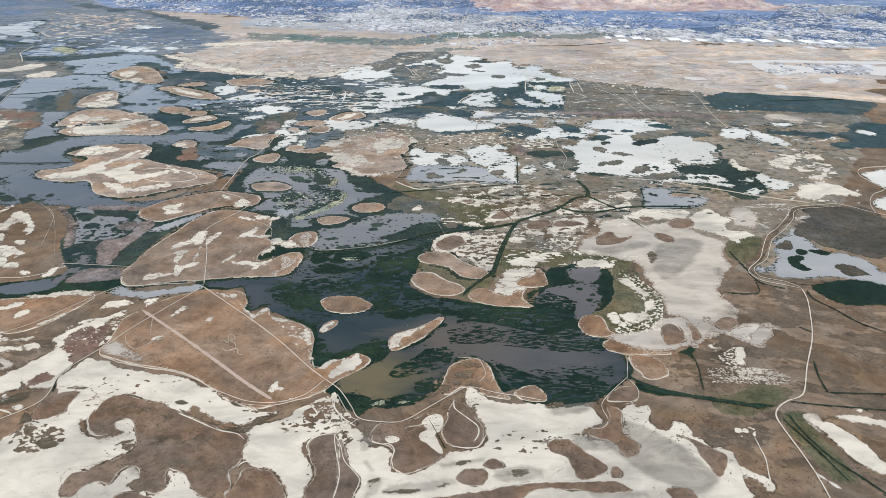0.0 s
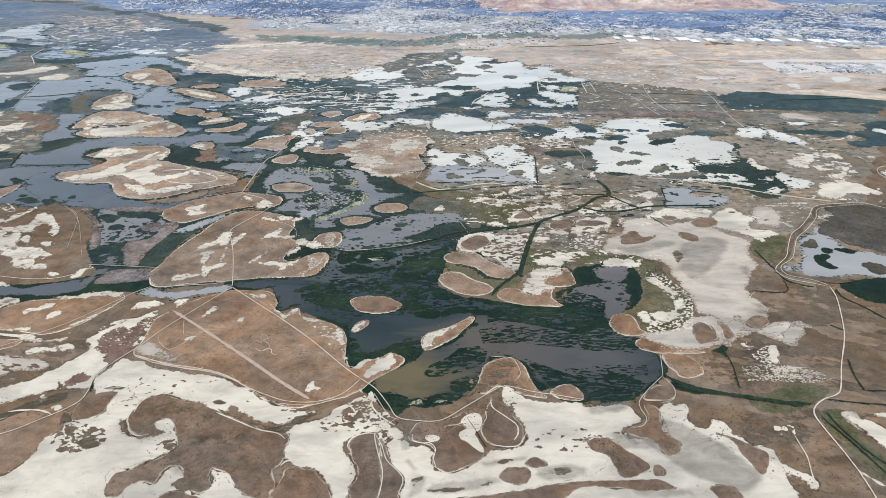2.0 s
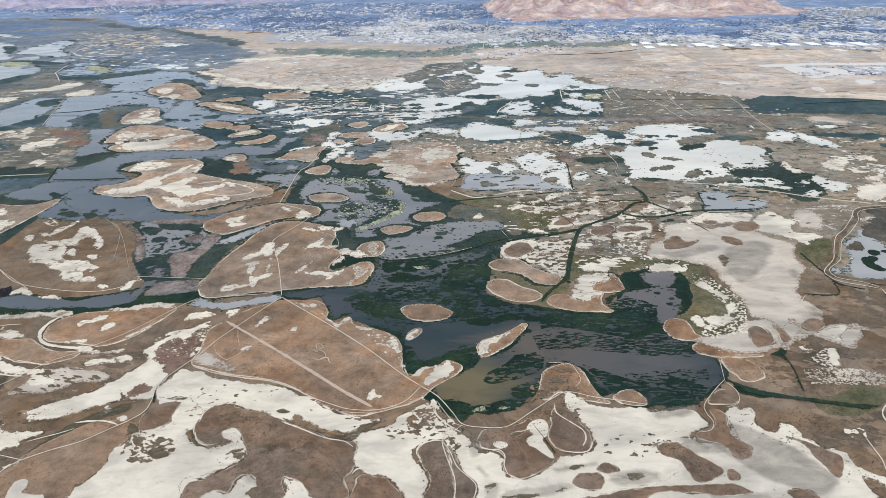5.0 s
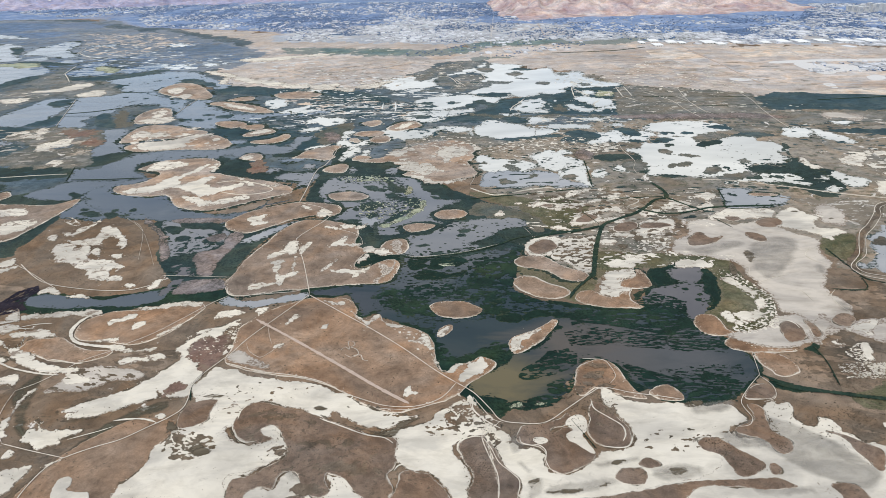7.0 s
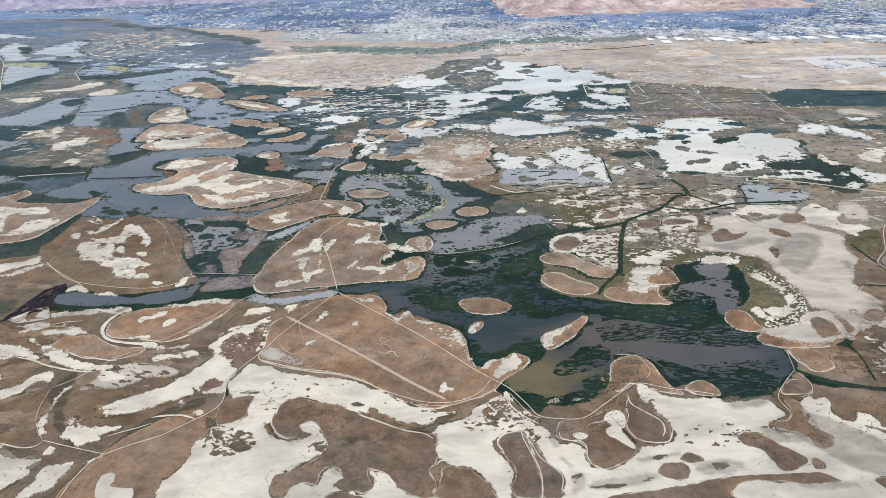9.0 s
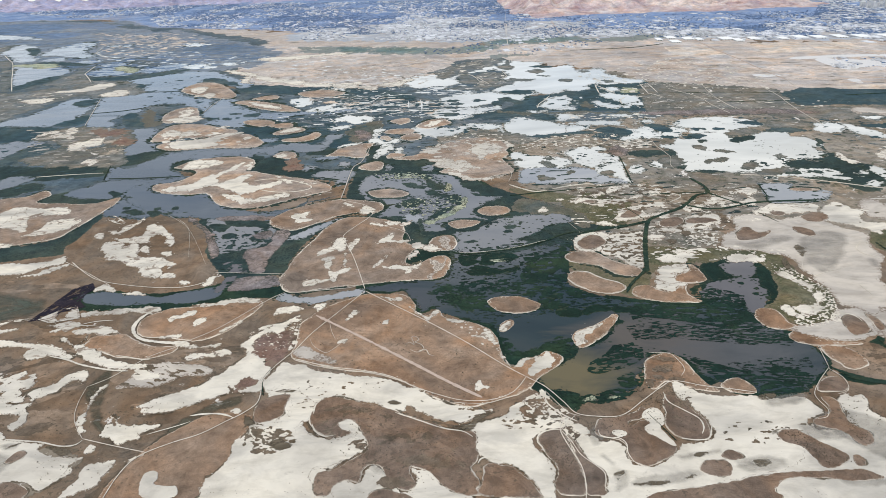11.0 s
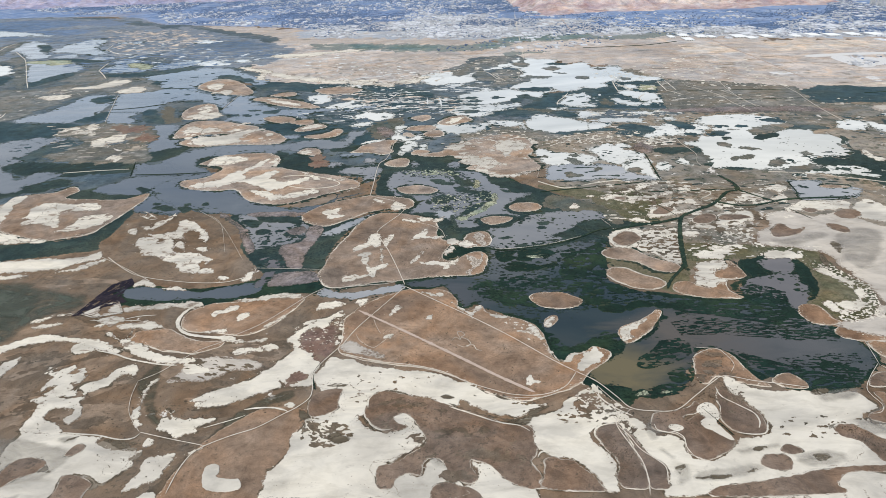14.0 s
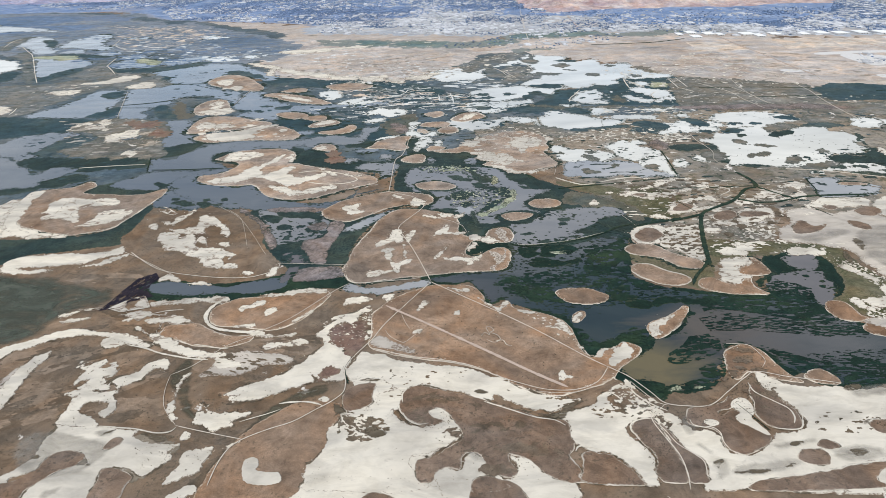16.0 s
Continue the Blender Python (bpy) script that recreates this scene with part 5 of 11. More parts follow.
island([(51.6,373.3), (58.5,380.8), (66.6,381.7), (71.6,373.7), (70.6,365.6), (57.8,366.8)])
damp_earth([(6.9,307.4), (12.7,310.5), (19.3,310.3), (20.4,308.3), (11.0,303.9)])
damp_earth([(-33.2,286.1), (-20.4,287.0), (-4.3,288.1), (3.1,292.3), (9.2,291.2), (1.8,287.1), (-14.9,283.3), (-30.6,283.1)])
damp_earth([(-41.6,293.0), (-36.1,297.3), (-31.7,294.9), (-35.6,290.6), (-39.5,286.4)])
damp_earth([(-40.7,288.6), (-40.5,280.0), (-42.8,276.8)])
damp_earth([(68.7,360.2), (73.8,364.2), (83.0,363.8), (81.9,357.8), (75.0,355.1), (69.2,356.6)])
wet_salt([(71.8,346.5), (77.9,350.3), (85.3,346.0), (82.0,342.1), (73.2,342.5)])
grey_cap([(86.3,329.4), (93.1,330.7), (98.7,323.7), (102.4,313.4), (97.0,316.1), (90.8,321.4)])
grey_cap([(34.1,299.3), (40.5,303.7), (44.6,296.6), (46.2,292.0), (38.7,293.7)])
grey_cap([(66.2,298.1), (72.7,306.3), (72.4,301.6), (74.1,297.8), (70.0,295.7)])
damp_earth([(44.3,328.5), (49.6,330.9), (52.4,331.9), (46.7,327.3)])
grey_cap([(116.5,298.5), (125.8,310.0), (129.4,312.3), (122.1,303.0)])
scrub_patch([(112.6,365.6), (118.9,374.8), (127.9,380.2), (134.9,378.6), (135.0,370.8), (130.2,364.8), (118.4,363.5)])
scrub_patch([(147.5,329.6), (151.8,326.7), (155.8,318.8), (155.6,313.8), (157.6,304.9), (160.9,294.6), (171.1,310.7), (163.0,319.5), (156.6,326.0)])
scrub_patch([(126.6,284.7), (134.0,286.6), (140.4,284.2), (143.0,275.7), (141.0,267.6), (129.3,268.0), (128.0,276.2)])
# land at the start and end of the flight
wet_salt([(-519.7,364.6), (-511.7,383.3), (-513.8,400.4), (-509.5,410.9), (-502.9,418.0), (-501.0,403.3), (-499.3,386.1), (-501.7,373.2), (-508.0,346.5)])
damp_earth([(-411.2,303.9), (-409.4,307.2), (-405.5,306.1), (-405.4,302.3), (-409.5,302.5)])
damp_earth([(-447.6,311.5), (-444.3,314.8), (-439.9,313.2), (-440.2,309.3), (-444.2,308.5)])
grey_cap([(-425.6,292.9), (-423.0,297.3), (-417.7,293.5), (-419.2,290.0)])
grey_cap([(-425.5,277.6), (-424.6,284.9), (-418.2,288.2), (-413.9,292.5), (-412.6,283.6), (-417.9,275.3)])
grey_cap([(-423.2,332.2), (-411.0,337.2), (-399.9,332.4), (-410.7,328.5)])
salt_flat([(-351.5,275.2), (-347.5,281.4), (-339.2,285.5), (-336.1,281.1), (-341.1,277.0), (-347.6,273.0)])
salt_flat([(-622.5,575.4), (-626.5,586.8), (-626.4,600.9), (-614.1,609.4), (-587.3,613.0), (-558.3,612.5), (-533.0,620.5), (-525.4,626.9), (-519.8,610.0), (-538.3,600.5), (-548.4,592.1), (-568.2,586.9), (-588.4,583.1), (-609.9,582.0), (-598.4,576.3), (-572.9,574.8), (-596.9,569.0), (-614.6,571.2)])
salt_flat([(-546.9,583.1), (-534.0,591.1), (-519.7,603.3), (-512.7,606.8), (-516.8,596.5), (-528.1,584.4), (-542.8,580.3)])
salt_flat([(-517.8,485.8), (-511.4,490.2), (-504.9,496.6), (-507.9,488.1), (-515.3,483.8)])
salt_flat([(-501.9,495.5), (-492.8,496.9), (-485.8,497.5), (-493.9,494.1)])
salt_flat([(-513.4,475.4), (-503.6,479.5), (-490.4,481.6), (-497.4,476.4)])
salt_flat([(-704,651), (-693,673), (-695,697), (-704,723), (-720,762), (-717,787), (-718,808), (-709,816), (-712,791), (-705,760), (-696,732), (-681,704), (-660,686), (-637,673), (-614,664), (-600,662), (-618,660), (-651,665), (-669,663)])
salt_flat([(-741,709), (-734,763), (-732,782), (-718,783), (-716,761), (-712,737), (-707,706), (-725,683)])
island([(-680,704), (-698,741), (-710,780), (-707,816), (-676,826), (-664,848), (-647,828), (-650,802), (-609,793), (-572,790), (-551,809), (-544,802), (-545,773), (-549,739), (-554,712), (-557,695), (-562,679), (-579,669), (-601,663), (-631,673), (-657,686)])
salt_flat([(-667,733), (-666,748), (-675,768), (-665,783), (-647,781), (-625,774), (-603,778), (-590,765), (-591,751), (-615,759), (-627,754), (-630,741), (-615,717), (-623,712), (-634,722), (-646,714), (-659,718), (-658,729)])
salt_flat([(-606,686), (-596,698), (-596,715), (-590,727), (-569,731), (-561,736), (-560,713), (-564,701), (-578,700), (-586,689)])
marsh([(-704,651), (-671,656), (-634,656), (-599,658), (-577,665), (-559,679), (-557,695), (-554,712), (-546,678), (-537.4,646.6), (-535.2,631.9), (-559.1,626.4), (-590.3,618.7), (-620.1,609.8), (-631.8,590.9), (-658.4,580.0)])
marsh([(-841,840), (-780,840), (-733,835), (-716,845), (-719,823), (-744,804), (-814,799)])
salt_flat([(148.3,329.9), (153.9,330.8), (160.8,325.6), (164.9,318.0), (170.0,317.9), (172.3,310.6), (170.7,304.9), (178.4,301.2), (184.3,295.6), (187.5,292.1), (188.4,286.8), (184.0,284.3), (182.8,288.6), (179.5,292.1), (173.6,297.6), (166.9,301.3), (163.7,299.0), (158.7,301.4), (161.1,309.8), (160.6,315.6), (153.8,320.6)])
salt_flat([(237.7,346.2), (243.5,343.3), (250.5,339.4), (255.6,332.3), (260.2,321.9), (261.7,307.2), (267.8,295.6), (265.0,291.2), (255.3,296.6), (248.9,302.7), (244.6,309.8), (243.3,319.6), (240.6,330.9)])
salt_flat([(256.5,347.1), (268.4,348.7), (277.1,344.6), (295.4,338.9), (290.0,330.4), (280.1,337.4), (264.3,341.4)])
salt_flat([(272.9,353.2), (277.6,354.9), (276.7,351.4), (273.4,350.9)])
salt_flat([(205.4,431.1), (210.8,434.1), (208.6,429.5), (212.7,427.9), (206.6,426.4)])
pale_pond([(395,670), (411,694), (425,703), (434,706), (419,691), (406,678), (390,659)])
dark_flat([(337.5,607.7), (351.3,621.2), (358.7,621.2), (354.4,607.5), (342.3,602.3)])
reed_bed([(352.5,594.3), (361.9,602.1), (363.5,594.2), (355.4,589.1)])
reed_bed([(366.6,598.1), (378.7,601.9), (385.7,594.0), (374.7,588.9)])
pale_pond([(451.1,643.3), (462,658), (473,664), (479,680), (486,685), (482,669), (506,669), (499,658), (469.5,649.1), (451.6,624.5), (438.1,604.0), (447.6,624.5)])
pale_pond([(555,830), (574,846), (600,853), (624,853), (588,797), (554,776), (552,797)])
pale_pond([(506,714), (525,743), (562,756), (527,702)])
salt_flat([(433,757), (453,787), (476,802), (492,798), (505,777), (508,757), (487,757), (464,751), (443,738), (433,744)])
salt_flat([(454,879), (475,899), (497,905), (493,884), (471,859), (456,867)])
salt_flat([(516,918), (536,918), (538,891), (528,902)])
salt_flat([(478,826), (500,819), (482,813)])
pale_pond([(671,1048), (689,1055), (690,1034), (675,1031)])
marsh([(517,1039), (567,1049), (628,1028), (609,1009), (554,1022)])
# far marsh and plain
salt_flat([(-433,1565), (-386,1571), (-329,1534), (-273,1486), (-296,1477), (-380,1536)])
salt_flat([(-278,1540), (-229,1567), (-205,1599), (-215,1543), (-249,1502)])
# waters and reed beds in detail
reed_bed([(-102,719), (-88,736), (-68,738), (-60,719), (-70,699), (-89,700)])
lake([(-204.8,536.4), (-174.1,544.6), (-141.0,551.6), (-130.2,582.3), (-121.5,603.8), (-74.1,600.5), (-18.3,625.7), (-16.8,614.3), (-46.6,596.0), (-36.5,586.2), (-53.9,571.1), (-64.2,577.9), (-67.8,559.9), (-91.6,553.1), (-56.0,541.8), (-41.3,535.3), (-61.7,533.2), (-102.1,536.8), (-124.7,529.4), (-131.6,514.0), (-111.7,497.8), (-97.6,480.8), (-60.5,478.7), (-45.3,492.0), (-17.2,490.4), (18.6,480.8), (24.9,466.7), (7.8,460.6), (-5.0,450.9), (-34.6,426.6), (-50.7,435.3), (-68.4,428.3), (-87.7,421.6), (-92.3,443.0), (-97.7,464.5), (-118.4,476.4), (-137.4,484.9), (-145.2,496.8), (-155.0,487.7), (-163.2,510.7), (-172.3,526.9), (-192.3,527.0)])
reed_bed([(-134.1,514.1), (-126.9,518.9), (-116.6,503.0), (-111.6,488.1), (-121.1,491.5)])
pond([(-39.3,529.7), (-31.2,534.6), (-20.0,523.1), (-28.1,518.3)])
pond([(-55.2,553.2), (-46.4,564.5), (-42.2,552.4), (-50.5,547.1)])
algae([(-88.3,585.8), (-71.8,588.6), (-74.7,583.7)])
island([(-532,1416), (-510,1448), (-485,1444), (-482,1409)])
marsh([(-600,1592), (-456,1535), (-385,1459), (-321,1481), (-253,1409), (-282,1357), (-359,1414), (-435,1437), (-518,1480), (-570,1487)])
island([(-442,1468), (-397,1493), (-342,1453), (-372,1415), (-420,1423)])
pale_pond([(-382,1490), (-371,1521), (-349,1505), (-357,1474)])
pale_pond([(-845,1899), (-816,1953), (-784,1926), (-745,1880), (-781,1849)])
pale_pond([(-1023,2415), (-987,2452), (-928,2393), (-969,2344)])
pale_pond([(-748,1940), (-721,1955), (-700,1910), (-719,1894)])
salt_flat([(-659,1995), (-590,2014), (-517,1999), (-547,1962), (-625,1957)])
salt_flat([(-704,1799), (-676,1803), (-609,1748), (-610,1699), (-650,1738)])
salt_flat([(-618,1654), (-620,1709), (-601,1682), (-594,1627), (-563,1600), (-605,1607)])
reed_bed([(-718,1686), (-686,1696), (-632,1634), (-596,1577), (-642,1599), (-682,1620)])
dry_plain([(663,1950), (773,1949), (862,1905), (811,1767), (698,1771), (638,1803)])
dry_plain([(890,1899), (1173,1814), (1102,1707), (868,1765)])
dry_plain([(-848,2597), (-608,2438), (-363,2348), (-61,2275), (-26,2210), (-350,2231), (-583,2312)])
dry_plain([(-444,1921), (-224,1918), (-68,1847), (-99,1741), (-211,1694), (-318,1656), (-416,1756)])
meadow([(351,1973), (551,1999), (604,1917), (500,1832), (357,1862)])
meadow([(545,1708), (637,1726), (637,1565), (549,1507), (508,1566)])
meadow([(706,1633), (761,1582), (776,1468), (677,1464)])
meadow([(-313,1617), (-239,1699), (-207,1637), (-253,1550)])
meadow([(-599,1853), (-501,1892), (-454,1807), (-527,1733)])
# more of the far marsh
# near washes
salt_flat([(-269.7,293.9), (-255.4,310.5), (-224.7,309.4), (-196.3,298.7), (-191.2,284.9), (-194.6,264.1), (-271.3,266.5)])
marsh([(336.3,530.5), (405.8,537.4), (445.5,526.2), (416.2,483.4), (373.7,491.4), (341.9,503.5)])
wet_salt([(235.5,349.0), (244.6,348.9), (242.8,335.2), (237.9,332.5)])
salt_flat([(-275.9,266.7), (-277.5,278.3), (-273.5,287.7), (-255.9,288.9), (-223.4,286.9), (-207.1,280.2), (-194.4,280.7), (-181.6,284.6), (-179.1,283.6), (-181.4,273.9), (-177.9,263.6)])
scrub_patch([(-180.0,277.6), (-175.2,285.3), (-165.6,284.9), (-155.0,279.3), (-149.9,268.7), (-149.4,260.7), (-179.5,261.6), (-181.6,269.7)])
salt_flat([(-157.8,282.9), (-146.4,285.2), (-134.7,277.8), (-122.5,275.7), (-129.5,262.0), (-147.9,260.6), (-151.0,272.9)])
scrub_patch([(-242.3,271.3), (-235.3,276.1), (-225.7,273.2), (-221.5,267.0), (-240.6,266.8)])
# marsh between the western islands
silted_pond([(-355.7,599.7), (-348.5,603.1), (-336.0,595.8), (-324.3,576.3), (-337.0,577.1), (-347.5,583.9)])
silted_pond([(-345.5,540.5), (-343.6,557.3), (-339.2,567.6), (-331.8,569.5), (-330.6,557.7), (-334.3,545.4), (-339.8,534.8)])
dry_reeds([(-395,674), (-382,662), (-366.0,624.6), (-369.1,613.8), (-382.0,639.8)])
dry_reeds([(-433,736), (-408,704), (-386,673), (-381,654), (-400,684), (-428,719)])
dry_reeds([(-338.4,615.8), (-336.9,629.5), (-324.2,635.8), (-319,650), (-320,673), (-313,684), (-302,670), (-306.3,634.5), (-309.5,604.5), (-308.9,575.3), (-320.3,577.2), (-330.0,598.0)])
dry_reeds([(-342,667), (-335,674), (-326,680), (-321,665), (-330,657)])
dry_reeds([(-396,726), (-337,725), (-334,714), (-386,716)])
dry_reeds([(-330.2,564.6), (-304.2,566.6), (-292.0,561.1), (-288.2,547.1), (-306.9,540.4), (-332.0,538.6), (-331.3,552.0)])
reed_bed([(-400,704), (-389,706), (-377,698), (-378,682), (-393,690)])
reed_bed([(-377,669), (-370,677), (-361,671), (-362,662), (-372,661)])
reed_bed([(-343,664), (-337,670), (-331,660), (-337,654)])
reed_bed([(-383,716), (-346,710), (-329,691), (-341,692), (-375,700)])
sage_meadow([(-296,1099), (-282,1155), (-241,1183), (-244,1085), (-251,1044), (-274,1050)])
dry_reeds([(-280,1104), (-268,1122), (-252,1086), (-256,1055), (-271,1064)])
dry_plain([(-2190,3664), (-1750,3468), (-1337,3045), (-860,2806), (-374,2460), (52,2307), (373,2242), (645,2188), (942,2073), (1294,1999), (1224,1892), (604,2062), (44,2193), (-359,2317), (-785,2514), (-1333,2914), (-1821,3279)])
salt_flat([(-610,1723), (-522,1653), (-383,1557), (-432,1544), (-559,1636)])
salt_flat([(-383,1557), (-326,1562), (-326,1514), (-364,1520)])
field([(736,1961), (873,1983), (842,1801), (702,1784)])
field([(888,1961), (998,1939), (975,1829), (850,1801)])
field([(1107,1877), (1240,1897), (1276,1782), (1207,1679), (1059,1738)])
field([(496,1961), (601,1940), (600,1784), (472,1802)])
field([(670,1356), (804,1350), (872,1297), (925,1257), (894,1211), (742,1298), (659,1319)])
salt_flat([(-722,802), (-715,816), (-703,811), (-702,780), (-691,740), (-679,704), (-656,678), (-629,664), (-600,662), (-634,656), (-666,669), (-692,697), (-706,733), (-715,771)])
salt_flat([(-733,717), (-712,726), (-709,740), (-694,704), (-675,664), (-696,657)])
salt_flat([(-649,732), (-656,782), (-640,761), (-624,748), (-619,767), (-599,777), (-588,753), (-619,752), (-627,741), (-626,723), (-607,701), (-640,713), (-655,714)])
salt_flat([(-607,687), (-594,706), (-597,728), (-575,739), (-569,740), (-568,701), (-589,689)])
earth_rise([(-329.8,268.4), (-332.7,293.3), (-328.3,312.2), (-321.6,328.3), (-308.0,346.6), (-295.4,357.3), (-280.8,360.3), (-263.5,355.4), (-264.0,342.6), (-268.0,330.6), (-267.8,311.0), (-274.8,300.6), (-275.2,287.8), (-276.8,266.7)])
yards([(-667,2432), (-668,2673), (-513,2830), (-242,2883), (77,2854), (386,2695), (374,2538), (603,2368), (982,2367), (1219,2233), (1302,2163), (1169,1960), (688,2103), (203,2250), (-52,2225), (-346,2324)])
dim_pond([(-478,884), (-413,776), (-344,738), (-303,727), (-314,717), (-394,723), (-450,735), (-509,770), (-548,820), (-540,860)])
reed_bed([(-465,767), (-459,770), (-455,762), (-461,758)])
reed_bed([(-469,747), (-460,751), (-456,743), (-465,740)])
track([(-206.2,528.9), (-179.3,501.7), (-148.0,469.9), (-119.7,438.8), (-94.2,407.2), (-79.5,391.1)], 1.8)
track([(-79.5,391.1), (-67.6,378.7), (-57.7,360.9), (-51.6,348.9), (-39.4,345.0), (-23.1,345.4), (-5.7,359.8), (10.5,373.9), (21.7,380.5), (39.2,373.9), (56.8,369.3), (70.4,365.0)], 1.5)
track([(-206.5,531.1), (-216.2,569.4), (-227.0,608.3), (-239.0,644.3), (-241,664), (-220,710), (-218,728), (-229,751), (-260,771)], 1.8)
track([(-261,771), (-261,818), (-261,902), (-253,928), (-248,970), (-247,1011)], 2.0)
track([(-79.5,389.8), (-90.2,373.4), (-106.3,365.4), (-125.2,366.2), (-140.8,373.1), (-157.2,382.8), (-174.7,396.2), (-196.2,404.9), (-222.1,411.1), (-245.5,421.8)], 1.6)
track([(-71.1,373.8), (-69.6,361.4), (-64.0,352.3), (-61.3,342.5), (-64.6,332.9), (-61.8,317.3), (-57.6,300.4), (-58.0,284.9), (-60.6,272.5)], 1.6)
track([(-51.7,347.8), (-57.8,340.7), (-63.9,332.9)], 1.4)
track([(-64.6,332.9), (-59.7,322.3), (-55.9,309.8), (-48.8,300.1), (-45.5,293.2), (-48.2,280.3)], 1.4)
track([(-330.3,283.8), (-329.9,301.2), (-327.0,315.2), (-320.7,323.3), (-307.2,332.0), (-292.5,339.4), (-279.0,351.6), (-270.6,359.3), (-264.2,368.6), (-263.7,379.2), (-266.1,395.7), (-263.0,409.5), (-255.1,426.0), (-249.6,437.4), (-241.7,459.2), (-225.5,491.7), (-206.2,528.9)], 1.7)
track([(-367.3,338.1), (-345.6,330.9), (-320.7,323.3)], 1.5)
track([(-391.3,394.7), (-388.3,375.2), (-381.7,357.0), (-367.3,338.1)], 0.9)
track([(-391.3,394.7), (-380.2,404.4), (-370.6,418.2), (-360.4,432.8), (-344.1,445.4), (-340.1,451.7), (-322.1,469.5), (-306.6,492.4), (-290.2,518.1), (-278.8,531.1)], 1.2)
track([(213.8,268.8), (216.6,291.7), (217.2,312.5), (216.7,332.8), (217.3,346.4), (222.0,354.9), (231.6,362.5), (243.3,367.8), (250.4,375.9), (265.4,402.4), (288.2,439.7), (304.2,473.5), (315.7,501.8), (319.9,520.0)], 2.4)
track([(319.9,520.0), (309.0,526.5), (292.7,535.3), (287.3,546.4), (290.6,559.1), (310.8,581.9), (323.9,605.1), (342.1,635.5), (361,655), (386,686), (401,708), (415,718), (441,722), (463,725), (477,714), (492,697), (531,669)], 1.8)
track([(321.0,522.1), (312.0,532.9), (295.7,541.9), (292.9,550.9), (297.4,562.6), (315.7,579.4), (330.6,605.0), (344.1,626.9), (363.5,647.1), (389,678), (402,701), (417,711), (444,715)], 1.5)
track([(492,697), (504,728), (525,757), (550,776), (549,804), (550,830), (565,854), (592,863), (667,872)], 1.3)
track([(245,819), (290,806), (341,779), (382,754), (434,730)], 1.2)
track([(187.2,537.8), (197.2,560.7)], 1.2)
track([(0,676), (6,654)], 1.0)
track([(-790,1218), (-832,1339), (-878,1472)], 2.0)
track([(48,1786), (62,2012), (90,2423), (141,3027)], 2.2)
track([(-598,1298), (-601,1376), (-601,1449)], 1.2)
track([(472,1055), (480,1142), (492,1222), (504,1286), (511,1412), (513,1478)], 1.6)
track([(628,2164), (611,1893), (604,1714), (592,1521), (590,1432)], 3.5)
track([(326,1380), (355,1292), (356,1217), (362,1149)], 1.5)
track([(925,1937), (931,1803), (946,1701)], 4)
track([(14.0,416.5), (28.0,414.4), (32.1,406.1), (33.0,394.1), (27.6,385.5)], 1.0)
track([(132.7,390.7), (117.8,374.8), (108.7,362.7), (107.2,354.9), (108.2,345.0), (104.0,337.9), (97.1,336.0)], 1.1)
track([(132.1,389.4), (136.1,377.2), (132.1,364.7), (122.5,360.2)], 1.1)
track([(139.5,419.3), (135.4,401.1), (132.5,389.4)], 1.0)
track([(-70.3,263.3), (-74.8,268.3)], 1.2)
track([(-522.8,617.0), (-493.7,595.0), (-461.1,567.9), (-445.7,555.1)], 1.2)
track([(-132.6,364.1), (-110.0,361.9), (-95.0,367.4)], 0.9)
track([(-68.0,373.6), (-64.8,366.0), (-56.9,350.3), (-50.1,346.0)], 1.1)
ditch([(134.6,390.6), (142.4,382.2), (154.2,375.1), (170.1,369.2), (192.1,363.3), (214.2,356.2)], 6.0)
ditch([(139.4,379.6), (154.7,372.5), (175.9,367.3), (196.2,361.1), (221.1,357.9)], 5.0)
ditch([(234.6,362.5), (251.6,358.7), (269.0,356.2), (292.2,352.4), (316.1,348.1)], 2.2)
ditch([(266.2,371.9), (284.7,370.5), (329.9,368.7)], 2.0)
ditch([(188.2,425.1), (186.8,403.2), (180.7,375.3)], 1.5)
ditch([(226.3,349.1), (227.3,332.7), (232.8,309.9), (242.4,291.4), (251.1,274.4)], 2.5)
ditch([(323.3,516.9), (321.5,501.7), (330.4,482.4), (337.8,462.6), (350.3,447.2), (366.4,423.2)], 2)
ditch([(248.8,514.5), (277.5,512.2), (285.7,533.2)], 1.5)
ditch([(49.8,546.5), (61.5,595.3), (73.3,636.6), (87,673), (104,688), (131,707), (148,726), (164,747), (180,756), (184,780), (178,811)], 7)
ditch([(87,673), (61,661), (30,653), (4.0,641.6)], 7)
ditch([(72,715), (83,678)], 2.0)
ditch([(137,721), (153,707), (174,702), (198,709), (228,719), (292,719)], 6)
ditch([(180,756), (193,731), (208,708)], 5)
ditch([(74,757), (115,757), (182,758)], 2.0)
ditch([(251,779), (245,746), (239,713), (290,714)], 2.0)
ditch([(-54,768), (-19,775), (52,788), (89,797)], 1.8)
ditch([(-599,891), (-554,889), (-500,891)], 1.5)
ditch([(-822,1539), (-725,1537)], 1.5)
ditch([(-827,1328), (-777,1342), (-737,1368)], 1.5)
ditch([(-261.8,379.1), (-266.1,395.7), (-263.8,409.5)], 1.5)
ditch([(210,688), (220,656)], 1.8)
ditch([(286.8,456.2), (293.7,447.8)], 2.0)
ditch([(273.9,409.4), (267.2,388.7), (264.6,372.5)], 2.0)
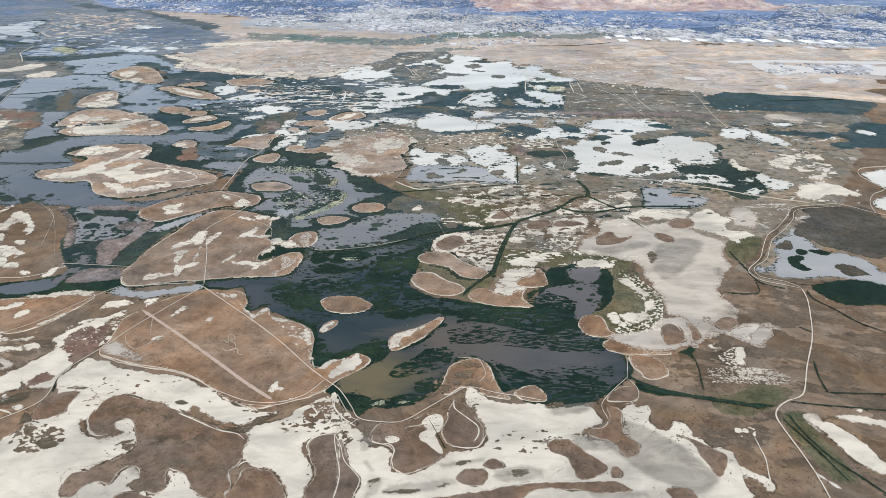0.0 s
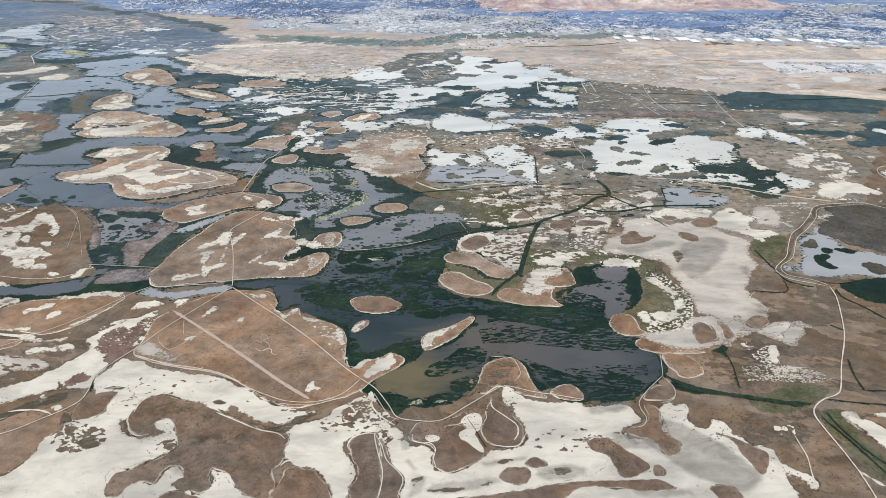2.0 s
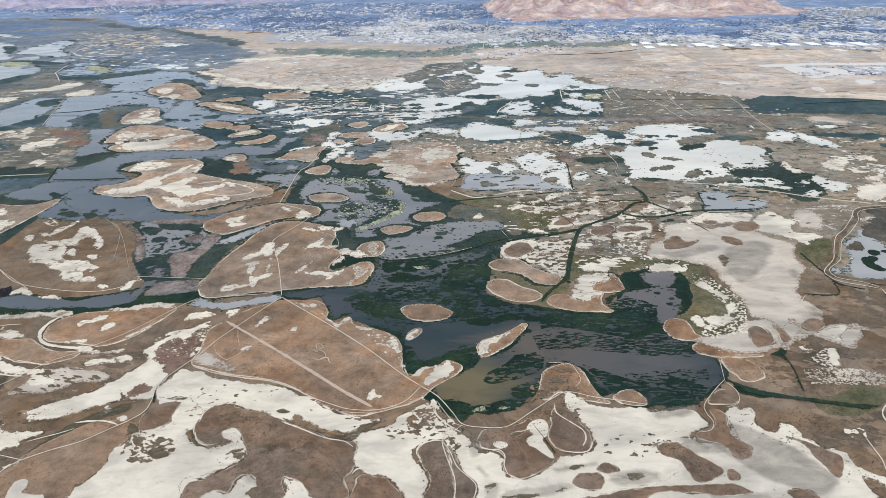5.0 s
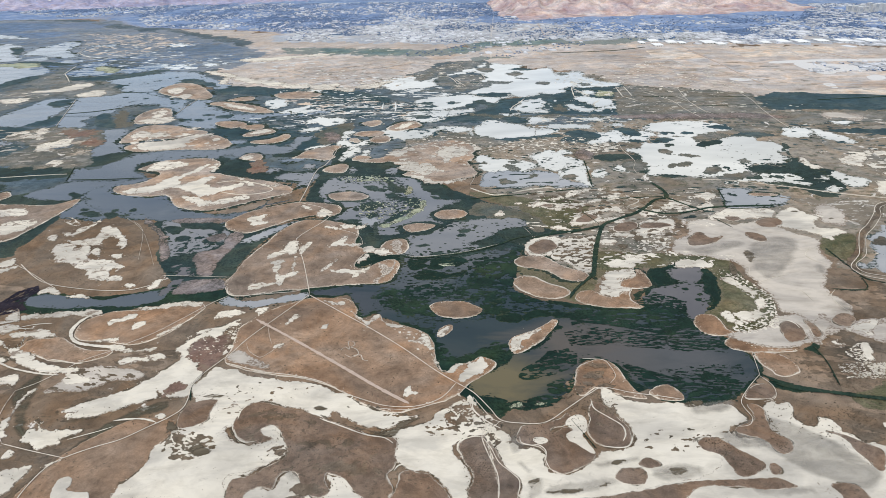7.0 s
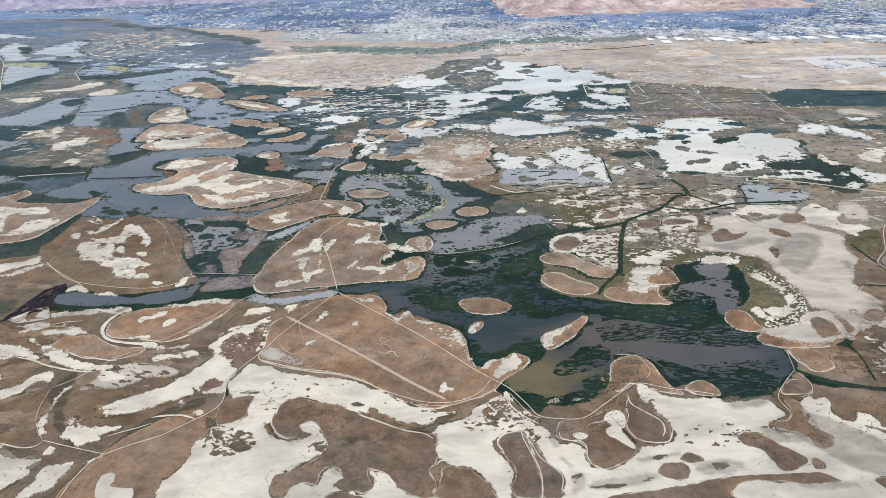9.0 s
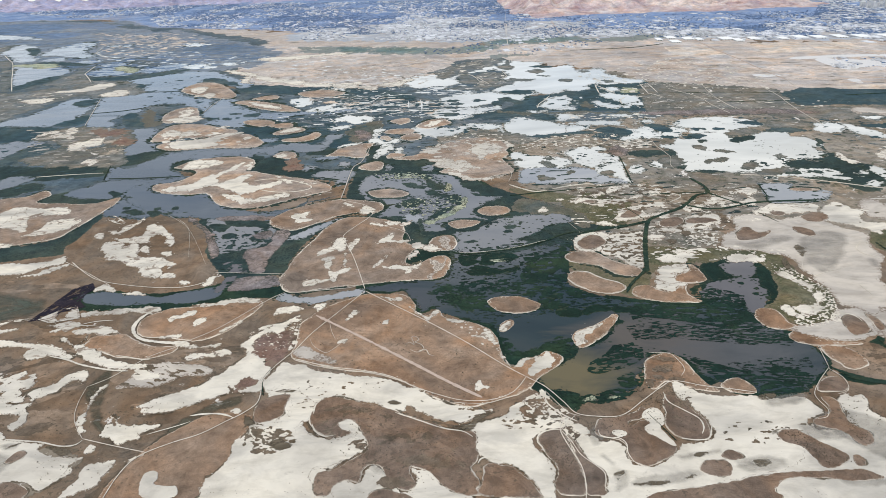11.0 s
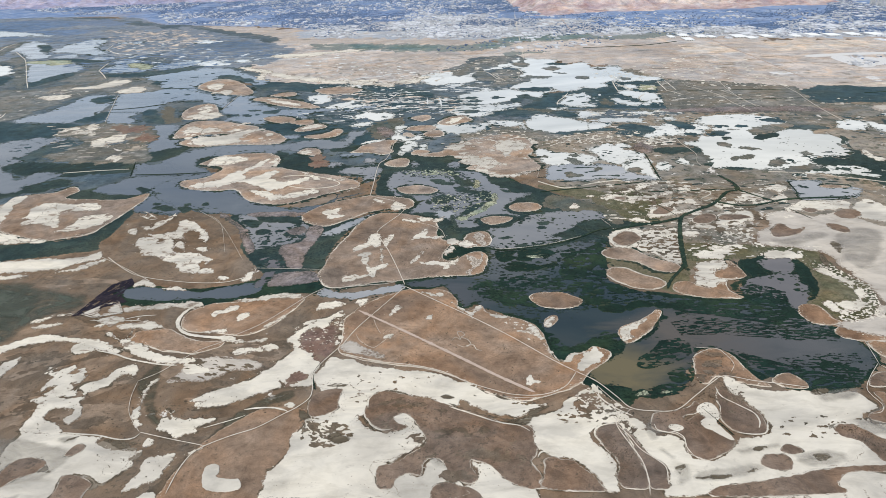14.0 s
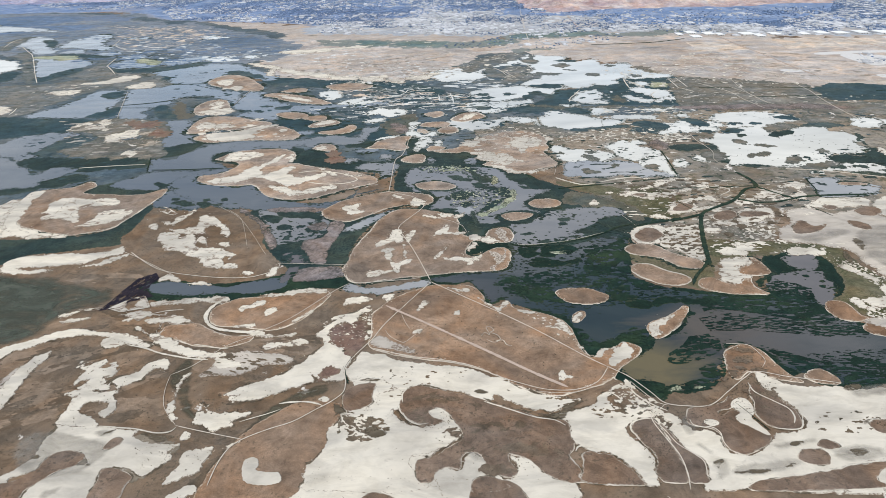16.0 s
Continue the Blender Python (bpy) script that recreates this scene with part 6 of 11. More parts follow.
salt_line([(-166.2,436.4), (-163.3,441.0), (-159.5,437.6), (-161.8,448.3), (-158.4,448.9), (-156.1,443.9), (-158.9,440.8), (-154.2,437.3), (-151.9,430.9), (-155.5,428.0), (-150.1,429.3), (-147.9,423.0), (-144.0,421.3)], 0.5)
salt_line([(-162.2,430.7), (-157.5,426.6), (-153.4,427.9)], 0.4)
salt_line([(-68.0,373.6), (-68.9,361.4), (-64.0,352.3), (-59.1,346.4), (-52.5,340.5)], 1.2)
salt_line([(10.3,368.3), (10.5,357.9), (17.5,348.8), (24.2,340.1), (24.4,331.9), (21.1,325.2)], 1.0)
salt_line([(-78.8,318.0), (-80.2,323.1), (-78.2,329.2), (-70.9,333.1), (-63.9,332.9)], 1.2)
salt_line([(7.1,321.7), (16.9,319.8), (24.2,321.5), (29.2,331.7)], 1.0)
salt_line([(-223.0,356.1), (-223.3,365.0), (-220.8,370.4)], 1.0)
salt_line([(-222.3,345.9), (-218.6,338.0), (-212.1,333.5), (-205.2,334.3)], 1.0)
salt_line([(-41.2,331.9), (-40.8,326.7), (-35.4,323.9), (-30.2,323.7), (-27.0,318.5), (-28.1,310.1), (-26.5,302.5)], 0.8)
salt_line([(-117.6,305.0), (-114.4,309.6), (-106.0,308.3), (-99.4,304.3)], 1.2)
salt_line([(-169.1,355.0), (-153.4,346.4), (-138.2,338.0), (-125.6,334.3), (-119.4,328.8)], 1.0)
salt_line([(-250.2,423.5), (-231.3,415.2), (-217.9,410.9)], 0.8)
salt_line([(194.9,327.8), (194.0,317.7), (193.1,308.0), (189.5,296.5), (187.2,287.7)], 0.8)
track([(-354.9,577.0), (-327.9,574.1), (-285.6,569.0)], 1.0)
track([(-51,821), (-44,851), (-46,868)], 0.8)
track([(540,1449), (540,1390), (537,1330)], 1.0)
track([(374,1336), (384,1270), (384,1180)], 0.9)
track([(933,1918), (950,1839), (961,1722)], 2.5)
track([(686,1418), (865,1417), (1055,1416)], 4)
track([(674,1378), (842,1377), (1024,1370)], 4)
track([(1123,1877), (1154,1755), (1182,1602)], 2.5)
reeds([(89.5,532.7), (126.3,584.3), (163.3,581.8), (153.3,528.8), (140.1,483.4), (107.9,471.2), (96.0,490.7)], 30, 0.6, 2.0, 1.5)
reeds([(-126,683), (-57,703), (13,706), (-9.4,627.9), (-62.0,617.4), (-113.1,607.2)], 90, 0.6, 2.0, 2.0)
reeds([(378,919), (410,888), (429,788), (375,741), (327,809)], 60, 1.0, 4.0, 2.0)
reeds([(-404,712), (-332,707), (-318.2,635.4), (-367.2,624.6)], 50, 0.6, 2.5, 1.6)
reeds([(-142.1,525.1), (-112.3,545.3), (-63.8,500.0), (-46.5,479.8), (-93.5,447.2), (-130.3,484.5)], 60, 0.4, 1.2, 2.0)
specks([(-79.2,380.5), (-59.4,343.6), (-44.3,321.7), (-61.4,322.3), (-73.4,349.8)], 49, 0.5, 2.0, 1.5)
specks([(-293.5,466.2), (-252.8,486.6), (-254.4,439.2), (-277.9,417.4)], 100, 0.4, 1.6, 1.8)
shrubs([(-256.5,464.3), (-204.8,526.7), (-166.7,521.3), (-139.7,485.0), (-94.2,408.6), (-87.1,374.5), (-132.8,367.2), (-227.1,415.0)], 300, 0.12, 0.34, 1.3)
shrubs([(-224.9,356.2), (-201.7,370.2), (-152.9,341.9), (-119.9,324.6), (-128.7,296.2), (-172.2,284.6), (-206.2,322.9)], 453, 0.12, 0.34, 1.3)
shrubs([(-75.7,374.0), (-44.3,348.6), (1.4,358.3), (-6.9,320.2), (-40.1,326.6), (-67.0,338.4)], 216, 0.12, 0.34, 1.3)
shrubs([(127.4,358.8), (161.0,339.9), (209.7,349.3), (261.9,428.7), (204.5,431.7), (156.8,403.6)], 280, 0.12, 0.34, 1.3)
shrubs([(-416.1,395.8), (-354.2,393.0), (-270.2,358.1), (-307.2,332.0), (-333.8,290.3), (-379.2,300.8)], 280, 0.12, 0.34, 1.3)
shrubs([(-296.1,556.7), (-264,685), (-189,688), (-144.7,570.8), (-244.6,536.7)], 216, 0.12, 0.34, 1.3)
shrubs([(123.5,371.0), (208.6,346.5), (225.5,278.8), (166.4,287.9), (121.9,336.5)], 345, 0.12, 0.34, 1.3)
shrubs([(-465.9,281.0), (-529.2,419.2), (-448.9,430.8), (-396.2,405.7), (-374.7,347.0), (-425.8,337.7)], 345, 0.12, 0.34, 1.3)
shrubs([(-8.0,377.3), (8.7,410.9), (28.9,409.9), (39.5,375.2), (-3.5,335.8)], 129, 0.12, 0.34, 1.3)
town([(-3254,4773), (-2055,3743), (-1667,3743), (-1379,3102), (-878,2872), (-651,2690), (-378,2494), (55,2368), (124,2753), (233,2947), (402,3802), (-355,4164), (-1417,4422), (-2892,5239)], 15000, 5200)
town([(645,2218), (754,2298), (896,2376), (1023,2448), (1236,2604), (1624,3289), (2069,3103), (1337,2015), (948,2085)], 10500, 3000)
town([(-468,2569), (-412,2824), (-285,2965), (59,2772), (109,2559), (57,2399), (-174,2394)], 60, 500)
town([(79,2185), (121,2712), (289,2835), (693,2666), (912,2685), (1284,2700), (1140,2490), (787,2338), (654,2216), (382,2285)], 700, 420)
town([(670,2059), (691,2120), (1337,2015), (1293,1948)], 20, 160)
town([(1020,1918), (1119,2050), (1506,2074), (1399,1917)], 20, 90)
town([(743,1546), (817,1681), (1058,1664), (980,1531)], 10, 60)
town([(-229,2006), (-63,2164), (119,2232), (359,2173), (355,2068), (57,1903)], 120, 60)
reeds([(-143.0,541.5), (-124.0,594.7), (-57.3,600.7), (-16.8,614.3), (-37.1,552.0), (-28.7,513.1), (7.4,495.8), (-46.5,479.8), (-92.6,496.7), (-126.1,498.6)], 260, 0.4, 2.2, 2.2)
reed_maze([(-854,1653), (-704,1818), (-454,1395), (-239,1236), (-236,1128), (-375,1157), (-509,1225), (-697,1226)], 0.06, 22, 1.18)
reed_maze([(279,877), (431,917), (413,802), (337,769), (265,788)], 0.26, 18, 1.21)
salt_maze([(-625,1135), (-511,1190), (-425,1057), (-489,1024), (-584,1040)], 0.16, 18, 1.24)
salt_maze([(132,1527), (493,1796), (607,1518), (529,1335), (332,1377)], 0.12, 9, 1.48)
scrub_maze([(17,782), (124,794), (192,728), (161.0,637.6), (85.3,593.6), (80,667)], 0.19, 9, 1.21)
salt_maze([(70.7,601.3), (148.9,602.7), (197.4,586.0), (172.7,564.8), (68.9,571.6)], 0.21, 14, 1.18)
salt_maze([(480,932), (542,943), (538,849), (462,733), (407,729), (475,830)], 0.2, 14, 1.3)
salt_maze([(-293.5,466.2), (-254.0,491.4), (-250.0,439.0), (-276.7,413.7)], 0.24, 9, 1.15)
salt_maze([(-79.2,380.5), (-59.4,343.6), (-44.3,321.7), (-61.8,317.3), (-77.0,350.0)], 0.22, 7, 1.15)
dark_earth_maze([(-576.8,453.2), (-496.7,484.7), (-410.7,445.0), (-371.8,370.9), (-370.5,335.6), (-442.8,349.7), (-454.3,293.8), (-465.9,281.0)], 0.34, 26, 2.4, 25)
pale_earth_maze([(-576.8,453.2), (-496.7,484.7), (-410.7,445.0), (-371.8,370.9), (-370.5,335.6), (-442.8,349.7), (-454.3,293.8), (-465.9,281.0)], 0.26, 22, 2.4, 25)
dark_earth_maze([(-567.2,574.4), (-488.4,581.9), (-423.8,480.9), (-343.0,441.7), (-277.5,446.8), (-282.0,367.2), (-340.7,357.3), (-386.1,412.6), (-464.0,464.8)], 0.36, 18, 2.6, -10)
pale_earth_maze([(-567.2,574.4), (-488.4,581.9), (-423.8,480.9), (-343.0,441.7), (-277.5,446.8), (-282.0,367.2), (-340.7,357.3), (-386.1,412.6), (-464.0,464.8)], 0.24, 18, 2.6, -10)
dark_earth_maze([(-367.2,346.7), (-279.9,354.9), (-228.1,364.9), (-245.2,310.1), (-271.3,266.5), (-346.1,268.9), (-338.6,303.8)], 0.34, 16, 2.2, 30)
dark_earth_maze([(163.1,441.0), (338.5,555.1), (439.0,531.6), (264.0,270.2), (205.7,270.9), (163.0,279.5), (164.6,336.0)], 0.58, 26, 2.2, -20)
pale_earth_maze([(163.1,441.0), (338.5,555.1), (439.0,531.6), (264.0,270.2), (205.7,270.9), (163.0,279.5), (164.6,336.0)], 0.16, 24, 2.2, -20)
dark_earth_maze([(-16,807), (286,849), (445,707), (283.4,461.4), (232.7,482.8), (164.1,630.0), (27.2,640.0)], 0.30, 40, 1.6, 0)
pale_earth_maze([(-16,807), (286,849), (445,707), (283.4,461.4), (232.7,482.8), (164.1,630.0), (27.2,640.0)], 0.25, 40, 1.6, 0)
dark_cover_maze([(-224.9,356.2), (-201.7,370.2), (-152.9,341.9), (-119.9,324.6), (-122.2,296.0), (-172.2,284.6), (-206.2,322.9)], 0.20, 12, 1.6, 20)
dark_cover_maze([(-8.0,377.3), (8.7,410.9), (28.9,409.9), (39.5,375.2), (10.5,335.2)], 0.22, 10, 1.6, 0)
salt_maze([(187.0,338.5), (199.9,338.3), (195.8,327.3), (183.6,328.4)], 0.34, 4, 1.0, 0)
salt_maze([(-472.3,416.6), (-437.7,415.0), (-420.2,379.4), (-447.3,374.1)], 0.22, 6, 1.8, 25)
reed_maze([(-375.3,639.3), (-332,707), (-315,657), (-327.2,636.0), (-354.2,603.5), (-358.7,584.6)], 0.3, 7, 1.3, 0)
reed_maze([(-366.3,638.7), (-341.0,636.9), (-315.8,569.7), (-355.1,574.6)], 0.3, 8, 1.3, 0)
salt_maze([(-71.5,378.9), (-56.7,352.0), (-52.8,337.8), (-63.8,333.9), (-76.4,360.5)], 0.3, 7, 1.2, 0)
salt_maze([(-95.1,359.5), (-75.8,370.8), (-73.0,355.6), (-59.4,343.6), (-74.1,338.7)], 0.25, 7, 1.3, 0)
scrub_maze([(-268.9,351.5), (-249.0,346.0), (-229.4,338.4), (-229.2,324.8), (-245.9,316.7), (-260.4,321.8)], 0.34, 4, 1.4, -15)
scrub_maze([(-108.0,346.7), (-76.8,352.8), (-57.3,346.3), (-74.4,334.3), (-99.1,335.3)], 0.26, 4, 1.6, 0)
scrub_maze([(-157.3,384.1), (-132.9,369.0), (-98.9,353.8), (-117.0,343.2), (-147.8,364.8)], 0.09, 4, 1.6, -10)
scrub_maze([(-261.6,343.6), (-239.6,342.7), (-228.6,331.5), (-237.4,323.1), (-253.3,318.7)], 0.34, 4, 1.6, -10)
scrub_maze([(-252.8,388.4), (-208.9,406.9), (-157.3,384.1), (-187.9,379.0), (-224.2,353.3)], 0.05, 3, 1.6, 10)
scrub_maze([(31.4,334.3), (82.0,337.7), (97.0,331.6), (55.3,312.8), (30.2,318.7)], 0.10, 3, 1.6, 0)
town([(-416,2502), (-377,2826), (-167,3082), (193,2985), (206,2537), (-17,2436)], 40, 1500)
town([(889,1603), (989,1664), (1040,1632), (959,1518), (872,1545)], 30, 160)
dark_earth_maze([(163.1,433.9), (204.5,431.7), (252.0,413.7), (221.3,366.9), (166.1,375.8), (153.4,396.7)], 0.3, 12, 2, 10)
salt_maze([(230,1381), (309,1312), (611,1216), (580,1164), (266,1188)], 0.08, 8, 2.0, 0)
salt_maze([(-595,1729), (-190,1957), (-15,1849), (-192,1497), (-394,1477)], 0.05, 14, 2.0, 5)
scrub_maze([(-595,1729), (-190,1957), (-15,1849), (-192,1497), (-394,1477)], 0.1, 8, 2.5, 5)
dark_earth_maze([(20,804), (253,783), (220,698), (143.5,603.1), (74.5,594.4), (32,671)], 0.4, 16, 1.6, 0)
shrubs([(4.0,370.4), (20.6,376.0), (25.9,340.0), (18.1,324.3), (-0.0,335.6), (-27.2,321.0), (-39.4,331.9)], 300, 0.12, 0.34, 1.3)
shrubs([(69.9,324.8), (80.1,324.4), (98.0,296.9), (83.7,293.8), (76.4,307.1)], 220, 0.12, 0.34, 1.3)
shrubs([(119.2,341.7), (120.1,315.2), (114.4,310.5), (109.3,320.7), (121.0,353.1)], 160, 0.12, 0.34, 1.3)
shrubs([(-589,685), (-549,682), (-466.4,591.6), (-464.7,567.1), (-520.4,570.6)], 260, 0.12, 0.34, 1.3)
shrubs([(-78.5,323.0), (-61.4,322.3), (-58.6,284.9), (-74.7,280.4)], 300, 0.12, 0.34, 1.3)
town([(-626,2422), (-623,2661), (-466,2817), (-242,2860), (75,2832), (361,2681), (366,2503), (208,2278), (-51,2253), (-348,2354)], 500, 1500)
town([(359,2469), (593,2337), (967,2336), (1203,2206), (1097,2030), (698,2128), (316,2266)], 300, 900)
salt_maze([(28.5,647.4), (69.2,644.4), (64.0,608.6), (101.5,592.5), (94.4,567.5), (57.8,569.9)], 0.14, 5, 1.2, 0)
# the marsh lake
lake([(-3.0,463.1), (6.1,476.2), (15.7,489.8), (30.7,493.8), (48.2,487.9), (75.0,483.5), (97.3,494.8), (101.1,484.9), (113.7,474.8), (113.6,459.4), (114.1,445.6), (127.7,441.6), (126.1,427.2), (133.8,420.5), (136.7,411.3), (135.5,396.9), (110.5,371.4), (100.5,365.6), (74.0,364.9), (73.2,373.1), (66.6,381.8), (56.4,380.3), (51.4,379.2), (43.4,388.9), (39.9,405.1), (30.2,415.1), (16.2,417.3), (10.5,410.2), (5.6,396.2), (-3.9,388.4), (-2.4,376.5), (-10.8,372.4), (-25.6,363.8), (-42.6,362.7), (-50.9,372.3), (-64.0,376.1), (-70.8,389.5), (-51.4,405.9), (-37.7,418.5), (-34.5,427.5), (-26.1,427.1), (-11.6,438.2), (-3.0,450.2)])
pond([(-119.8,604.1), (-122.4,642.4), (-113.7,656.9), (-95.6,672.9), (-79.9,686.5), (-57.3,700.0), (-25,703), (4.4,698.6), (2.8,676.8), (-13.0,673.1), (-25.9,666.1), (-36.3,651.2), (-55.0,637.6), (-61.1,633.6), (-44.3,625.2), (-32.5,628.6), (-29.3,631.3), (-62.0,616.5), (-90.6,607.5), (-110.3,603.5)])
reed_bed([(-121.3,595.0), (-110.2,599.5), (-100.2,597.5), (-107.4,587.5), (-115.5,580.5), (-121.0,583.3)])
reed_bed([(-99.2,592.2), (-90.7,602.1), (-71.3,600.8), (-62.3,592.3), (-69.3,583.7), (-82.9,583.4), (-91.2,576.4), (-100.9,577.0)])
reed_bed([(-111.0,570.3), (-102.0,574.6), (-83.4,566.0), (-72.7,567.8), (-64.5,572.1), (-70.4,560.4), (-91.5,559.4), (-102.0,562.4)])
reed_maze([(-68.3,541.7), (-61.9,562.3), (-64.1,579.6), (-54.9,595.7), (-46.1,601.8), (-32.6,598.2), (-20.2,609.5), (-12.1,630.1), (-6.1,618.2), (-14.6,586.5), (-18.5,564.3), (-19.5,547.8), (-25.9,536.9), (-40.8,540.0), (-56.5,534.3)], 0.72, 5, 1.6)
reed_maze([(-147.2,526.8), (-132.6,536.8), (-120.0,542.7), (-91.7,546.6), (-66.2,542.7), (-40.4,544.5), (-24.6,548.1), (-23.4,532.3), (-13.2,518.7), (-0.6,505.6), (-15.4,503.4), (-29.3,508.3), (-42.4,498.0), (-54.6,494.8), (-58.3,509.0), (-70.2,514.8), (-92.3,516.1), (-101.2,509.4), (-95.0,496.1), (-91.9,485.4), (-97.5,483.8), (-111.7,492.2), (-130.9,498.2), (-141.1,508.7)], 0.56, 3.4, 2.0)
reed_maze([(-147.6,533.3), (-132.7,540.1), (-112.0,522.5), (-92.7,493.1), (-96.6,481.9), (-118.7,488.8), (-138.4,503.5)], 0.3, 1.6, 2.0, -25)
reed_maze([(-90.4,618.5), (-55.6,627.4), (-27.6,649.1), (2.6,675.2), (6.3,649.6), (-13.6,642.0), (-32.7,625.8), (-56.7,610.6), (-85.2,601.8), (-113.0,601.0)], 0.45, 3.5, 3.0)
reed_maze([(-59.7,636.4), (-47.6,643.0), (-29.6,658.5), (-13.0,673.1), (1.0,672.1), (-0.3,653.2), (-19.4,642.4), (-35.3,628.9), (-44.2,626.6)], 0.7, 3, 2.5)
reed_bed([(-115.2,631.7), (-104.7,636.7), (-100.1,632.0), (-108.8,628.3)])
reed_bed([(-71.2,671.1), (-61.3,673.5), (-56.1,668.3), (-66.7,662.8)])
reed_bed([(-72.9,658.6), (-64.3,661.0), (-62.9,654.7), (-70.7,652.2)])
reed_maze([(-95.4,687.7), (-70.1,697.5), (-46.0,682.2), (-52.9,669.7), (-77.0,678.0), (-89.6,666.1)], 0.3, 3, 1.8)
reed_bed([(-133.9,682.3), (-126.8,693.4), (-111.1,697.3), (-95.4,691.0), (-91.2,680.7), (-98.7,666.8), (-113.8,658.5), (-125.9,662.5), (-132.2,670.9)])
reed_bed([(-43.9,482.7), (-34.0,487.8), (-24.9,485.4), (-21.3,477.7), (-28.9,472.6), (-38.0,473.1), (-43.1,477.1)])
reed_bed([(-23.1,481.5), (-16.4,489.7), (-5.3,491.0), (3.2,485.7), (-0.1,480.2), (-11.8,479.0), (-20.2,475.8)])
reed_bed([(3.5,487.6), (15.1,486.9), (23.6,482.6), (17.9,477.4), (4.5,480.0)])
reed_bed([(1.3,474.6), (6.3,474.3), (4.6,465.4), (7.0,463.5), (-0.5,456.9), (-5.2,450.3)])
reed_maze([(-59.3,435.1), (-47.7,444.2), (-35.2,439.5), (-35.1,429.1), (-45.8,420.4), (-56.4,419.4), (-63.5,425.1)], 0.62, 4, 1.8)
reed_maze([(-95.3,446.7), (-87.0,442.9), (-81.2,426.0), (-75.2,418.8), (-59.7,430.3), (-56.1,422.4), (-69.3,414.1), (-83.9,409.0), (-94.2,408.0), (-91.3,426.5)], 0.6, 4, 1.6)
reed_maze([(-36.9,392.7), (-31.0,406.4), (-17.0,417.5), (-8.9,428.6), (6.6,431.7), (12.1,423.6), (9.3,410.2), (1.0,403.4), (-10.3,396.9), (-25.0,392.1)], 0.62, 2.4, 2.6)
reed_maze([(-16.1,386.3), (-6.8,394.0), (4.4,390.7), (0.7,380.3), (-2.7,375.2), (-12.4,374.4), (-17.4,378.5)], 0.66, 3, 2)
reed_maze([(-51.9,373.6), (-41.9,368.2), (-32.0,371.5), (-18.1,374.7), (-7.3,371.0), (-15.7,362.1), (-26.1,360.2), (-39.1,360.7), (-45.0,358.0), (-52.0,362.5)], 0.72, 3, 2.2)
algae([(-44.5,362.2), (-41.5,365.7), (-36.4,366.7), (-35.7,363.6), (-39.8,361.4)])
algae([(-28.2,363.9), (-23.2,366.7), (-18.5,365.9), (-21.9,363.6)])
reed_maze([(16.6,489.7), (49.1,491.7), (77.9,485.3), (98.7,491.8), (110.2,477.7), (113.6,459.4), (111.4,444.1), (91.6,443.5), (74.4,451.1), (58.6,458.0), (42.3,464.2), (25.3,468.7), (15.4,464.8)], 0.74, 1.5, 5.5)
reed_maze([(6.7,454.8), (32.8,462.1), (66.2,453.3), (94.3,445.0), (132.0,441.4), (127.5,425.5), (94.9,422.5), (67.4,428.6), (39.3,434.8), (9.3,434.7)], 0.42, 1.15, 6)
reed_maze([(59.9,446.8), (102.8,444.6), (129.3,435.0), (122.9,419.6), (92.4,427.3), (64.7,433.5)], 0.34, 1.3, 8)
reed_maze([(15.8,425.0), (38.4,414.7), (58.8,400.6), (105.0,405.6), (126.8,404.5), (122.7,390.6), (95.1,390.6), (63.6,390.7), (46.5,399.8), (29.8,413.7)], 0.28, 1.1, 5)
reed_maze([(40.9,408.7), (46.5,392.9), (51.8,380.5), (67.2,383.8), (73.6,374.3), (74.0,364.9), (99.8,363.8), (111.3,371.4), (119.3,382.7), (108.6,392.7), (99.7,397.3), (86.9,389.6), (71.9,391.7), (60.4,399.2), (48.5,406.9)], 0.66, 1.5, 4.5)
marsh([(133.1,419.1), (138.0,414.3), (136.6,396.9), (131.2,390.2), (125.0,394.0), (128.8,404.4), (134.5,410.0)])
# islands of the marsh lake
island([(-18.6,585.5), (-15.3,594.4), (-7.5,599.1), (6.4,599.5), (14.0,595.0), (20.4,584.1), (26.8,574.8), (38.3,565.4), (45.8,558.9), (46.9,551.7), (41.8,545.1), (31.0,542.3), (21.7,547.5), (15.7,557.3), (10.9,566.0), (2.0,570.3), (-8.2,573.4), (-14.7,577.6)])
island([(-5.7,608.5), (-1.8,620.7), (5.3,630.3), (14.1,631.1), (20.1,622.0), (19.4,610.9), (12.6,603.1), (4.1,602.4), (-3.8,601.6)])
salt_flat([(16.1,625.2), (28.7,631.5), (44.9,640.7), (69.3,645.0), (68.5,628.7), (61.0,607.9), (55.3,575.5), (49.2,559.9), (41.1,566.5), (32.6,577.0), (24.6,586.4), (18.8,597.3), (20.5,610.8)])
scrub_maze([(16.1,625.2), (28.9,633.0), (45.5,643.7), (70.0,648.0), (69.1,628.6), (62.1,607.9), (55.9,575.4), (48.7,562.3), (41.4,567.7), (32.8,578.2), (24.8,587.7), (19.9,597.3), (21.7,610.7)], 0.42, 3.4, 1.5)
island([(-23.2,542.3), (-19.9,552.5), (-13.3,555.6), (-3.3,552.6), (3.2,544.1), (9.6,536.9), (18.6,530.8), (24.1,522.9), (19.5,514.7), (10.1,511.1), (-1.7,513.8), (-10.5,520.7), (-19.2,529.8)])
salt_line([(-13.3,555.6), (-3.3,552.6), (3.2,544.1), (9.6,536.9), (18.6,530.8), (24.1,522.9)], 1.6)
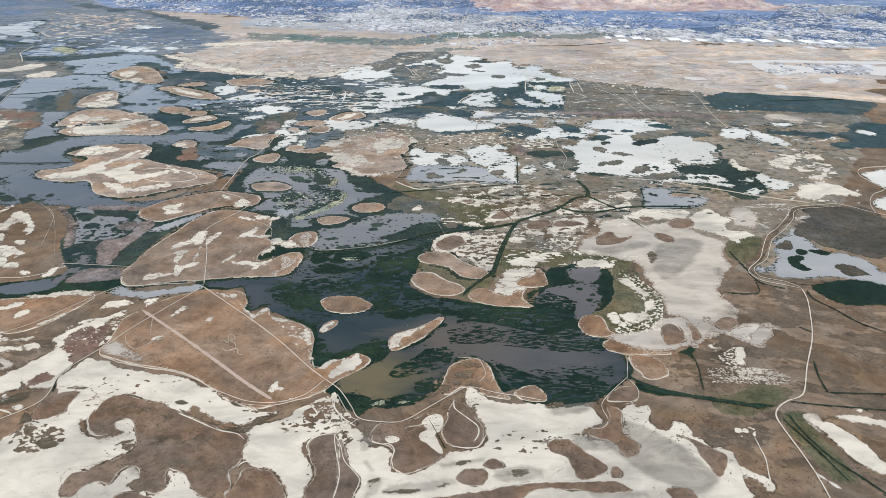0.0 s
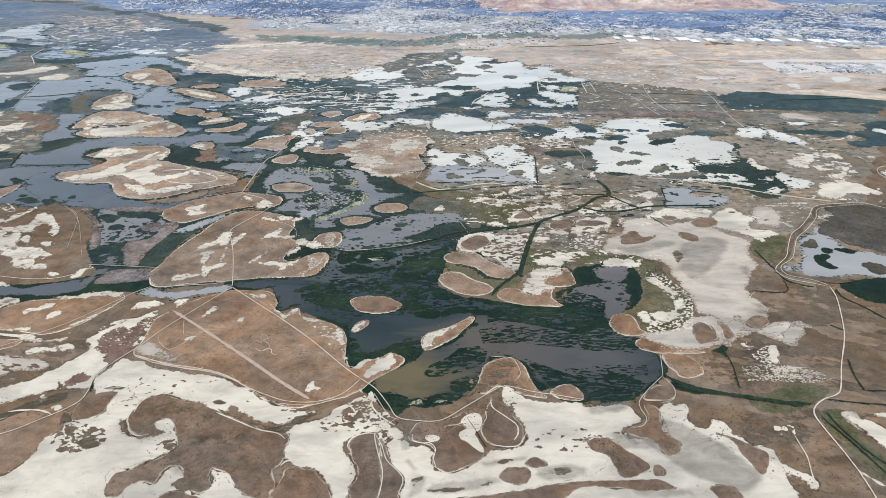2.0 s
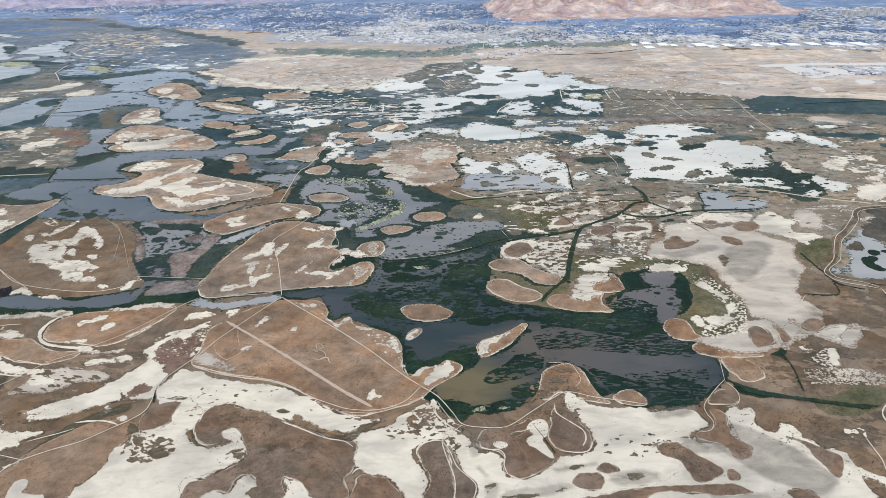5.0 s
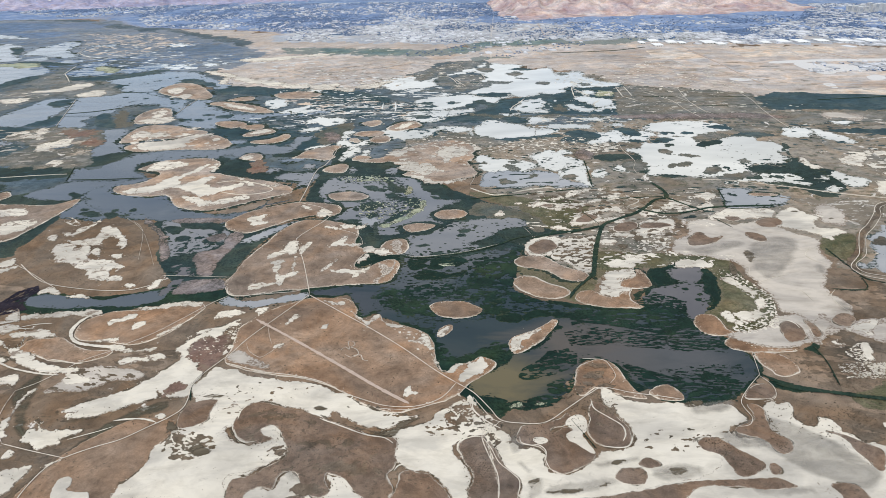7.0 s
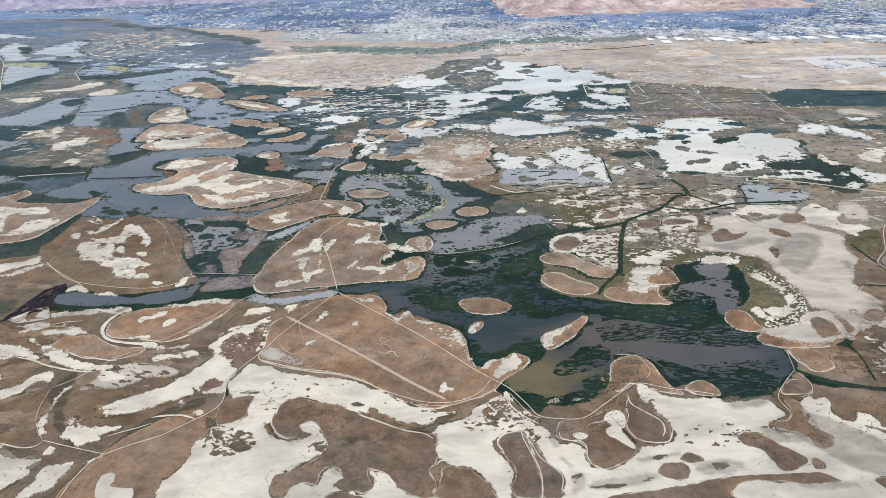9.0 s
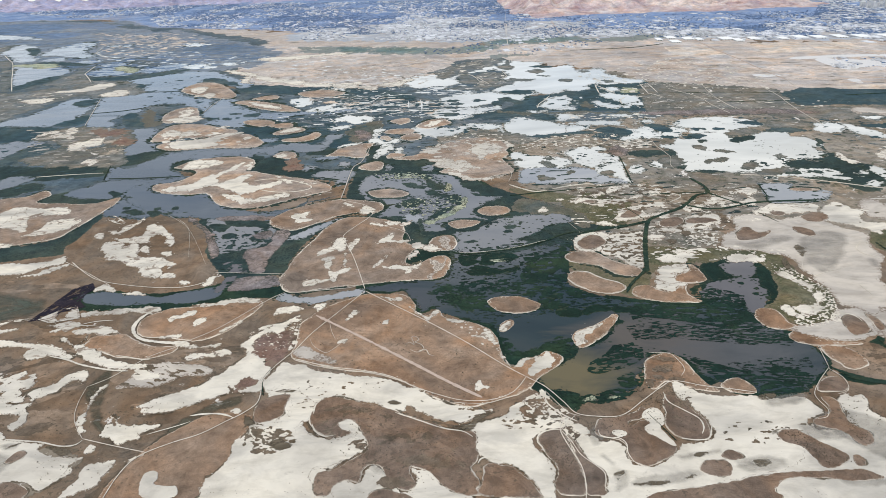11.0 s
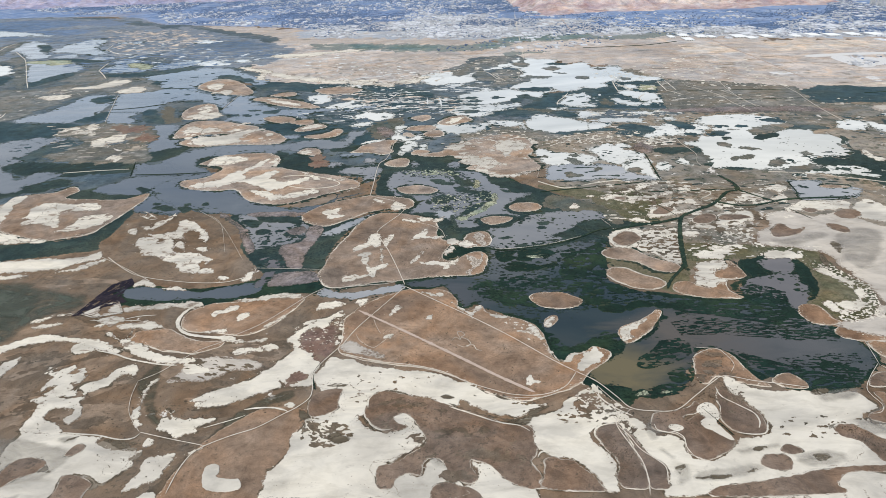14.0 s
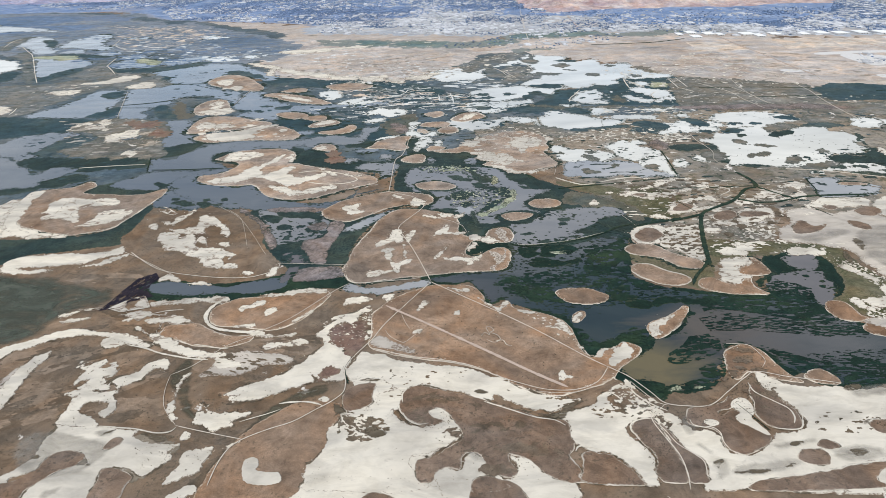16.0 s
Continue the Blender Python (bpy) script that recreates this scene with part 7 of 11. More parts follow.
island([(26.7,509.1), (30.1,518.2), (36.1,523.2), (44.4,522.7), (50.0,514.9), (56.2,510.4), (64.4,514.1), (70.9,520.0), (76.1,520.8), (72.9,509.4), (75.5,498.1), (80.1,492.9), (77.0,490.1), (68.0,491.6), (54.0,492.4), (40.7,496.1), (31.4,501.7)])
island([(70.4,533.1), (75.8,541.8), (85.9,546.9), (90.7,554.8), (92.0,563.1), (96.5,560.4), (98.2,548.4), (98.1,531.4), (90.1,526.4), (80.0,525.9), (73.2,528.5)])
salt_flat([(48.8,520.3), (54.6,534.1), (60.3,547.4), (65.1,556.5), (76.9,561.7), (87.9,563.4), (92.0,559.5), (87.4,546.8), (77.1,542.9), (71.0,535.3), (72.2,528.6), (76.9,524.0), (74.8,519.8), (69.9,520.1), (62.9,512.1), (54.3,512.6), (50.2,516.0)])
salt_flat([(68.7,570.8), (73.8,580.6), (84.4,579.8), (96.5,575.2), (92.2,569.3), (81.1,567.5)])
salt_flat([(73.1,628.3), (79.1,636.7), (87.3,634.6), (91.7,627.0), (85.4,620.2), (75.3,621.0)])
silted_pond([(82.5,500.7), (87.5,512.7), (99.9,525.8), (113.8,530.4), (122.3,533.2), (120.3,547.0), (120.6,558.9), (127.7,564.5), (139.7,568.6), (151.7,565.3), (152.7,556.8), (144.8,539.7), (136.6,531.2), (144.2,528.5), (138.4,515.9), (142.4,507.3), (134.4,492.7), (127.4,480.5), (118.8,473.5), (113.7,468.3), (111.5,474.9), (112.5,484.2), (102.7,489.6), (92.6,495.1), (85.7,495.5)])
marsh([(103.7,560.0), (115.6,567.7), (125.7,574.5), (130.1,566.8), (119.5,555.3), (118.5,541.4), (120.4,532.2), (108.9,530.7), (97.7,527.0), (89.3,518.9), (83.0,510.9), (77.8,506.0), (79.7,516.3), (89.1,523.2), (98.1,531.4), (101.2,544.8)])
marsh([(153.8,556.7), (161.1,562.3), (162.6,550.2), (156.3,527.8), (149.5,506.9), (146.3,487.1), (136.4,480.0), (127.4,480.5), (139.2,495.4), (142.0,512.5), (140.0,520.1), (137.3,529.0), (146.9,545.3)])
reed_maze([(76.8,506.1), (96.6,515.3), (109.3,509.3), (117.6,498.6), (113.8,481.3), (93.3,482.5), (76.4,488.2)], 0.62, 1.8, 3)
reed_bed([(122.0,522.3), (126.6,524.2), (125.1,519.9)])
reed_bed([(131.7,511.1), (135.8,512.9), (134.3,508.8)])
reed_bed([(115.0,524.9), (118.6,526.8), (117.6,522.5)])
reed_bed([(127.4,502.1), (131.9,503.8), (130.5,498.9)])
salt_flat([(129.3,564.4), (137.9,578.8), (149.7,581.9), (157.0,572.4), (166.5,569.3), (154.1,560.3), (146.6,565.7)])
ditch([(54.7,563.1), (44.6,546.1), (33.9,532.1), (26.6,520.6), (22.1,510.4)], 5)
ditch([(-128.9,608.8), (-113.0,601.0), (-90.7,604.8), (-62.3,612.4), (-32.6,627.2), (-13.6,642.0), (5.1,649.7)], 4)
track([(-121.5,606.9), (-113.1,603.7), (-90.7,606.2), (-62.2,613.8), (-29.4,629.9)], 1.2)
# salt on the islands by the river
salt_flat([(-498.2,651.4), (-498.7,661.9), (-490.0,662.8), (-480.2,657.6), (-470.6,645.1), (-467.2,659.7), (-453.7,636.7), (-449.9,618.4), (-460.3,613.7), (-470.5,617.1), (-481.8,624.7)])
wet_salt([(-460.3,613.7), (-470.6,645.1), (-464.8,650.6), (-452.5,636.7), (-452.0,626.8), (-442.2,617.9), (-450.5,605.1)])
salt_flat([(-454.2,609.3), (-446.8,615.5), (-432.7,615.9), (-419.8,615.0), (-412.2,605.2), (-410.1,587.1), (-406.4,572.2), (-416.9,574.1), (-427.0,578.3), (-439.2,595.3), (-448.0,599.7)])
salt_flat([(-464.8,682.8), (-472,705), (-469,713), (-457,704), (-443.2,689.3), (-431.3,672.4), (-422.3,653.5), (-422.9,644.7), (-429.8,657.0), (-440.8,673.1), (-451.9,680.3), (-455.9,671.1), (-454.2,661.8), (-464.1,659.5), (-470.9,667.6)])
salt_flat([(-495.4,674.0), (-478.7,671.2), (-463.5,671.7), (-454.2,661.8), (-467.5,653.7), (-482.9,660.8)])
salt_flat([(-511.7,694.4), (-498.6,693.4), (-496,701), (-493,711), (-488,709), (-490.5,689.5), (-495.4,680.3)])
salt_flat([(-488,713), (-487,730), (-484,732), (-484,718)])
salt_flat([(-452.2,643.8), (-449.2,646.5), (-438.3,628.6), (-439.4,624.5), (-444.4,629.0)])
salt_flat([(-425.2,627.7), (-422.8,633.2), (-416.2,629.9), (-414.4,621.5), (-421.0,623.3)])
salt_flat([(-405.3,572.1), (-401.2,579.1), (-392.5,573.7), (-392.7,567.8), (-399.8,568.2)])
salt_flat([(-411.1,602.5), (-407.6,604.9), (-403.6,599.4), (-405.5,591.9)])
salt_flat([(-383.8,559.0), (-379.3,561.1), (-375.5,560.8), (-376.0,552.8), (-380.3,553.1)])
salt_flat([(-519.3,682.0), (-519.0,690.0), (-511.9,684.7), (-507.9,671.8), (-514.7,675.4)])
salt_flat([(-533,737), (-528,742), (-516,729), (-503,716), (-518,727)])
salt_line([(-511.4,613.1), (-480.4,581.7), (-458.7,566.0), (-426.7,554.8), (-395.0,548.3), (-371.9,549.2), (-354.9,559.5)], 0.8)
salt_flat([(-262.9,615.2), (-260.0,623.3), (-252.7,629.9), (-249.5,644.1), (-242.2,652.6), (-236.9,635.9), (-236.7,621.7), (-245.2,620.9), (-252.8,615.9), (-260.0,609.6)])
salt_flat([(-234.6,632.9), (-231.6,642.9), (-226.6,648.4), (-223.7,645.3), (-228.0,628.1), (-229.1,614.3), (-231.5,611.7)])
salt_flat([(-258.0,600.2), (-250.6,605.0), (-241.5,601.7), (-246.2,596.8), (-246.1,582.7), (-240.9,570.1), (-233.9,575.8), (-226.2,577.7), (-227.6,570.5), (-234.4,563.7), (-234.8,552.1), (-240.0,552.4), (-244.7,570.4), (-250.0,583.0), (-251.5,595.8)])
salt_flat([(-233.5,588.2), (-235.9,608.0), (-233.5,613.2), (-231.9,594.5), (-230.7,581.7)])
salt_flat([(-263.8,544.8), (-264.9,553.9), (-259.1,555.9), (-246.1,556.2), (-240.5,554.7), (-247.2,549.4), (-256.5,544.4)])
salt_flat([(-204.2,632.2), (-202.2,643.7), (-195.7,649.2), (-191.1,661.1), (-188.2,662.4), (-190.7,647.4), (-186.9,639.7), (-195.3,635.9), (-202.2,634.9)])
salt_flat([(-185.2,639.5), (-175.4,641.8), (-172.2,638.6), (-180.7,636.3)])
salt_flat([(-204.4,576.3), (-200.3,586.0), (-196.1,596.0), (-190.6,606.3), (-191.9,598.4), (-197.5,585.9), (-202.0,578.6)])
salt_flat([(-196.8,580.8), (-188.3,577.7), (-180.4,579.7), (-172.0,576.7), (-160.7,583.4), (-157.9,589.6), (-158.6,577.0), (-165.9,568.9), (-170.7,563.2), (-176.9,572.1), (-187.7,572.8)])
salt_flat([(-167.4,623.9), (-164.8,635.2), (-156.9,630.3), (-148.0,626.8), (-139.4,616.4), (-147.2,612.8), (-159.9,616.4)])
salt_flat([(-171.2,597.0), (-166.6,607.3), (-164.5,616.7), (-162.2,609.7), (-168.2,594.2)])
wet_salt([(-139.3,639.2), (-136.2,647.9), (-131.3,643.1), (-129.6,628.4), (-128.0,614.2), (-133.0,613.2), (-137.4,621.8)])
wet_salt([(-149.0,587.7), (-143.0,588.6), (-137.2,581.9), (-135.2,597.2), (-133.7,588.0), (-136.8,571.9), (-141.7,563.8), (-146.5,555.8), (-148.6,549.0), (-150.3,558.4), (-145.7,570.1)])
salt_flat([(-216.5,691.9), (-207.8,687.9), (-198.0,683.9), (-204.0,682.7)])
salt_flat([(-201.2,695.8), (-189.8,694.9), (-184.2,689.5), (-191.9,685.1)])
salt_flat([(-182.6,686.0), (-174.1,695.4), (-169.9,698.5), (-173.2,685.3), (-178.7,677.6)])
track([(-212.7,696.7), (-200.9,682.5), (-187.5,673.4), (-180.7,666.6), (-173.8,656.7), (-169.5,635.5)], 0.9)
salt_line([(-284.9,548.3), (-279.7,534.7), (-268.6,530.8), (-243.9,533.7), (-224.0,535.7), (-214.4,539.6)], 1.0)
marsh([(-171.2,597.0), (-158.1,606.7), (-138.5,608.1), (-129.8,600.8), (-133.8,591.9), (-145.9,590.1), (-155.8,590.8), (-163.3,588.7)])
grassland([(-176.1,574.5), (-170.0,584.1), (-159.5,588.4), (-158.5,583.3), (-169.3,576.5)])
reed_maze([(-333.6,628.4), (-324.2,657.0), (-309.9,671.4), (-308.0,619.7), (-306.4,574.3), (-324.5,571.8), (-336.8,584.9)], 0.33, 2.4, 1.5)
reed_maze([(-347.4,553.3), (-332.6,564.0), (-293.1,565.1), (-281.5,541.4), (-306.6,539.6), (-330.9,535.6)], 0.4, 2.6, 2.5)
# pond with scattered reeds
algae_maze([(-215,866), (-194,884), (-170,871), (-150,860), (-168,847), (-198,845)], 0.28, 2.6, 2)
# far marsh with haze painted into its colours
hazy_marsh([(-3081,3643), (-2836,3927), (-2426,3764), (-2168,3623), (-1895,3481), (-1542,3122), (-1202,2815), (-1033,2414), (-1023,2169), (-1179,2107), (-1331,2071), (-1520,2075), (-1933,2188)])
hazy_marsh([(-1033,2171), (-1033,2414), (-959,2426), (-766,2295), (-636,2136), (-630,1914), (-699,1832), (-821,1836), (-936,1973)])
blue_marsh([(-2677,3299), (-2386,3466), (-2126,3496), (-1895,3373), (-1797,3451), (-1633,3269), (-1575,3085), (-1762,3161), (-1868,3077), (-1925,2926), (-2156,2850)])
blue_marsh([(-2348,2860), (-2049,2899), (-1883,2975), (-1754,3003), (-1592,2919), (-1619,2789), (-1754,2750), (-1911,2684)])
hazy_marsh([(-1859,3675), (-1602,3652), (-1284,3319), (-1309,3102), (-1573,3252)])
dry_plain([(-1198,2775), (-1209,2897), (-1082,2862), (-890,2751), (-741,2583), (-818,2486), (-983,2559), (-1110,2625)])
tan_maze([(-1577,2935), (-1178,2751), (-958,2367), (-1033,2171), (-1196,2181)], 0.22, 10, 4)
# islets west of the wide lagoon
flat_land([(-161,1666), (-113,1742), (-69,1787), (5,1810), (-6,1748), (-49,1730), (-78,1676), (-113,1642)])
brine_maze([(-175,1521), (-99,1509), (-17,1419), (-123,1377), (-195,1422)], 0.3, 8, 4)
# streaks over the plain
salt_maze([(313,1798), (573,1746), (580,1464), (508,1322), (380,1370), (301,1511)], 0.06, 6, 3)
scrub_maze([(346,1948), (643,1940), (723,1670), (879,1519), (771,1338), (572,1340), (502,1549), (318,1582)], 0.05, 12, 5)
salt_maze([(590,1611), (900,1554), (755,1312), (597,1348), (569,1466)], 0.05, 5, 7)
scrub_maze([(-868,2670), (-59,2362), (41,2138), (-237,2149), (-628,2349)], 0.06, 12, 5)
salt_maze([(-642,2240), (-350,2227), (-98,2118), (-226,1958), (-461,2029)], 0.07, 6, 6)
salt_maze([(-625,1837), (-451,1638), (-304,1542), (-205,1597), (-210,1474), (-374,1500), (-558,1583)], 0.10, 6, 4)
track([(594,1442), (581,1356), (660,1338), (765,1328)], 1.2)
track([(406,1414), (389,1312), (383,1221), (391,1174)], 1.4)
track([(167,3291), (107,2593), (65,2069), (42,1785)], 2.6)
track([(300,2782), (265,2342)], 5)
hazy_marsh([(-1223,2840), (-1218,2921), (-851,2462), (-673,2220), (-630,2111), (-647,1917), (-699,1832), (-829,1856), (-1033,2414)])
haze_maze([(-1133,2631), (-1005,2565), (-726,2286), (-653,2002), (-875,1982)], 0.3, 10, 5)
salt_flat([(-670,2005), (-610,2026), (-530,2043), (-467,2064), (-401,2074), (-461,2029), (-538,2000), (-594,1958)])
# ponds behind the square dike
pale_pond([(-39,947), (-26,961), (-11,944), (20,927), (42,911), (45,892), (34,880), (28,867), (-9,876), (-14,869), (-31,886), (-37,919)])
grey_pond([(-36,819), (-31,866), (-17,877), (14,874), (28,865), (40,871), (65,864), (72,839), (80,824), (101,817), (100,804), (63,805), (28,813), (6,808), (-15,814)])
pale_pond([(42,939), (54,952), (68,975), (83,964), (96,972), (101,953), (87,943), (108,923), (115,912), (107,891), (85,885), (71,873), (57,882), (44,897), (50,910)])
pale_pond([(70,868), (89,887), (109,890), (104,840), (100,806), (91,823), (79,838), (69,839)])
ditch([(114,917), (109,865), (102,802)], 2.4)
flat_land([(-3,896), (6,909), (16,894), (18,881), (7,885)])
flat_land([(-31,921), (-22,926), (-21,914), (-30,912)])
flat_land([(10,919), (21,924), (21,913)])
flat_land([(27,853), (37,864), (41,854), (31,843)])
flat_land([(-15,830), (-5,844), (7,831), (0,820), (-11,821)])
flat_land([(74,848), (86,852), (91,842), (79,833)])
reed_maze([(47,977), (128,944), (111,864), (65,859), (34,882)], 0.07, 5, 2)
salt_line([(0,787), (15,794), (30,799), (44,802), (54,799)], 1.8)
salt_line([(-51,809), (-35,790), (-22,780), (-7,783)], 1.4)
salt_flat([(64,777), (73,787), (88,792), (113,792), (113,785), (93,783), (78,778), (66,767), (54,758), (37,755), (52,766)])
salt_flat([(22,781), (35,790), (42,787), (33,778)])
salt_flat([(81,742), (95,758), (111,769), (127,778), (129,767), (122,756), (107,753), (91,741)])
salt_flat([(14,738), (22,748), (39,749), (58,744), (84,741), (69,733), (55,729), (48,724), (33,730)])
scrub_patch([(29,738), (35,744), (43,739), (38,732)])
salt_line([(107,749), (132,759), (145,746), (127,728)], 1.0)
grassland([(39,769), (83,736), (64.3,692.1), (45.8,676.8), (27.2,695.0), (15,719)])
# salt and rises close by
salt_flat([(-481.0,497.6), (-467.1,491.1), (-465.6,496.7), (-469.9,507.6), (-468.3,512.4), (-459.8,515.0), (-457.8,515.9), (-460.6,512.0), (-462.3,506.2), (-461.4,500.3), (-455.3,498.0), (-446.3,497.5), (-451.1,495.0), (-461.0,495.5), (-465.1,490.1)])
salt_flat([(-447.0,501.4), (-441.6,504.0), (-436.7,508.7), (-433.1,504.5), (-418.6,506.7), (-410.0,507.2), (-411.6,502.3), (-430.5,501.5), (-441.4,499.2)])
salt_flat([(-407.0,506.0), (-402.9,509.7), (-393.8,511.2), (-382.8,508.6), (-380.4,506.5), (-385.1,502.8), (-386.2,500.0), (-392.1,502.2), (-403.0,504.8)])
salt_line([(-386.0,504.8), (-390.3,498.3), (-392.6,490.8), (-393.0,481.6), (-390.5,472.5), (-384.4,463.4), (-375.9,457.1), (-362.9,453.1), (-349.8,450.7), (-341.0,448.6)], 3.4)
salt_flat([(-349.8,450.7), (-345.3,453.8), (-337.5,450.9), (-337.7,446.0), (-343.6,446.3)])
salt_flat([(-460.6,474.4), (-458.1,480.5), (-460.4,486.1), (-452.8,489.4), (-444.9,488.1), (-440.4,484.1), (-445.6,480.8), (-445.9,477.2), (-453.1,477.6), (-455.8,474.2)])
salt_line([(-440.4,484.1), (-428.8,489.0), (-415.1,490.2)], 1.2)
salt_line([(-468.5,483.8), (-449.6,483.7), (-424.8,481.5)], 0.8)
salt_flat([(-440.5,474.2), (-433.9,476.6), (-428.2,478.9), (-421.0,481.3), (-416.1,481.0), (-404.3,473.2), (-399.7,468.6), (-405.8,469.8), (-410.5,467.4), (-416.2,466.8), (-420.9,472.3), (-423.8,470.7), (-423.7,463.8), (-422.7,457.0), (-422.2,453.6), (-425.5,458.8), (-428.0,468.3)])
island([(-419.5,451.0), (-420.9,458.5), (-418.6,465.2), (-407.7,466.4), (-396.9,467.6), (-386.4,460.1), (-373.2,451.1), (-362.2,446.5), (-346.4,445.7), (-345.8,439.2), (-350.7,435.5), (-356.0,432.7), (-365.5,430.1), (-377.3,432.2), (-387.8,434.3), (-398.3,439.5), (-407.7,444.7)])
salt_line([(-388.2,435.1), (-377.3,432.2), (-364.4,427.8), (-359.1,428.3)], 1.0)
salt_flat([(-445.7,462.4), (-443.4,464.8), (-436.7,459.4), (-430.5,454.0), (-421.8,450.3), (-413.1,446.6), (-405.5,440.6), (-395.4,433.9), (-383.8,427.9), (-370.9,423.6), (-361.5,421.6), (-363.7,417.3), (-373.7,416.3), (-382.7,417.5), (-393.7,422.4), (-402.3,426.6), (-408.0,429.1), (-416.8,437.3), (-422.2,443.1), (-432.8,454.2)])
salt_flat([(-463.1,445.1), (-451.4,455.1), (-444.3,452.3), (-434.9,446.1), (-426.6,439.3), (-421.2,437.5), (-427.0,436.2), (-435.6,437.4), (-441.4,438.5), (-455.4,433.0)])
salt_line([(-440.5,436.9), (-424.3,431.4), (-412.0,424.8), (-398.6,419.7), (-383.7,415.3), (-370.1,413.3)], 1.8)
island([(-385.9,470.5), (-389.6,481.4), (-389.6,491.6), (-383.8,499.8), (-370.7,508.9), (-346.8,510.5), (-329.3,516.6), (-316.2,522.0), (-302.0,521.2), (-294.5,512.5), (-296.0,504.6), (-299.7,493.2), (-305.6,482.3), (-312.4,468.3), (-322.5,458.5), (-333.3,454.0), (-341.5,455.3), (-357.1,460.3), (-371.4,461.9), (-379.2,464.0)])
salt_flat([(-367.9,487.6), (-366.9,494.1), (-359.1,498.4), (-354.2,502.0), (-350.3,501.8), (-349.9,496.0), (-354.8,491.5), (-361.6,487.2), (-364.7,485.5)])
salt_flat([(-343.6,475.3), (-344.3,481.7), (-340.6,487.9), (-336.8,490.5), (-335.8,484.0), (-338.0,477.7), (-340.8,475.2)])
salt_flat([(-318.5,466.0), (-315.7,471.1), (-310.9,477.1), (-304.8,484.1), (-304.7,479.5), (-311.0,470.9), (-315.2,465.9)])
salt_flat([(-364.0,460.7), (-357.8,462.1), (-349.3,463.3), (-348.6,465.0), (-347.8,459.8), (-356.7,459.4)])
salt_flat([(-349.7,511.7), (-338.7,515.1), (-325.7,520.5), (-314.0,522.9), (-301.0,521.1), (-296.9,515.7), (-309.1,515.4), (-323.2,513.2), (-336.8,509.9), (-343.9,509.4)])
salt_flat([(-337.4,445.2), (-332.5,447.4), (-326.1,444.6), (-315.8,446.5), (-312.2,448.8), (-313.0,444.8), (-323.2,442.9), (-334.4,443.4)])
salt_flat([(-332.0,426.9), (-331.8,431.5), (-326.4,434.3), (-316.0,435.4), (-310.3,437.5), (-303.9,437.9), (-300.1,433.0), (-307.7,430.3), (-318.0,429.3), (-325.5,426.6)])
wet_salt([(-370.3,393.2), (-364.8,406.6), (-361.2,420.9), (-353.2,422.0), (-341.3,423.6), (-313.3,417.1), (-306.8,411.0), (-310.9,405.5), (-323.5,406.1), (-331.8,401.6), (-339.0,395.1), (-347.7,392.2), (-358.6,394.0)])
scrub_maze([(-370.3,393.2), (-364.8,406.6), (-361.2,420.9), (-341.3,423.6), (-309.1,416.9), (-310.9,405.5), (-331.8,401.6), (-347.7,392.2)], 0.22, 5, 3, -20)
salt_flat([(-362.2,403.0), (-363.4,412.2), (-363.5,419.5), (-359.7,422.3), (-356.4,417.0), (-351.5,411.7), (-344.4,407.1), (-346.3,402.3), (-356.4,402.0)])
salt_flat([(-429.2,391.2), (-418.1,399.4), (-414.7,407.5), (-410.0,413.7), (-405.2,416.4), (-400.5,414.0), (-396.9,408.1), (-397.5,402.6), (-402.9,404.9), (-407.2,401.6), (-409.4,395.0), (-412.4,389.8), (-423.0,381.2)])
salt_flat([(-379.9,355.3), (-381.0,361.1), (-378.7,365.2), (-380.2,371.3), (-382.0,379.4), (-382.2,387.1), (-381.8,393.7), (-378.2,396.9), (-376.5,397.5), (-378.6,392.2), (-379.2,383.8), (-378.2,371.2), (-377.0,362.1), (-374.9,355.1), (-377.4,352.9)])
salt_flat([(-375.8,349.4), (-373.7,351.6), (-370.1,345.9), (-372.5,344.9)])
salt_flat([(-357.0,340.4), (-356.8,344.2), (-358.4,349.8), (-355.0,352.5), (-352.5,351.3), (-354.1,356.5), (-358.2,360.1), (-357.6,362.5), (-353.2,359.9), (-352.3,355.3), (-347.4,352.2), (-342.2,349.2), (-339.9,351.9), (-333.4,349.9), (-327.2,348.6), (-323.3,349.5), (-325.1,346.2), (-330.1,343.1), (-333.2,340.5), (-330.4,337.7), (-335.8,336.4), (-338.1,333.8), (-340.6,331.8), (-345.4,334.1), (-350.2,338.5)])
salt_flat([(-346.3,370.4), (-341.1,373.9), (-334.1,379.8), (-327.6,382.8), (-316.6,389.4), (-307.1,395.7), (-303.6,402.4), (-299.2,407.1), (-297.1,412.7), (-290.9,418.9), (-287.6,427.8), (-288.2,436.3), (-295.6,445.5), (-291.9,450.2), (-288.1,456.7), (-284.3,463.4), (-282.2,466.7), (-278.6,470.0), (-274.9,473.4), (-269.2,477.6), (-261.9,485.5), (-257.1,488.9), (-258.6,481.6), (-263.7,474.6), (-265.5,464.1), (-268.9,460.0), (-276.5,462.9), (-282.2,456.4), (-284.7,449.9), (-283.7,438.5), (-276.1,428.0), (-271.2,420.2), (-265.3,414.8), (-265.2,403.4), (-265.9,395.1), (-265.6,385.2), (-272.9,383.5), (-283.8,386.6), (-288.0,389.5), (-286.4,382.8), (-292.7,378.7), (-302.6,374.1), (-308.6,370.0), (-314.8,366.6), (-319.3,363.8), (-327.0,364.1), (-336.1,363.3), (-337.1,361.6), (-339.9,366.5), (-336.5,368.2)])
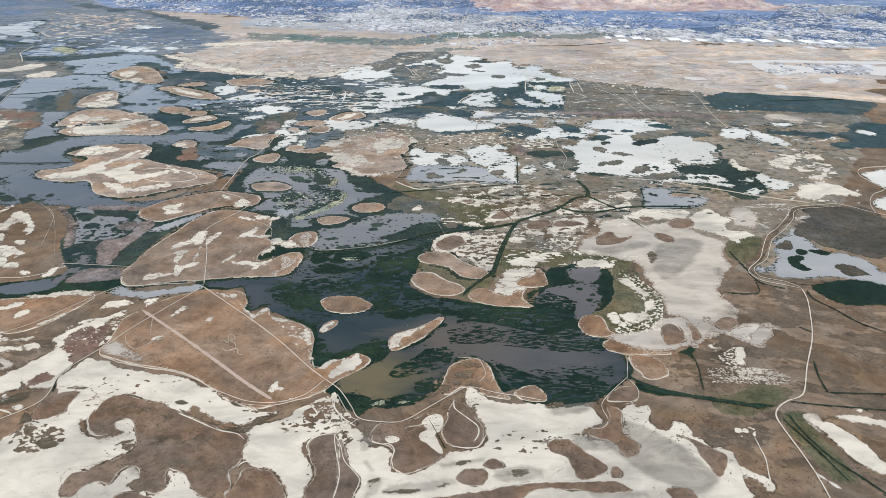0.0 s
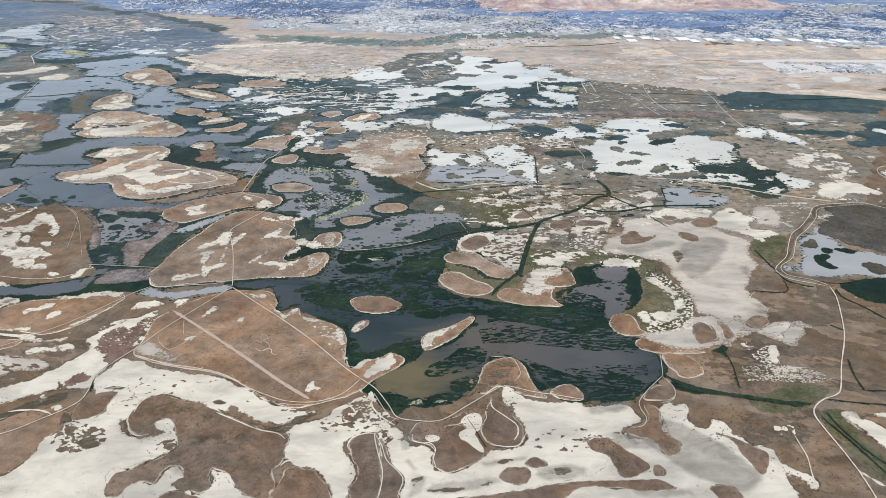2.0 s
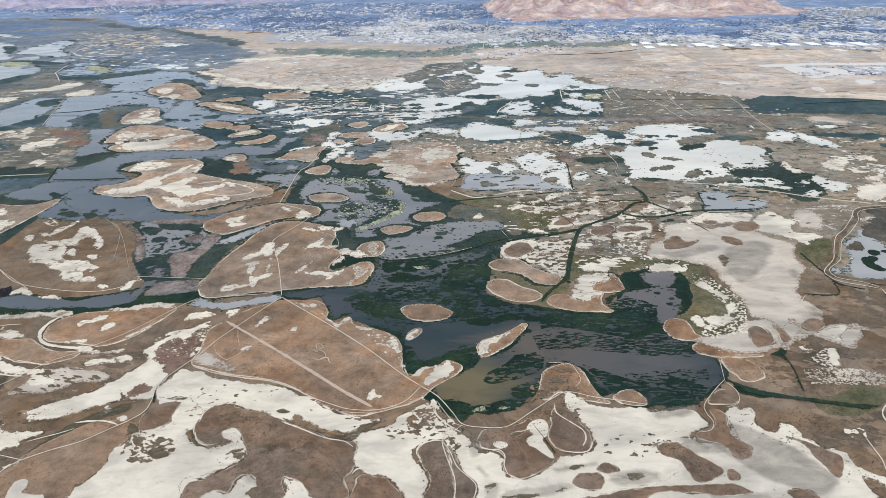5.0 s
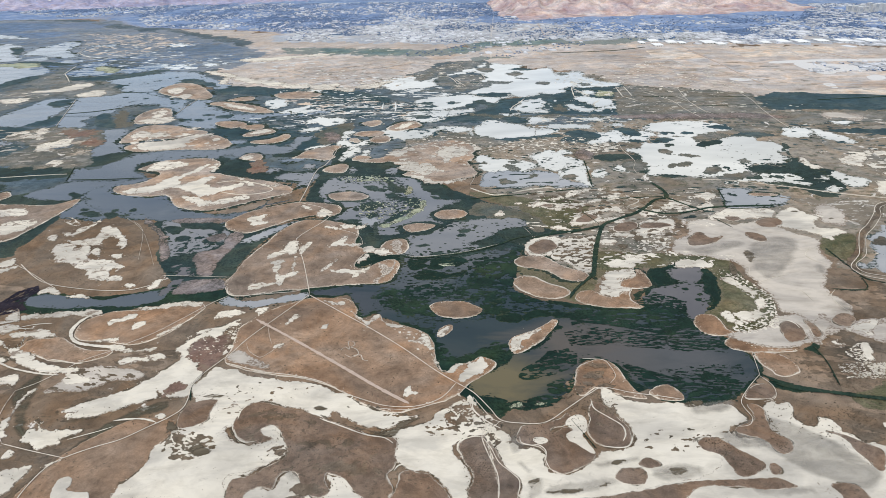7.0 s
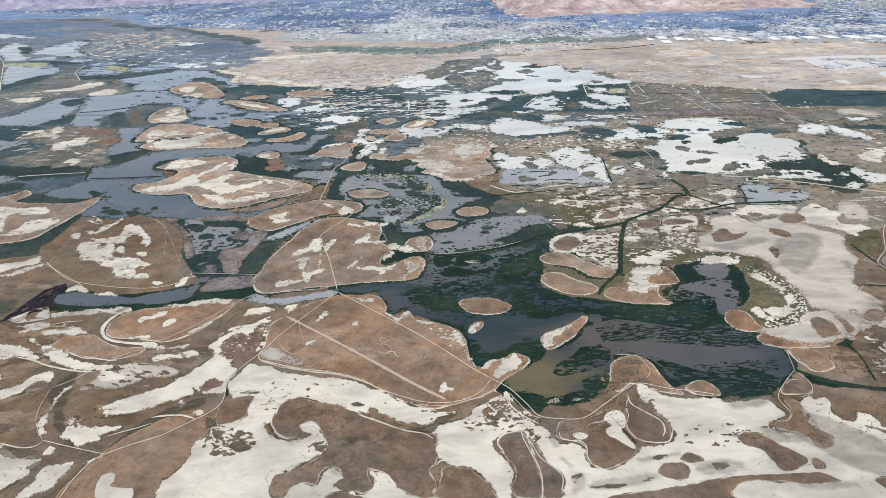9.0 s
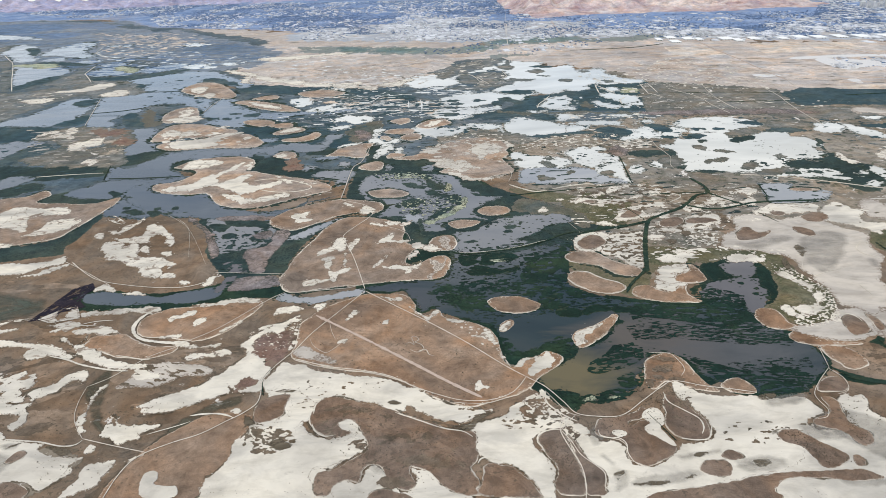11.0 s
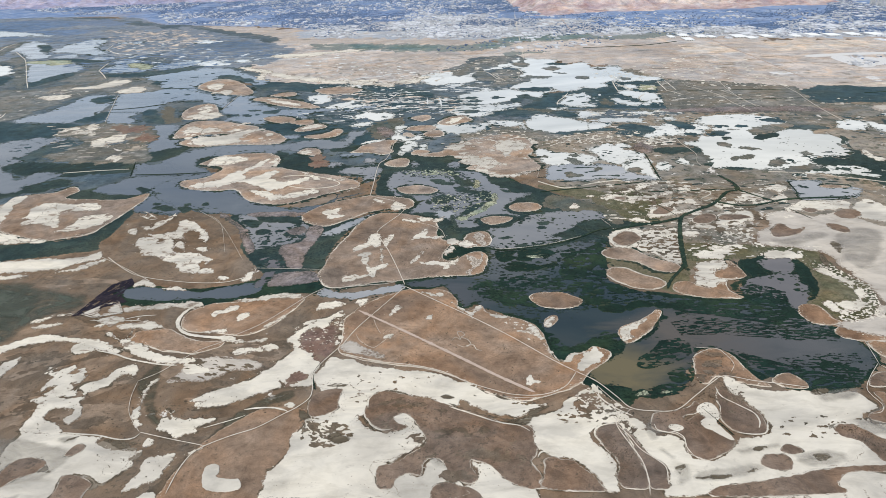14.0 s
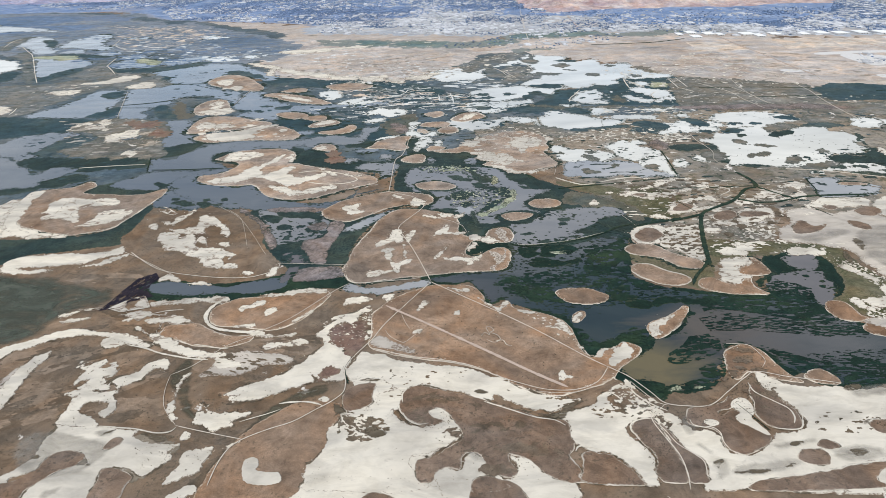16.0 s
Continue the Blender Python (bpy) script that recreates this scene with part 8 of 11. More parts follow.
mauve_flat([(-283.7,438.5), (-284.3,451.5), (-279.5,458.0), (-273.4,460.2), (-265.0,462.3), (-259.9,463.8), (-256.3,446.8), (-256.4,430.9), (-259.0,417.4), (-263.0,412.5), (-267.0,416.3), (-275.9,427.2)])
salt_flat([(-360.0,325.4), (-361.1,330.5), (-358.4,332.0), (-355.7,330.3), (-355.1,326.7), (-357.1,325.3)])
salt_flat([(-355.3,294.1), (-353.2,301.7), (-354.2,306.3), (-354.1,311.9), (-350.2,314.2), (-342.6,315.8), (-338.2,317.1), (-336.5,312.7), (-338.4,308.0), (-339.8,302.5), (-339.7,295.3), (-345.4,293.8), (-349.9,290.5), (-357.1,286.5)])
salt_flat([(-329.5,314.8), (-329.2,318.2), (-326.2,320.6), (-321.9,322.4), (-322.9,319.5), (-326.2,317.1)])
salt_flat([(-278.4,362.7), (-275.5,364.9), (-273.0,361.3), (-276.2,359.6)])
salt_line([(-305.5,357.9), (-298.6,359.4), (-287.4,359.5), (-279.0,356.8), (-275.5,354.4)], 1.6)
salt_line([(-327.0,340.3), (-319.6,343.8), (-310.5,347.9), (-303.1,352.1)], 0.8)
salt_cap([(-310.1,288.2), (-313.5,297.1), (-314.4,303.4), (-312.3,306.1), (-309.4,307.0), (-306.2,304.5), (-305.1,299.9), (-306.2,296.8), (-302.1,294.9), (-295.0,293.8), (-291.7,293.6), (-289.3,286.6), (-298.7,284.4)])
scrub_patch([(-260.1,350.3), (-263.3,360.3), (-262.8,368.0), (-259.4,374.0), (-253.5,377.6), (-249.7,378.0), (-242.8,378.3), (-243.2,371.5), (-243.7,363.6), (-243.5,356.5), (-247.7,352.1), (-254.5,350.1)])
salt_flat([(-263.8,388.4), (-263.7,398.4), (-260.9,405.3), (-258.2,414.4), (-256.4,418.8), (-248.0,415.4), (-239.2,413.5), (-231.5,407.4), (-220.4,403.4), (-207.6,400.7), (-196.9,397.4), (-182.4,394.7), (-171.7,389.5), (-161.2,383.7), (-152.9,378.8), (-148.5,373.5), (-140.3,366.4), (-132.5,362.4), (-121.1,358.3), (-109.9,354.9), (-104.4,356.4), (-109.9,352.0), (-117.1,348.9), (-123.5,343.0), (-131.5,345.0), (-138.8,346.4), (-146.5,351.2), (-154.5,357.4), (-160.7,362.4), (-162.7,357.7), (-169.2,356.3), (-177.6,362.5), (-185.8,367.1), (-193.7,368.7), (-204.3,374.1), (-210.4,375.6), (-216.0,374.6), (-220.8,370.5), (-223.6,366.3), (-223.6,358.6), (-224.3,351.1), (-228.5,349.0), (-229.2,344.5), (-224.1,338.8), (-218.4,333.3), (-209.8,331.4), (-201.3,332.6), (-194.7,335.0), (-190.8,333.2), (-185.7,324.2), (-185.2,321.7), (-188.6,317.8), (-191.0,315.9), (-196.8,311.3), (-202.5,306.7), (-208.5,304.2), (-215.0,303.5), (-217.3,299.9), (-214.0,293.5), (-211.5,289.9), (-209.9,283.9)])
salt_flat([(-208.2,277.2), (-213.9,294.4), (-215.2,304.4), (-202.7,307.7), (-191.0,315.9), (-184.7,322.6), (-194.6,334.4), (-209.7,330.8), (-223.8,337.8), (-229.5,345.7), (-259.3,348.0), (-262.6,341.5), (-264.0,335.1), (-268.4,332.6), (-268.5,325.9), (-267.3,319.8), (-268.9,315.0), (-270.2,309.3), (-271.7,304.6), (-276.0,298.9), (-275.8,294.4), (-277.8,291.4), (-275.4,287.9), (-271.3,279.3)])
salt_flat([(-260.8,346.9), (-254.2,343.3), (-243.5,332.2), (-237.8,336.7), (-228.4,341.7), (-230.4,349.1), (-224.0,352.8), (-223.6,366.3), (-234.8,380.5), (-241.5,383.4), (-251.6,384.5), (-257.2,383.5), (-263.8,388.4), (-253.7,378.2), (-241.7,377.0), (-240.1,357.5), (-245.0,355.4), (-249.6,352.1)])
scrub_patch([(-224.1,348.8), (-224.7,355.7), (-223.5,362.7), (-223.1,367.5), (-219.1,371.7), (-213.9,373.9), (-207.9,373.0), (-199.7,370.2), (-191.4,366.1), (-181.4,363.3), (-171.3,358.1), (-161.3,351.9), (-151.6,346.9), (-142.1,342.1), (-134.6,337.4), (-125.6,334.9), (-118.5,333.5), (-117.2,326.6), (-118.0,319.0), (-116.8,313.1), (-118.6,306.9), (-121.8,302.3), (-119.5,295.4), (-117.0,288.7), (-119.1,284.5), (-116.8,280.6), (-127.7,281.0), (-136.0,286.4), (-141.3,292.7), (-145.1,298.6), (-148.7,302.0), (-153.8,303.5), (-157.3,305.1), (-157.6,299.1), (-154.9,293.1), (-154.3,288.7), (-158.1,285.4), (-162.9,286.5), (-166.9,291.8), (-170.4,297.3), (-173.5,302.9), (-177.5,306.8), (-180.9,307.4), (-183.9,305.1), (-185.5,301.5), (-186.5,293.4), (-191.6,294.5), (-196.3,293.8), (-200.4,290.4), (-202.9,283.6), (-209.9,283.9), (-211.7,290.8), (-212.1,298.8), (-208.1,302.3), (-200.4,304.8), (-193.4,311.2), (-187.5,315.8), (-184.0,319.1), (-184.4,326.7), (-190.0,338.6), (-193.9,345.9), (-199.4,349.5), (-204.4,347.4), (-205.1,343.5), (-200.9,339.0), (-195.7,336.6), (-201.4,333.1), (-208.4,332.9), (-216.6,337.5), (-220.6,342.0)])
salt_flat([(-204.8,342.4), (-204.6,348.0), (-199.5,350.0), (-194.0,346.4), (-189.7,338.5), (-184.5,327.7), (-194.0,331.2), (-201.1,336.8)])
salt_flat([(-200.4,283.5), (-203.2,288.8), (-200.0,293.0), (-196.1,292.9), (-191.2,292.7), (-186.2,291.6), (-184.1,297.8), (-182.5,303.2), (-178.4,306.3), (-174.8,304.3), (-170.2,296.4), (-166.1,290.5), (-162.2,285.6), (-157.6,284.1), (-153.6,287.9), (-153.1,294.4), (-156.4,300.4), (-157.2,304.1), (-152.7,302.1), (-146.9,300.1), (-143.2,295.4), (-138.4,288.2), (-131.0,282.8), (-121.4,279.1), (-129.7,262.7), (-186.9,264.6)])
scrub_patch([(-180.2,280.3), (-178.5,284.5), (-174.9,286.0), (-168.6,286.2), (-162.3,282.2), (-158.6,277.5), (-170.4,273.9), (-179.7,274.2)])
salt_flat([(-124.1,340.2), (-118.7,341.7), (-111.6,344.1), (-106.2,346.1), (-98.9,349.2), (-95.2,351.4), (-93.3,356.0), (-89.5,360.5), (-85.6,364.0), (-81.7,366.2), (-83.9,360.3), (-87.0,355.7), (-87.9,351.1), (-84.4,346.9), (-77.3,344.9), (-70.2,343.5), (-63.2,341.0), (-59.8,338.7), (-63.7,335.0), (-67.3,334.6), (-72.6,333.8), (-78.0,331.3), (-81.7,327.8), (-83.7,322.7), (-82.9,317.7), (-79.7,313.6), (-77.6,310.1), (-74.6,305.3), (-72.7,299.1), (-73.7,293.8), (-76.6,288.6), (-76.1,283.0), (-77.4,276.8), (-83.6,277.0), (-83.9,283.3), (-86.8,289.8), (-91.3,296.6), (-96.1,302.8), (-101.0,304.8), (-106.0,304.1), (-111.0,308.0), (-114.4,311.5), (-116.8,313.1), (-118.1,321.6), (-116.5,326.6), (-118.5,333.5)])
scrub_patch([(-79.2,322.6), (-78.3,327.7), (-74.5,331.7), (-69.1,333.6), (-63.8,333.4), (-62.7,327.1), (-60.8,317.8), (-59.9,309.5), (-58.6,300.0), (-58.1,289.7), (-59.9,278.6), (-71.7,279.0), (-74.9,285.9), (-73.2,291.5), (-71.5,297.3), (-72.3,303.8), (-75.2,310.0), (-77.3,315.0)])
scrub_patch([(-60.8,328.0), (-57.3,321.7), (-55.4,314.1), (-52.9,306.8), (-48.7,301.0), (-45.9,297.2), (-45.0,291.8), (-47.6,284.9), (-48.5,278.2), (-57.7,278.6), (-57.5,288.8), (-58.3,302.3), (-59.4,314.3)])
scrub_patch([(-116.8,280.6), (-116.1,288.7), (-114.1,297.5), (-114.2,302.1), (-109.3,305.1), (-104.3,303.1), (-97.8,301.5), (-93.0,295.4), (-88.4,289.0), (-85.5,282.0), (-84.8,277.0)])
salt_flat([(-53.9,321.6), (-50.0,325.5), (-45.4,326.4), (-42.5,322.1), (-39.2,321.0), (-34.0,321.8), (-29.5,318.1), (-27.9,313.1), (-29.7,306.9), (-27.9,302.1), (-24.5,299.2), (-19.8,298.1), (-12.8,300.6), (-5.2,305.0), (1.0,310.5), (5.9,316.7), (14.7,317.9), (21.7,318.6), (27.2,322.4), (29.7,331.2), (29.6,340.5), (25.8,346.3), (22.9,355.7), (19.2,363.0), (17.4,369.3), (19.2,376.8), (22.3,379.9), (26.4,376.5), (30.4,370.0), (36.5,364.7), (48.9,362.3), (65.6,362.2), (75.7,359.3), (90.3,358.7), (99.4,358.3), (102.1,353.4), (104.1,346.4), (103.2,341.9), (96.8,339.3), (90.4,336.8), (89.4,330.4), (92.8,326.0), (101.2,325.7), (108.5,322.8), (80.2,297.1), (28.3,281.4), (-46.3,271.6), (-46.6,284.9), (-44.6,290.5), (-47.6,296.4), (-51.7,303.0), (-54.1,310.7)])
salt_flat([(89.4,330.4), (92.8,326.0), (101.2,325.7), (108.5,322.8), (111.1,330.6), (112.4,338.7), (111.5,344.3), (115.9,351.6), (122.9,357.3), (128.5,361.3), (130.8,356.9), (136.7,359.1), (136.8,351.9), (134.3,343.4), (136.7,337.7), (142.2,334.7), (146.9,338.9), (150.0,342.7), (154.6,341.4), (157.4,336.8), (158.4,332.4), (153.8,330.4), (147.8,329.1), (161.5,325.9), (160.4,318.2), (174.0,315.6), (173.3,294.1), (154.0,264.8), (-5.6,270.2), (23.5,285.8), (65.9,297.7)])
salt_flat([(-69.0,359.6), (-65.9,351.9), (-60.9,345.9), (-57.5,344.1), (-60.2,342.0), (-65.6,346.1), (-68.8,352.0)])
salt_flat([(-57.4,334.2), (-54.5,338.5), (-50.0,337.2), (-46.5,331.7), (-48.6,328.6), (-53.6,330.9)])
scrub_patch([(-43.1,330.5), (-40.1,339.5), (-37.1,343.3), (-28.9,342.9), (-19.4,345.9), (-12.2,349.6), (-8.5,353.5), (-6.0,349.3), (-9.7,343.8), (-13.1,341.2), (-18.6,340.3), (-21.9,336.0), (-17.6,335.9), (-12.2,340.0), (-7.5,337.1), (-11.7,330.3), (-9.3,324.9), (-5.1,320.7), (-1.1,316.0), (1.7,313.4), (-3.1,307.3), (-10.8,302.4), (-19.6,299.0), (-24.1,301.0), (-28.2,305.9), (-28.9,311.6), (-27.0,316.5), (-30.4,322.7), (-36.9,325.0), (-40.9,326.2)])
salt_cap([(-33.6,328.5), (-30.8,331.0), (-25.7,330.3), (-24.5,327.1), (-28.4,324.7), (-31.6,325.8)])
salt_cap([(-10.8,343.8), (-7.1,349.4), (-1.8,352.0), (2.2,349.0), (2.8,343.3), (0.8,336.2), (-2.5,332.5), (-1.2,327.2), (1.4,319.4), (1.5,315.4), (-3.6,319.6), (-7.6,324.9), (-11.5,327.6), (-11.9,332.9), (-7.5,337.1), (-9.5,341.0)])
ditch([(-6.8,347.6), (-1.9,335.2), (3.8,319.3)], 0.9)
scrub_patch([(8.9,362.3), (12.4,365.8), (17.1,361.9), (20.6,354.0), (24.0,346.3), (27.5,339.5), (27.7,331.3), (24.5,322.6), (18.7,320.2), (10.4,321.1), (5.0,324.4), (2.4,330.7), (2.2,337.8), (5.2,346.0), (6.4,354.6)])
scrub_patch([(8.7,294.3), (11.2,298.8), (15.3,301.9), (20.4,302.6), (25.8,301.9), (27.9,298.2), (26.4,292.3), (23.9,289.3), (18.1,289.1), (12.2,290.6)])
scrub_patch([(25.8,306.2), (30.0,309.4), (34.6,309.2), (37.8,305.7), (35.9,303.0), (30.1,302.2), (26.4,303.8)])
scrub_patch([(66.0,321.9), (69.6,325.9), (75.0,327.3), (79.2,326.6), (82.3,323.3), (85.9,318.1), (90.4,312.9), (94.8,307.9), (97.7,303.4), (96.4,299.3), (91.6,295.8), (85.0,293.3), (79.1,294.4), (78.0,299.5), (77.3,305.7), (75.5,311.5), (70.8,314.2), (66.8,316.8)])
scrub_patch([(93.3,331.3), (96.3,336.6), (103.0,339.1), (108.3,342.8), (110.5,350.1), (111.3,357.8), (116.4,357.6), (118.9,352.7), (117.5,345.8), (115.1,336.9), (115.0,331.5), (118.6,326.0), (121.6,321.8), (120.3,315.7), (117.0,311.9), (112.7,310.6), (109.4,314.1), (108.3,320.2), (105.8,324.5), (100.0,326.8)])
scrub_patch([(99.4,300.1), (101.7,302.8), (104.3,302.3), (105.1,298.5), (102.7,294.9), (99.1,294.1), (98.3,296.4)])
scrub_patch([(-22.4,277.3), (-6.3,280.1), (13.1,282.8), (30.0,286.5), (46.8,289.4), (63.3,291.0), (79.1,290.8), (95.6,292.0), (101.4,290.9), (105.9,287.2), (107.7,284.5), (100.7,283.1), (91.1,282.6), (76.6,285.2), (61.5,286.6), (53.3,285.6), (47.7,281.6), (44.0,276.7), (40.0,270.7), (-23.7,270.9)])
damp_earth([(62.8,326.2), (70.0,329.6), (78.7,329.8), (82.0,327.5), (74.1,326.8), (68.2,324.9), (63.7,319.5), (65.3,312.9), (68.2,311.8), (63.2,314.5), (61.9,320.0)])
# island with the airstrip
island([(-251.4,444.9), (-253.0,463.4), (-252.7,476.7), (-247.8,485.6), (-242.8,494.8), (-237.0,501.3), (-228.9,508.8), (-218.0,516.3), (-204.3,523.8), (-191.8,523.1), (-176.7,522.2), (-167.1,515.4), (-160.7,499.9), (-161.3,490.2), (-156.0,483.3), (-148.9,482.9), (-143.2,489.2), (-139.9,489.0), (-137.0,479.5), (-127.6,474.4), (-115.9,469.3), (-107.7,464.4), (-100.0,455.3), (-95.8,442.6), (-94.7,430.5), (-94.0,419.0), (-92.1,410.8), (-88.2,404.1), (-82.0,406.0), (-75.5,414.4), (-69.2,415.6), (-60.3,422.6), (-53.1,419.3), (-49.5,413.1), (-53.5,406.0), (-62.3,397.3), (-70.8,389.5), (-77.3,379.9), (-87.2,372.1), (-98.7,367.0), (-110.0,362.6), (-119.3,360.0), (-132.7,364.8), (-144.5,371.5), (-150.7,376.8), (-157.2,383.5), (-170.2,393.4), (-187.5,401.8), (-204.6,406.1), (-221.9,410.5), (-235.7,416.3), (-247.9,422.8), (-252.1,430.6)])
wet_salt([(-252.1,430.6), (-248.0,439.9), (-243.8,440.5), (-238.4,436.2), (-230.0,428.0), (-221.7,423.0), (-215.9,417.5), (-221.0,415.6), (-232.5,420.6), (-241.4,422.5)])
salt_flat([(-217.1,477.5), (-216.0,486.7), (-211.5,493.0), (-208.4,491.9), (-211.3,486.4), (-214.1,481.0)])
salt_flat([(-186.9,470.4), (-183.3,477.5), (-180.9,477.3), (-183.8,471.2)])
salt_flat([(-219.5,443.3), (-215.9,447.1), (-211.7,448.6), (-213.9,443.8)])
salt_flat([(-191.0,517.8), (-183.3,515.3), (-176.9,510.8), (-179.0,507.9), (-186.5,513.4)])
salt_flat([(-165.3,497.2), (-161.2,489.3), (-154.3,480.4), (-151.7,471.2), (-148.8,469.3), (-146.2,477.2), (-141.1,484.4), (-140.0,490.9), (-143.7,488.3), (-148.7,480.1), (-154.6,483.2), (-161.1,493.1)])
salt_flat([(-137.0,478.6), (-129.9,474.5), (-120.5,470.4), (-115.9,469.3), (-122.7,467.9), (-132.1,472.8)])
salt_flat([(-107.7,464.4), (-102.3,455.4), (-97.9,448.5), (-95.0,436.9), (-98.0,435.4), (-102.3,442.1), (-108.9,445.7), (-114.6,447.7), (-106.7,450.6), (-104.5,455.6)])
salt_flat([(-76.5,394.5), (-74.0,403.5), (-70.3,410.5), (-64.9,416.8), (-59.5,421.8), (-57.5,416.5), (-56.4,409.8), (-59.9,402.8), (-66.2,399.6), (-71.3,394.3), (-74.7,391.7)])
salt_flat([(-94.0,421.3), (-91.7,411.5), (-87.0,404.1), (-82.1,403.9), (-78.5,410.9), (-71.4,413.5), (-65.0,416.1), (-73.3,415.0), (-78.4,413.8), (-82.8,407.5), (-86.9,406.2), (-90.8,412.2)])
salt_flat([(-116.0,377.1), (-113.4,384.8), (-111.2,389.4), (-109.9,383.3), (-105.6,379.9), (-110.2,379.5), (-113.3,376.4)])
track([(-243.7,488.2), (-199.4,448.8), (-160.3,412.6), (-134.0,387.7), (-111.2,368.2)], 5)
track([(-230.0,474.6), (-226.1,460.3), (-221.4,448.3)], 0.7)
track([(-241.7,450.1), (-236.9,439.3), (-228.6,431.0), (-224.2,430.8), (-215.9,443.1)], 0.7)
salt_maze([(-144.4,484.5), (-115.9,467.5), (-97.9,446.8), (-95.2,422.9), (-106.6,431.1), (-120.1,456.4)], 0.10, 3, 1.3)
# damp strip and salt bend in the east
marsh([(178.7,422.9), (187.2,427.2), (195.8,431.5), (189.3,422.4), (187.3,414.8), (184.4,418.0)])
far_green([(-585,2227), (-495,2233), (-344,2173), (-237,2149), (-132,2100), (-11,2149), (18,2043), (-66,1991), (-228,1991), (-400,2062), (-545,2117)])
far_green([(-9,2203), (85,2265), (199,2297), (318,2237), (320,2152), (212,2124), (109,2122), (22,2116)])
far_green([(300,2185), (478,2227), (628,2249), (781,2271), (734,2192), (546,2153), (381,2111)])
far_green([(27,1927), (122,1929), (121,1897), (25,1896)])
# marsh and channels in the middle distance
marsh([(-318,1057), (-317,1092), (-306,1121), (-285,1142), (-262,1155), (-251,1142), (-251,1085), (-256,1033), (-266,1011), (-286,1026), (-297,1008), (-311,991), (-325,999), (-322,1030)])
marsh([(-344,988), (-319,1011), (-290,998), (-292,980), (-320,974)])
marsh([(-252,970), (-249,1009), (-237,1021), (-224,1026), (-233,989), (-237,968), (-240,951)])
marsh([(-485,1158), (-471,1181), (-426,1159), (-399,1172), (-360,1128), (-323,1108), (-330,1072), (-348,1047), (-393,1065), (-427,1091), (-461,1109)])
marsh([(-474,1502), (-407,1545), (-330,1546), (-258,1469), (-193,1387), (-201,1333), (-260,1363), (-335,1408), (-408,1419)])
pond([(-597,1282), (-603,1347), (-604,1402), (-603,1442), (-566,1413), (-562,1379), (-532,1338), (-486,1291), (-455,1277), (-422,1273), (-393,1288), (-359,1279), (-328,1289), (-296,1295), (-282,1283), (-312,1258), (-336,1247), (-345,1235), (-365,1256), (-397,1255), (-414,1239), (-420,1217), (-399,1193), (-412,1186), (-452,1222), (-483,1221), (-491,1205), (-489,1167), (-513,1170), (-540,1189), (-565,1184), (-575,1194), (-568,1227), (-555,1235)])
island([(-561,1384), (-546,1404), (-506,1388), (-465,1360), (-428,1323), (-407,1290), (-424,1283), (-460,1297), (-500,1323), (-533,1359)])
salt_flat([(-532,1375), (-509,1377), (-472,1345), (-447,1311), (-477,1320), (-506,1344)])
reed_bed([(-544,1284), (-524,1291), (-518,1276), (-538,1274)])
reed_bed([(-512,1266), (-504,1279), (-483,1281), (-481,1252), (-502,1250)])
reed_bed([(-563,1245), (-553,1253), (-549,1234)])
reed_bed([(-544,1238), (-528,1240), (-524,1226)])
pale_pond([(-326,1201), (-323,1227), (-298,1229), (-276,1226), (-258,1201), (-262,1176), (-289,1171), (-310,1178)])
pond([(-395,1147), (-379,1170), (-362,1159), (-368,1144), (-382,1138)])
pond([(-434,1063), (-431,1087), (-413,1089), (-402,1073), (-410,1060)])
pale_pond([(-403,1285), (-376,1316), (-360,1334), (-350,1354), (-331,1346), (-345,1327), (-350,1302), (-331,1310), (-301,1331), (-309,1307), (-332,1280), (-357,1269)])
pale_pond([(-449,1390), (-432,1422), (-403,1395), (-401,1340), (-422,1322)])
pale_pond([(-329,1143), (-308,1161), (-291,1151), (-298,1132), (-313,1122), (-323,1135)])
dim_pond([(-518,1007), (-498,1023), (-454,1025), (-420,1028), (-397,1045), (-371,1049), (-342,1039), (-324,1031), (-328,1058), (-324,1086), (-307,1099), (-298,1097), (-302,1069), (-311,1056), (-315,1036), (-313,1010), (-324,992), (-341,994), (-358,990), (-381,980), (-411,995), (-430,973), (-458,982), (-505,969)])
pale_pond([(-295,1014), (-287,1033), (-271,1041), (-263,1034), (-271,1012), (-283,1003)])
island([(-310,967), (-301,984), (-292,1008), (-273,1025), (-252,1033), (-242,1028), (-251,991), (-245,966), (-259,955), (-285,967)])
pale_pond([(-250,1032), (-249,1067), (-248,1092), (-246,1122), (-241,1137), (-234,1120), (-240,1083), (-239,1062), (-227,1047), (-209,1052), (-192,1060), (-203,1037), (-224,1026), (-238,1028)])
island([(-235,1061), (-230,1075), (-217,1059), (-222,1046)])
island([(-232,1097), (-220,1118), (-196,1119), (-181,1106), (-189,1085), (-212,1087)])
island([(-225,1176), (-216,1192), (-196,1193), (-192,1171), (-206,1152)])
island([(-201,1061), (-193,1082), (-179,1084), (-169,1068), (-173,1047), (-190,1043)])
island([(-178,1133), (-169,1160), (-150,1179), (-135,1186), (-125,1167), (-120,1146), (-139,1128), (-162,1115)])
salt_flat([(-166,1135), (-155,1158), (-138,1169), (-144,1145), (-158,1127)])
pale_pond([(-184,1107), (-177,1121), (-158,1119), (-134,1116), (-110,1121), (-91,1130), (-96,1096), (-110,1076), (-128,1056), (-141,1051), (-155,1066), (-170,1075)])
pale_pond([(-234,944), (-234,977), (-231,1007), (-224,1020), (-214,1012), (-215,981), (-223,969), (-230,964), (-231,944)])
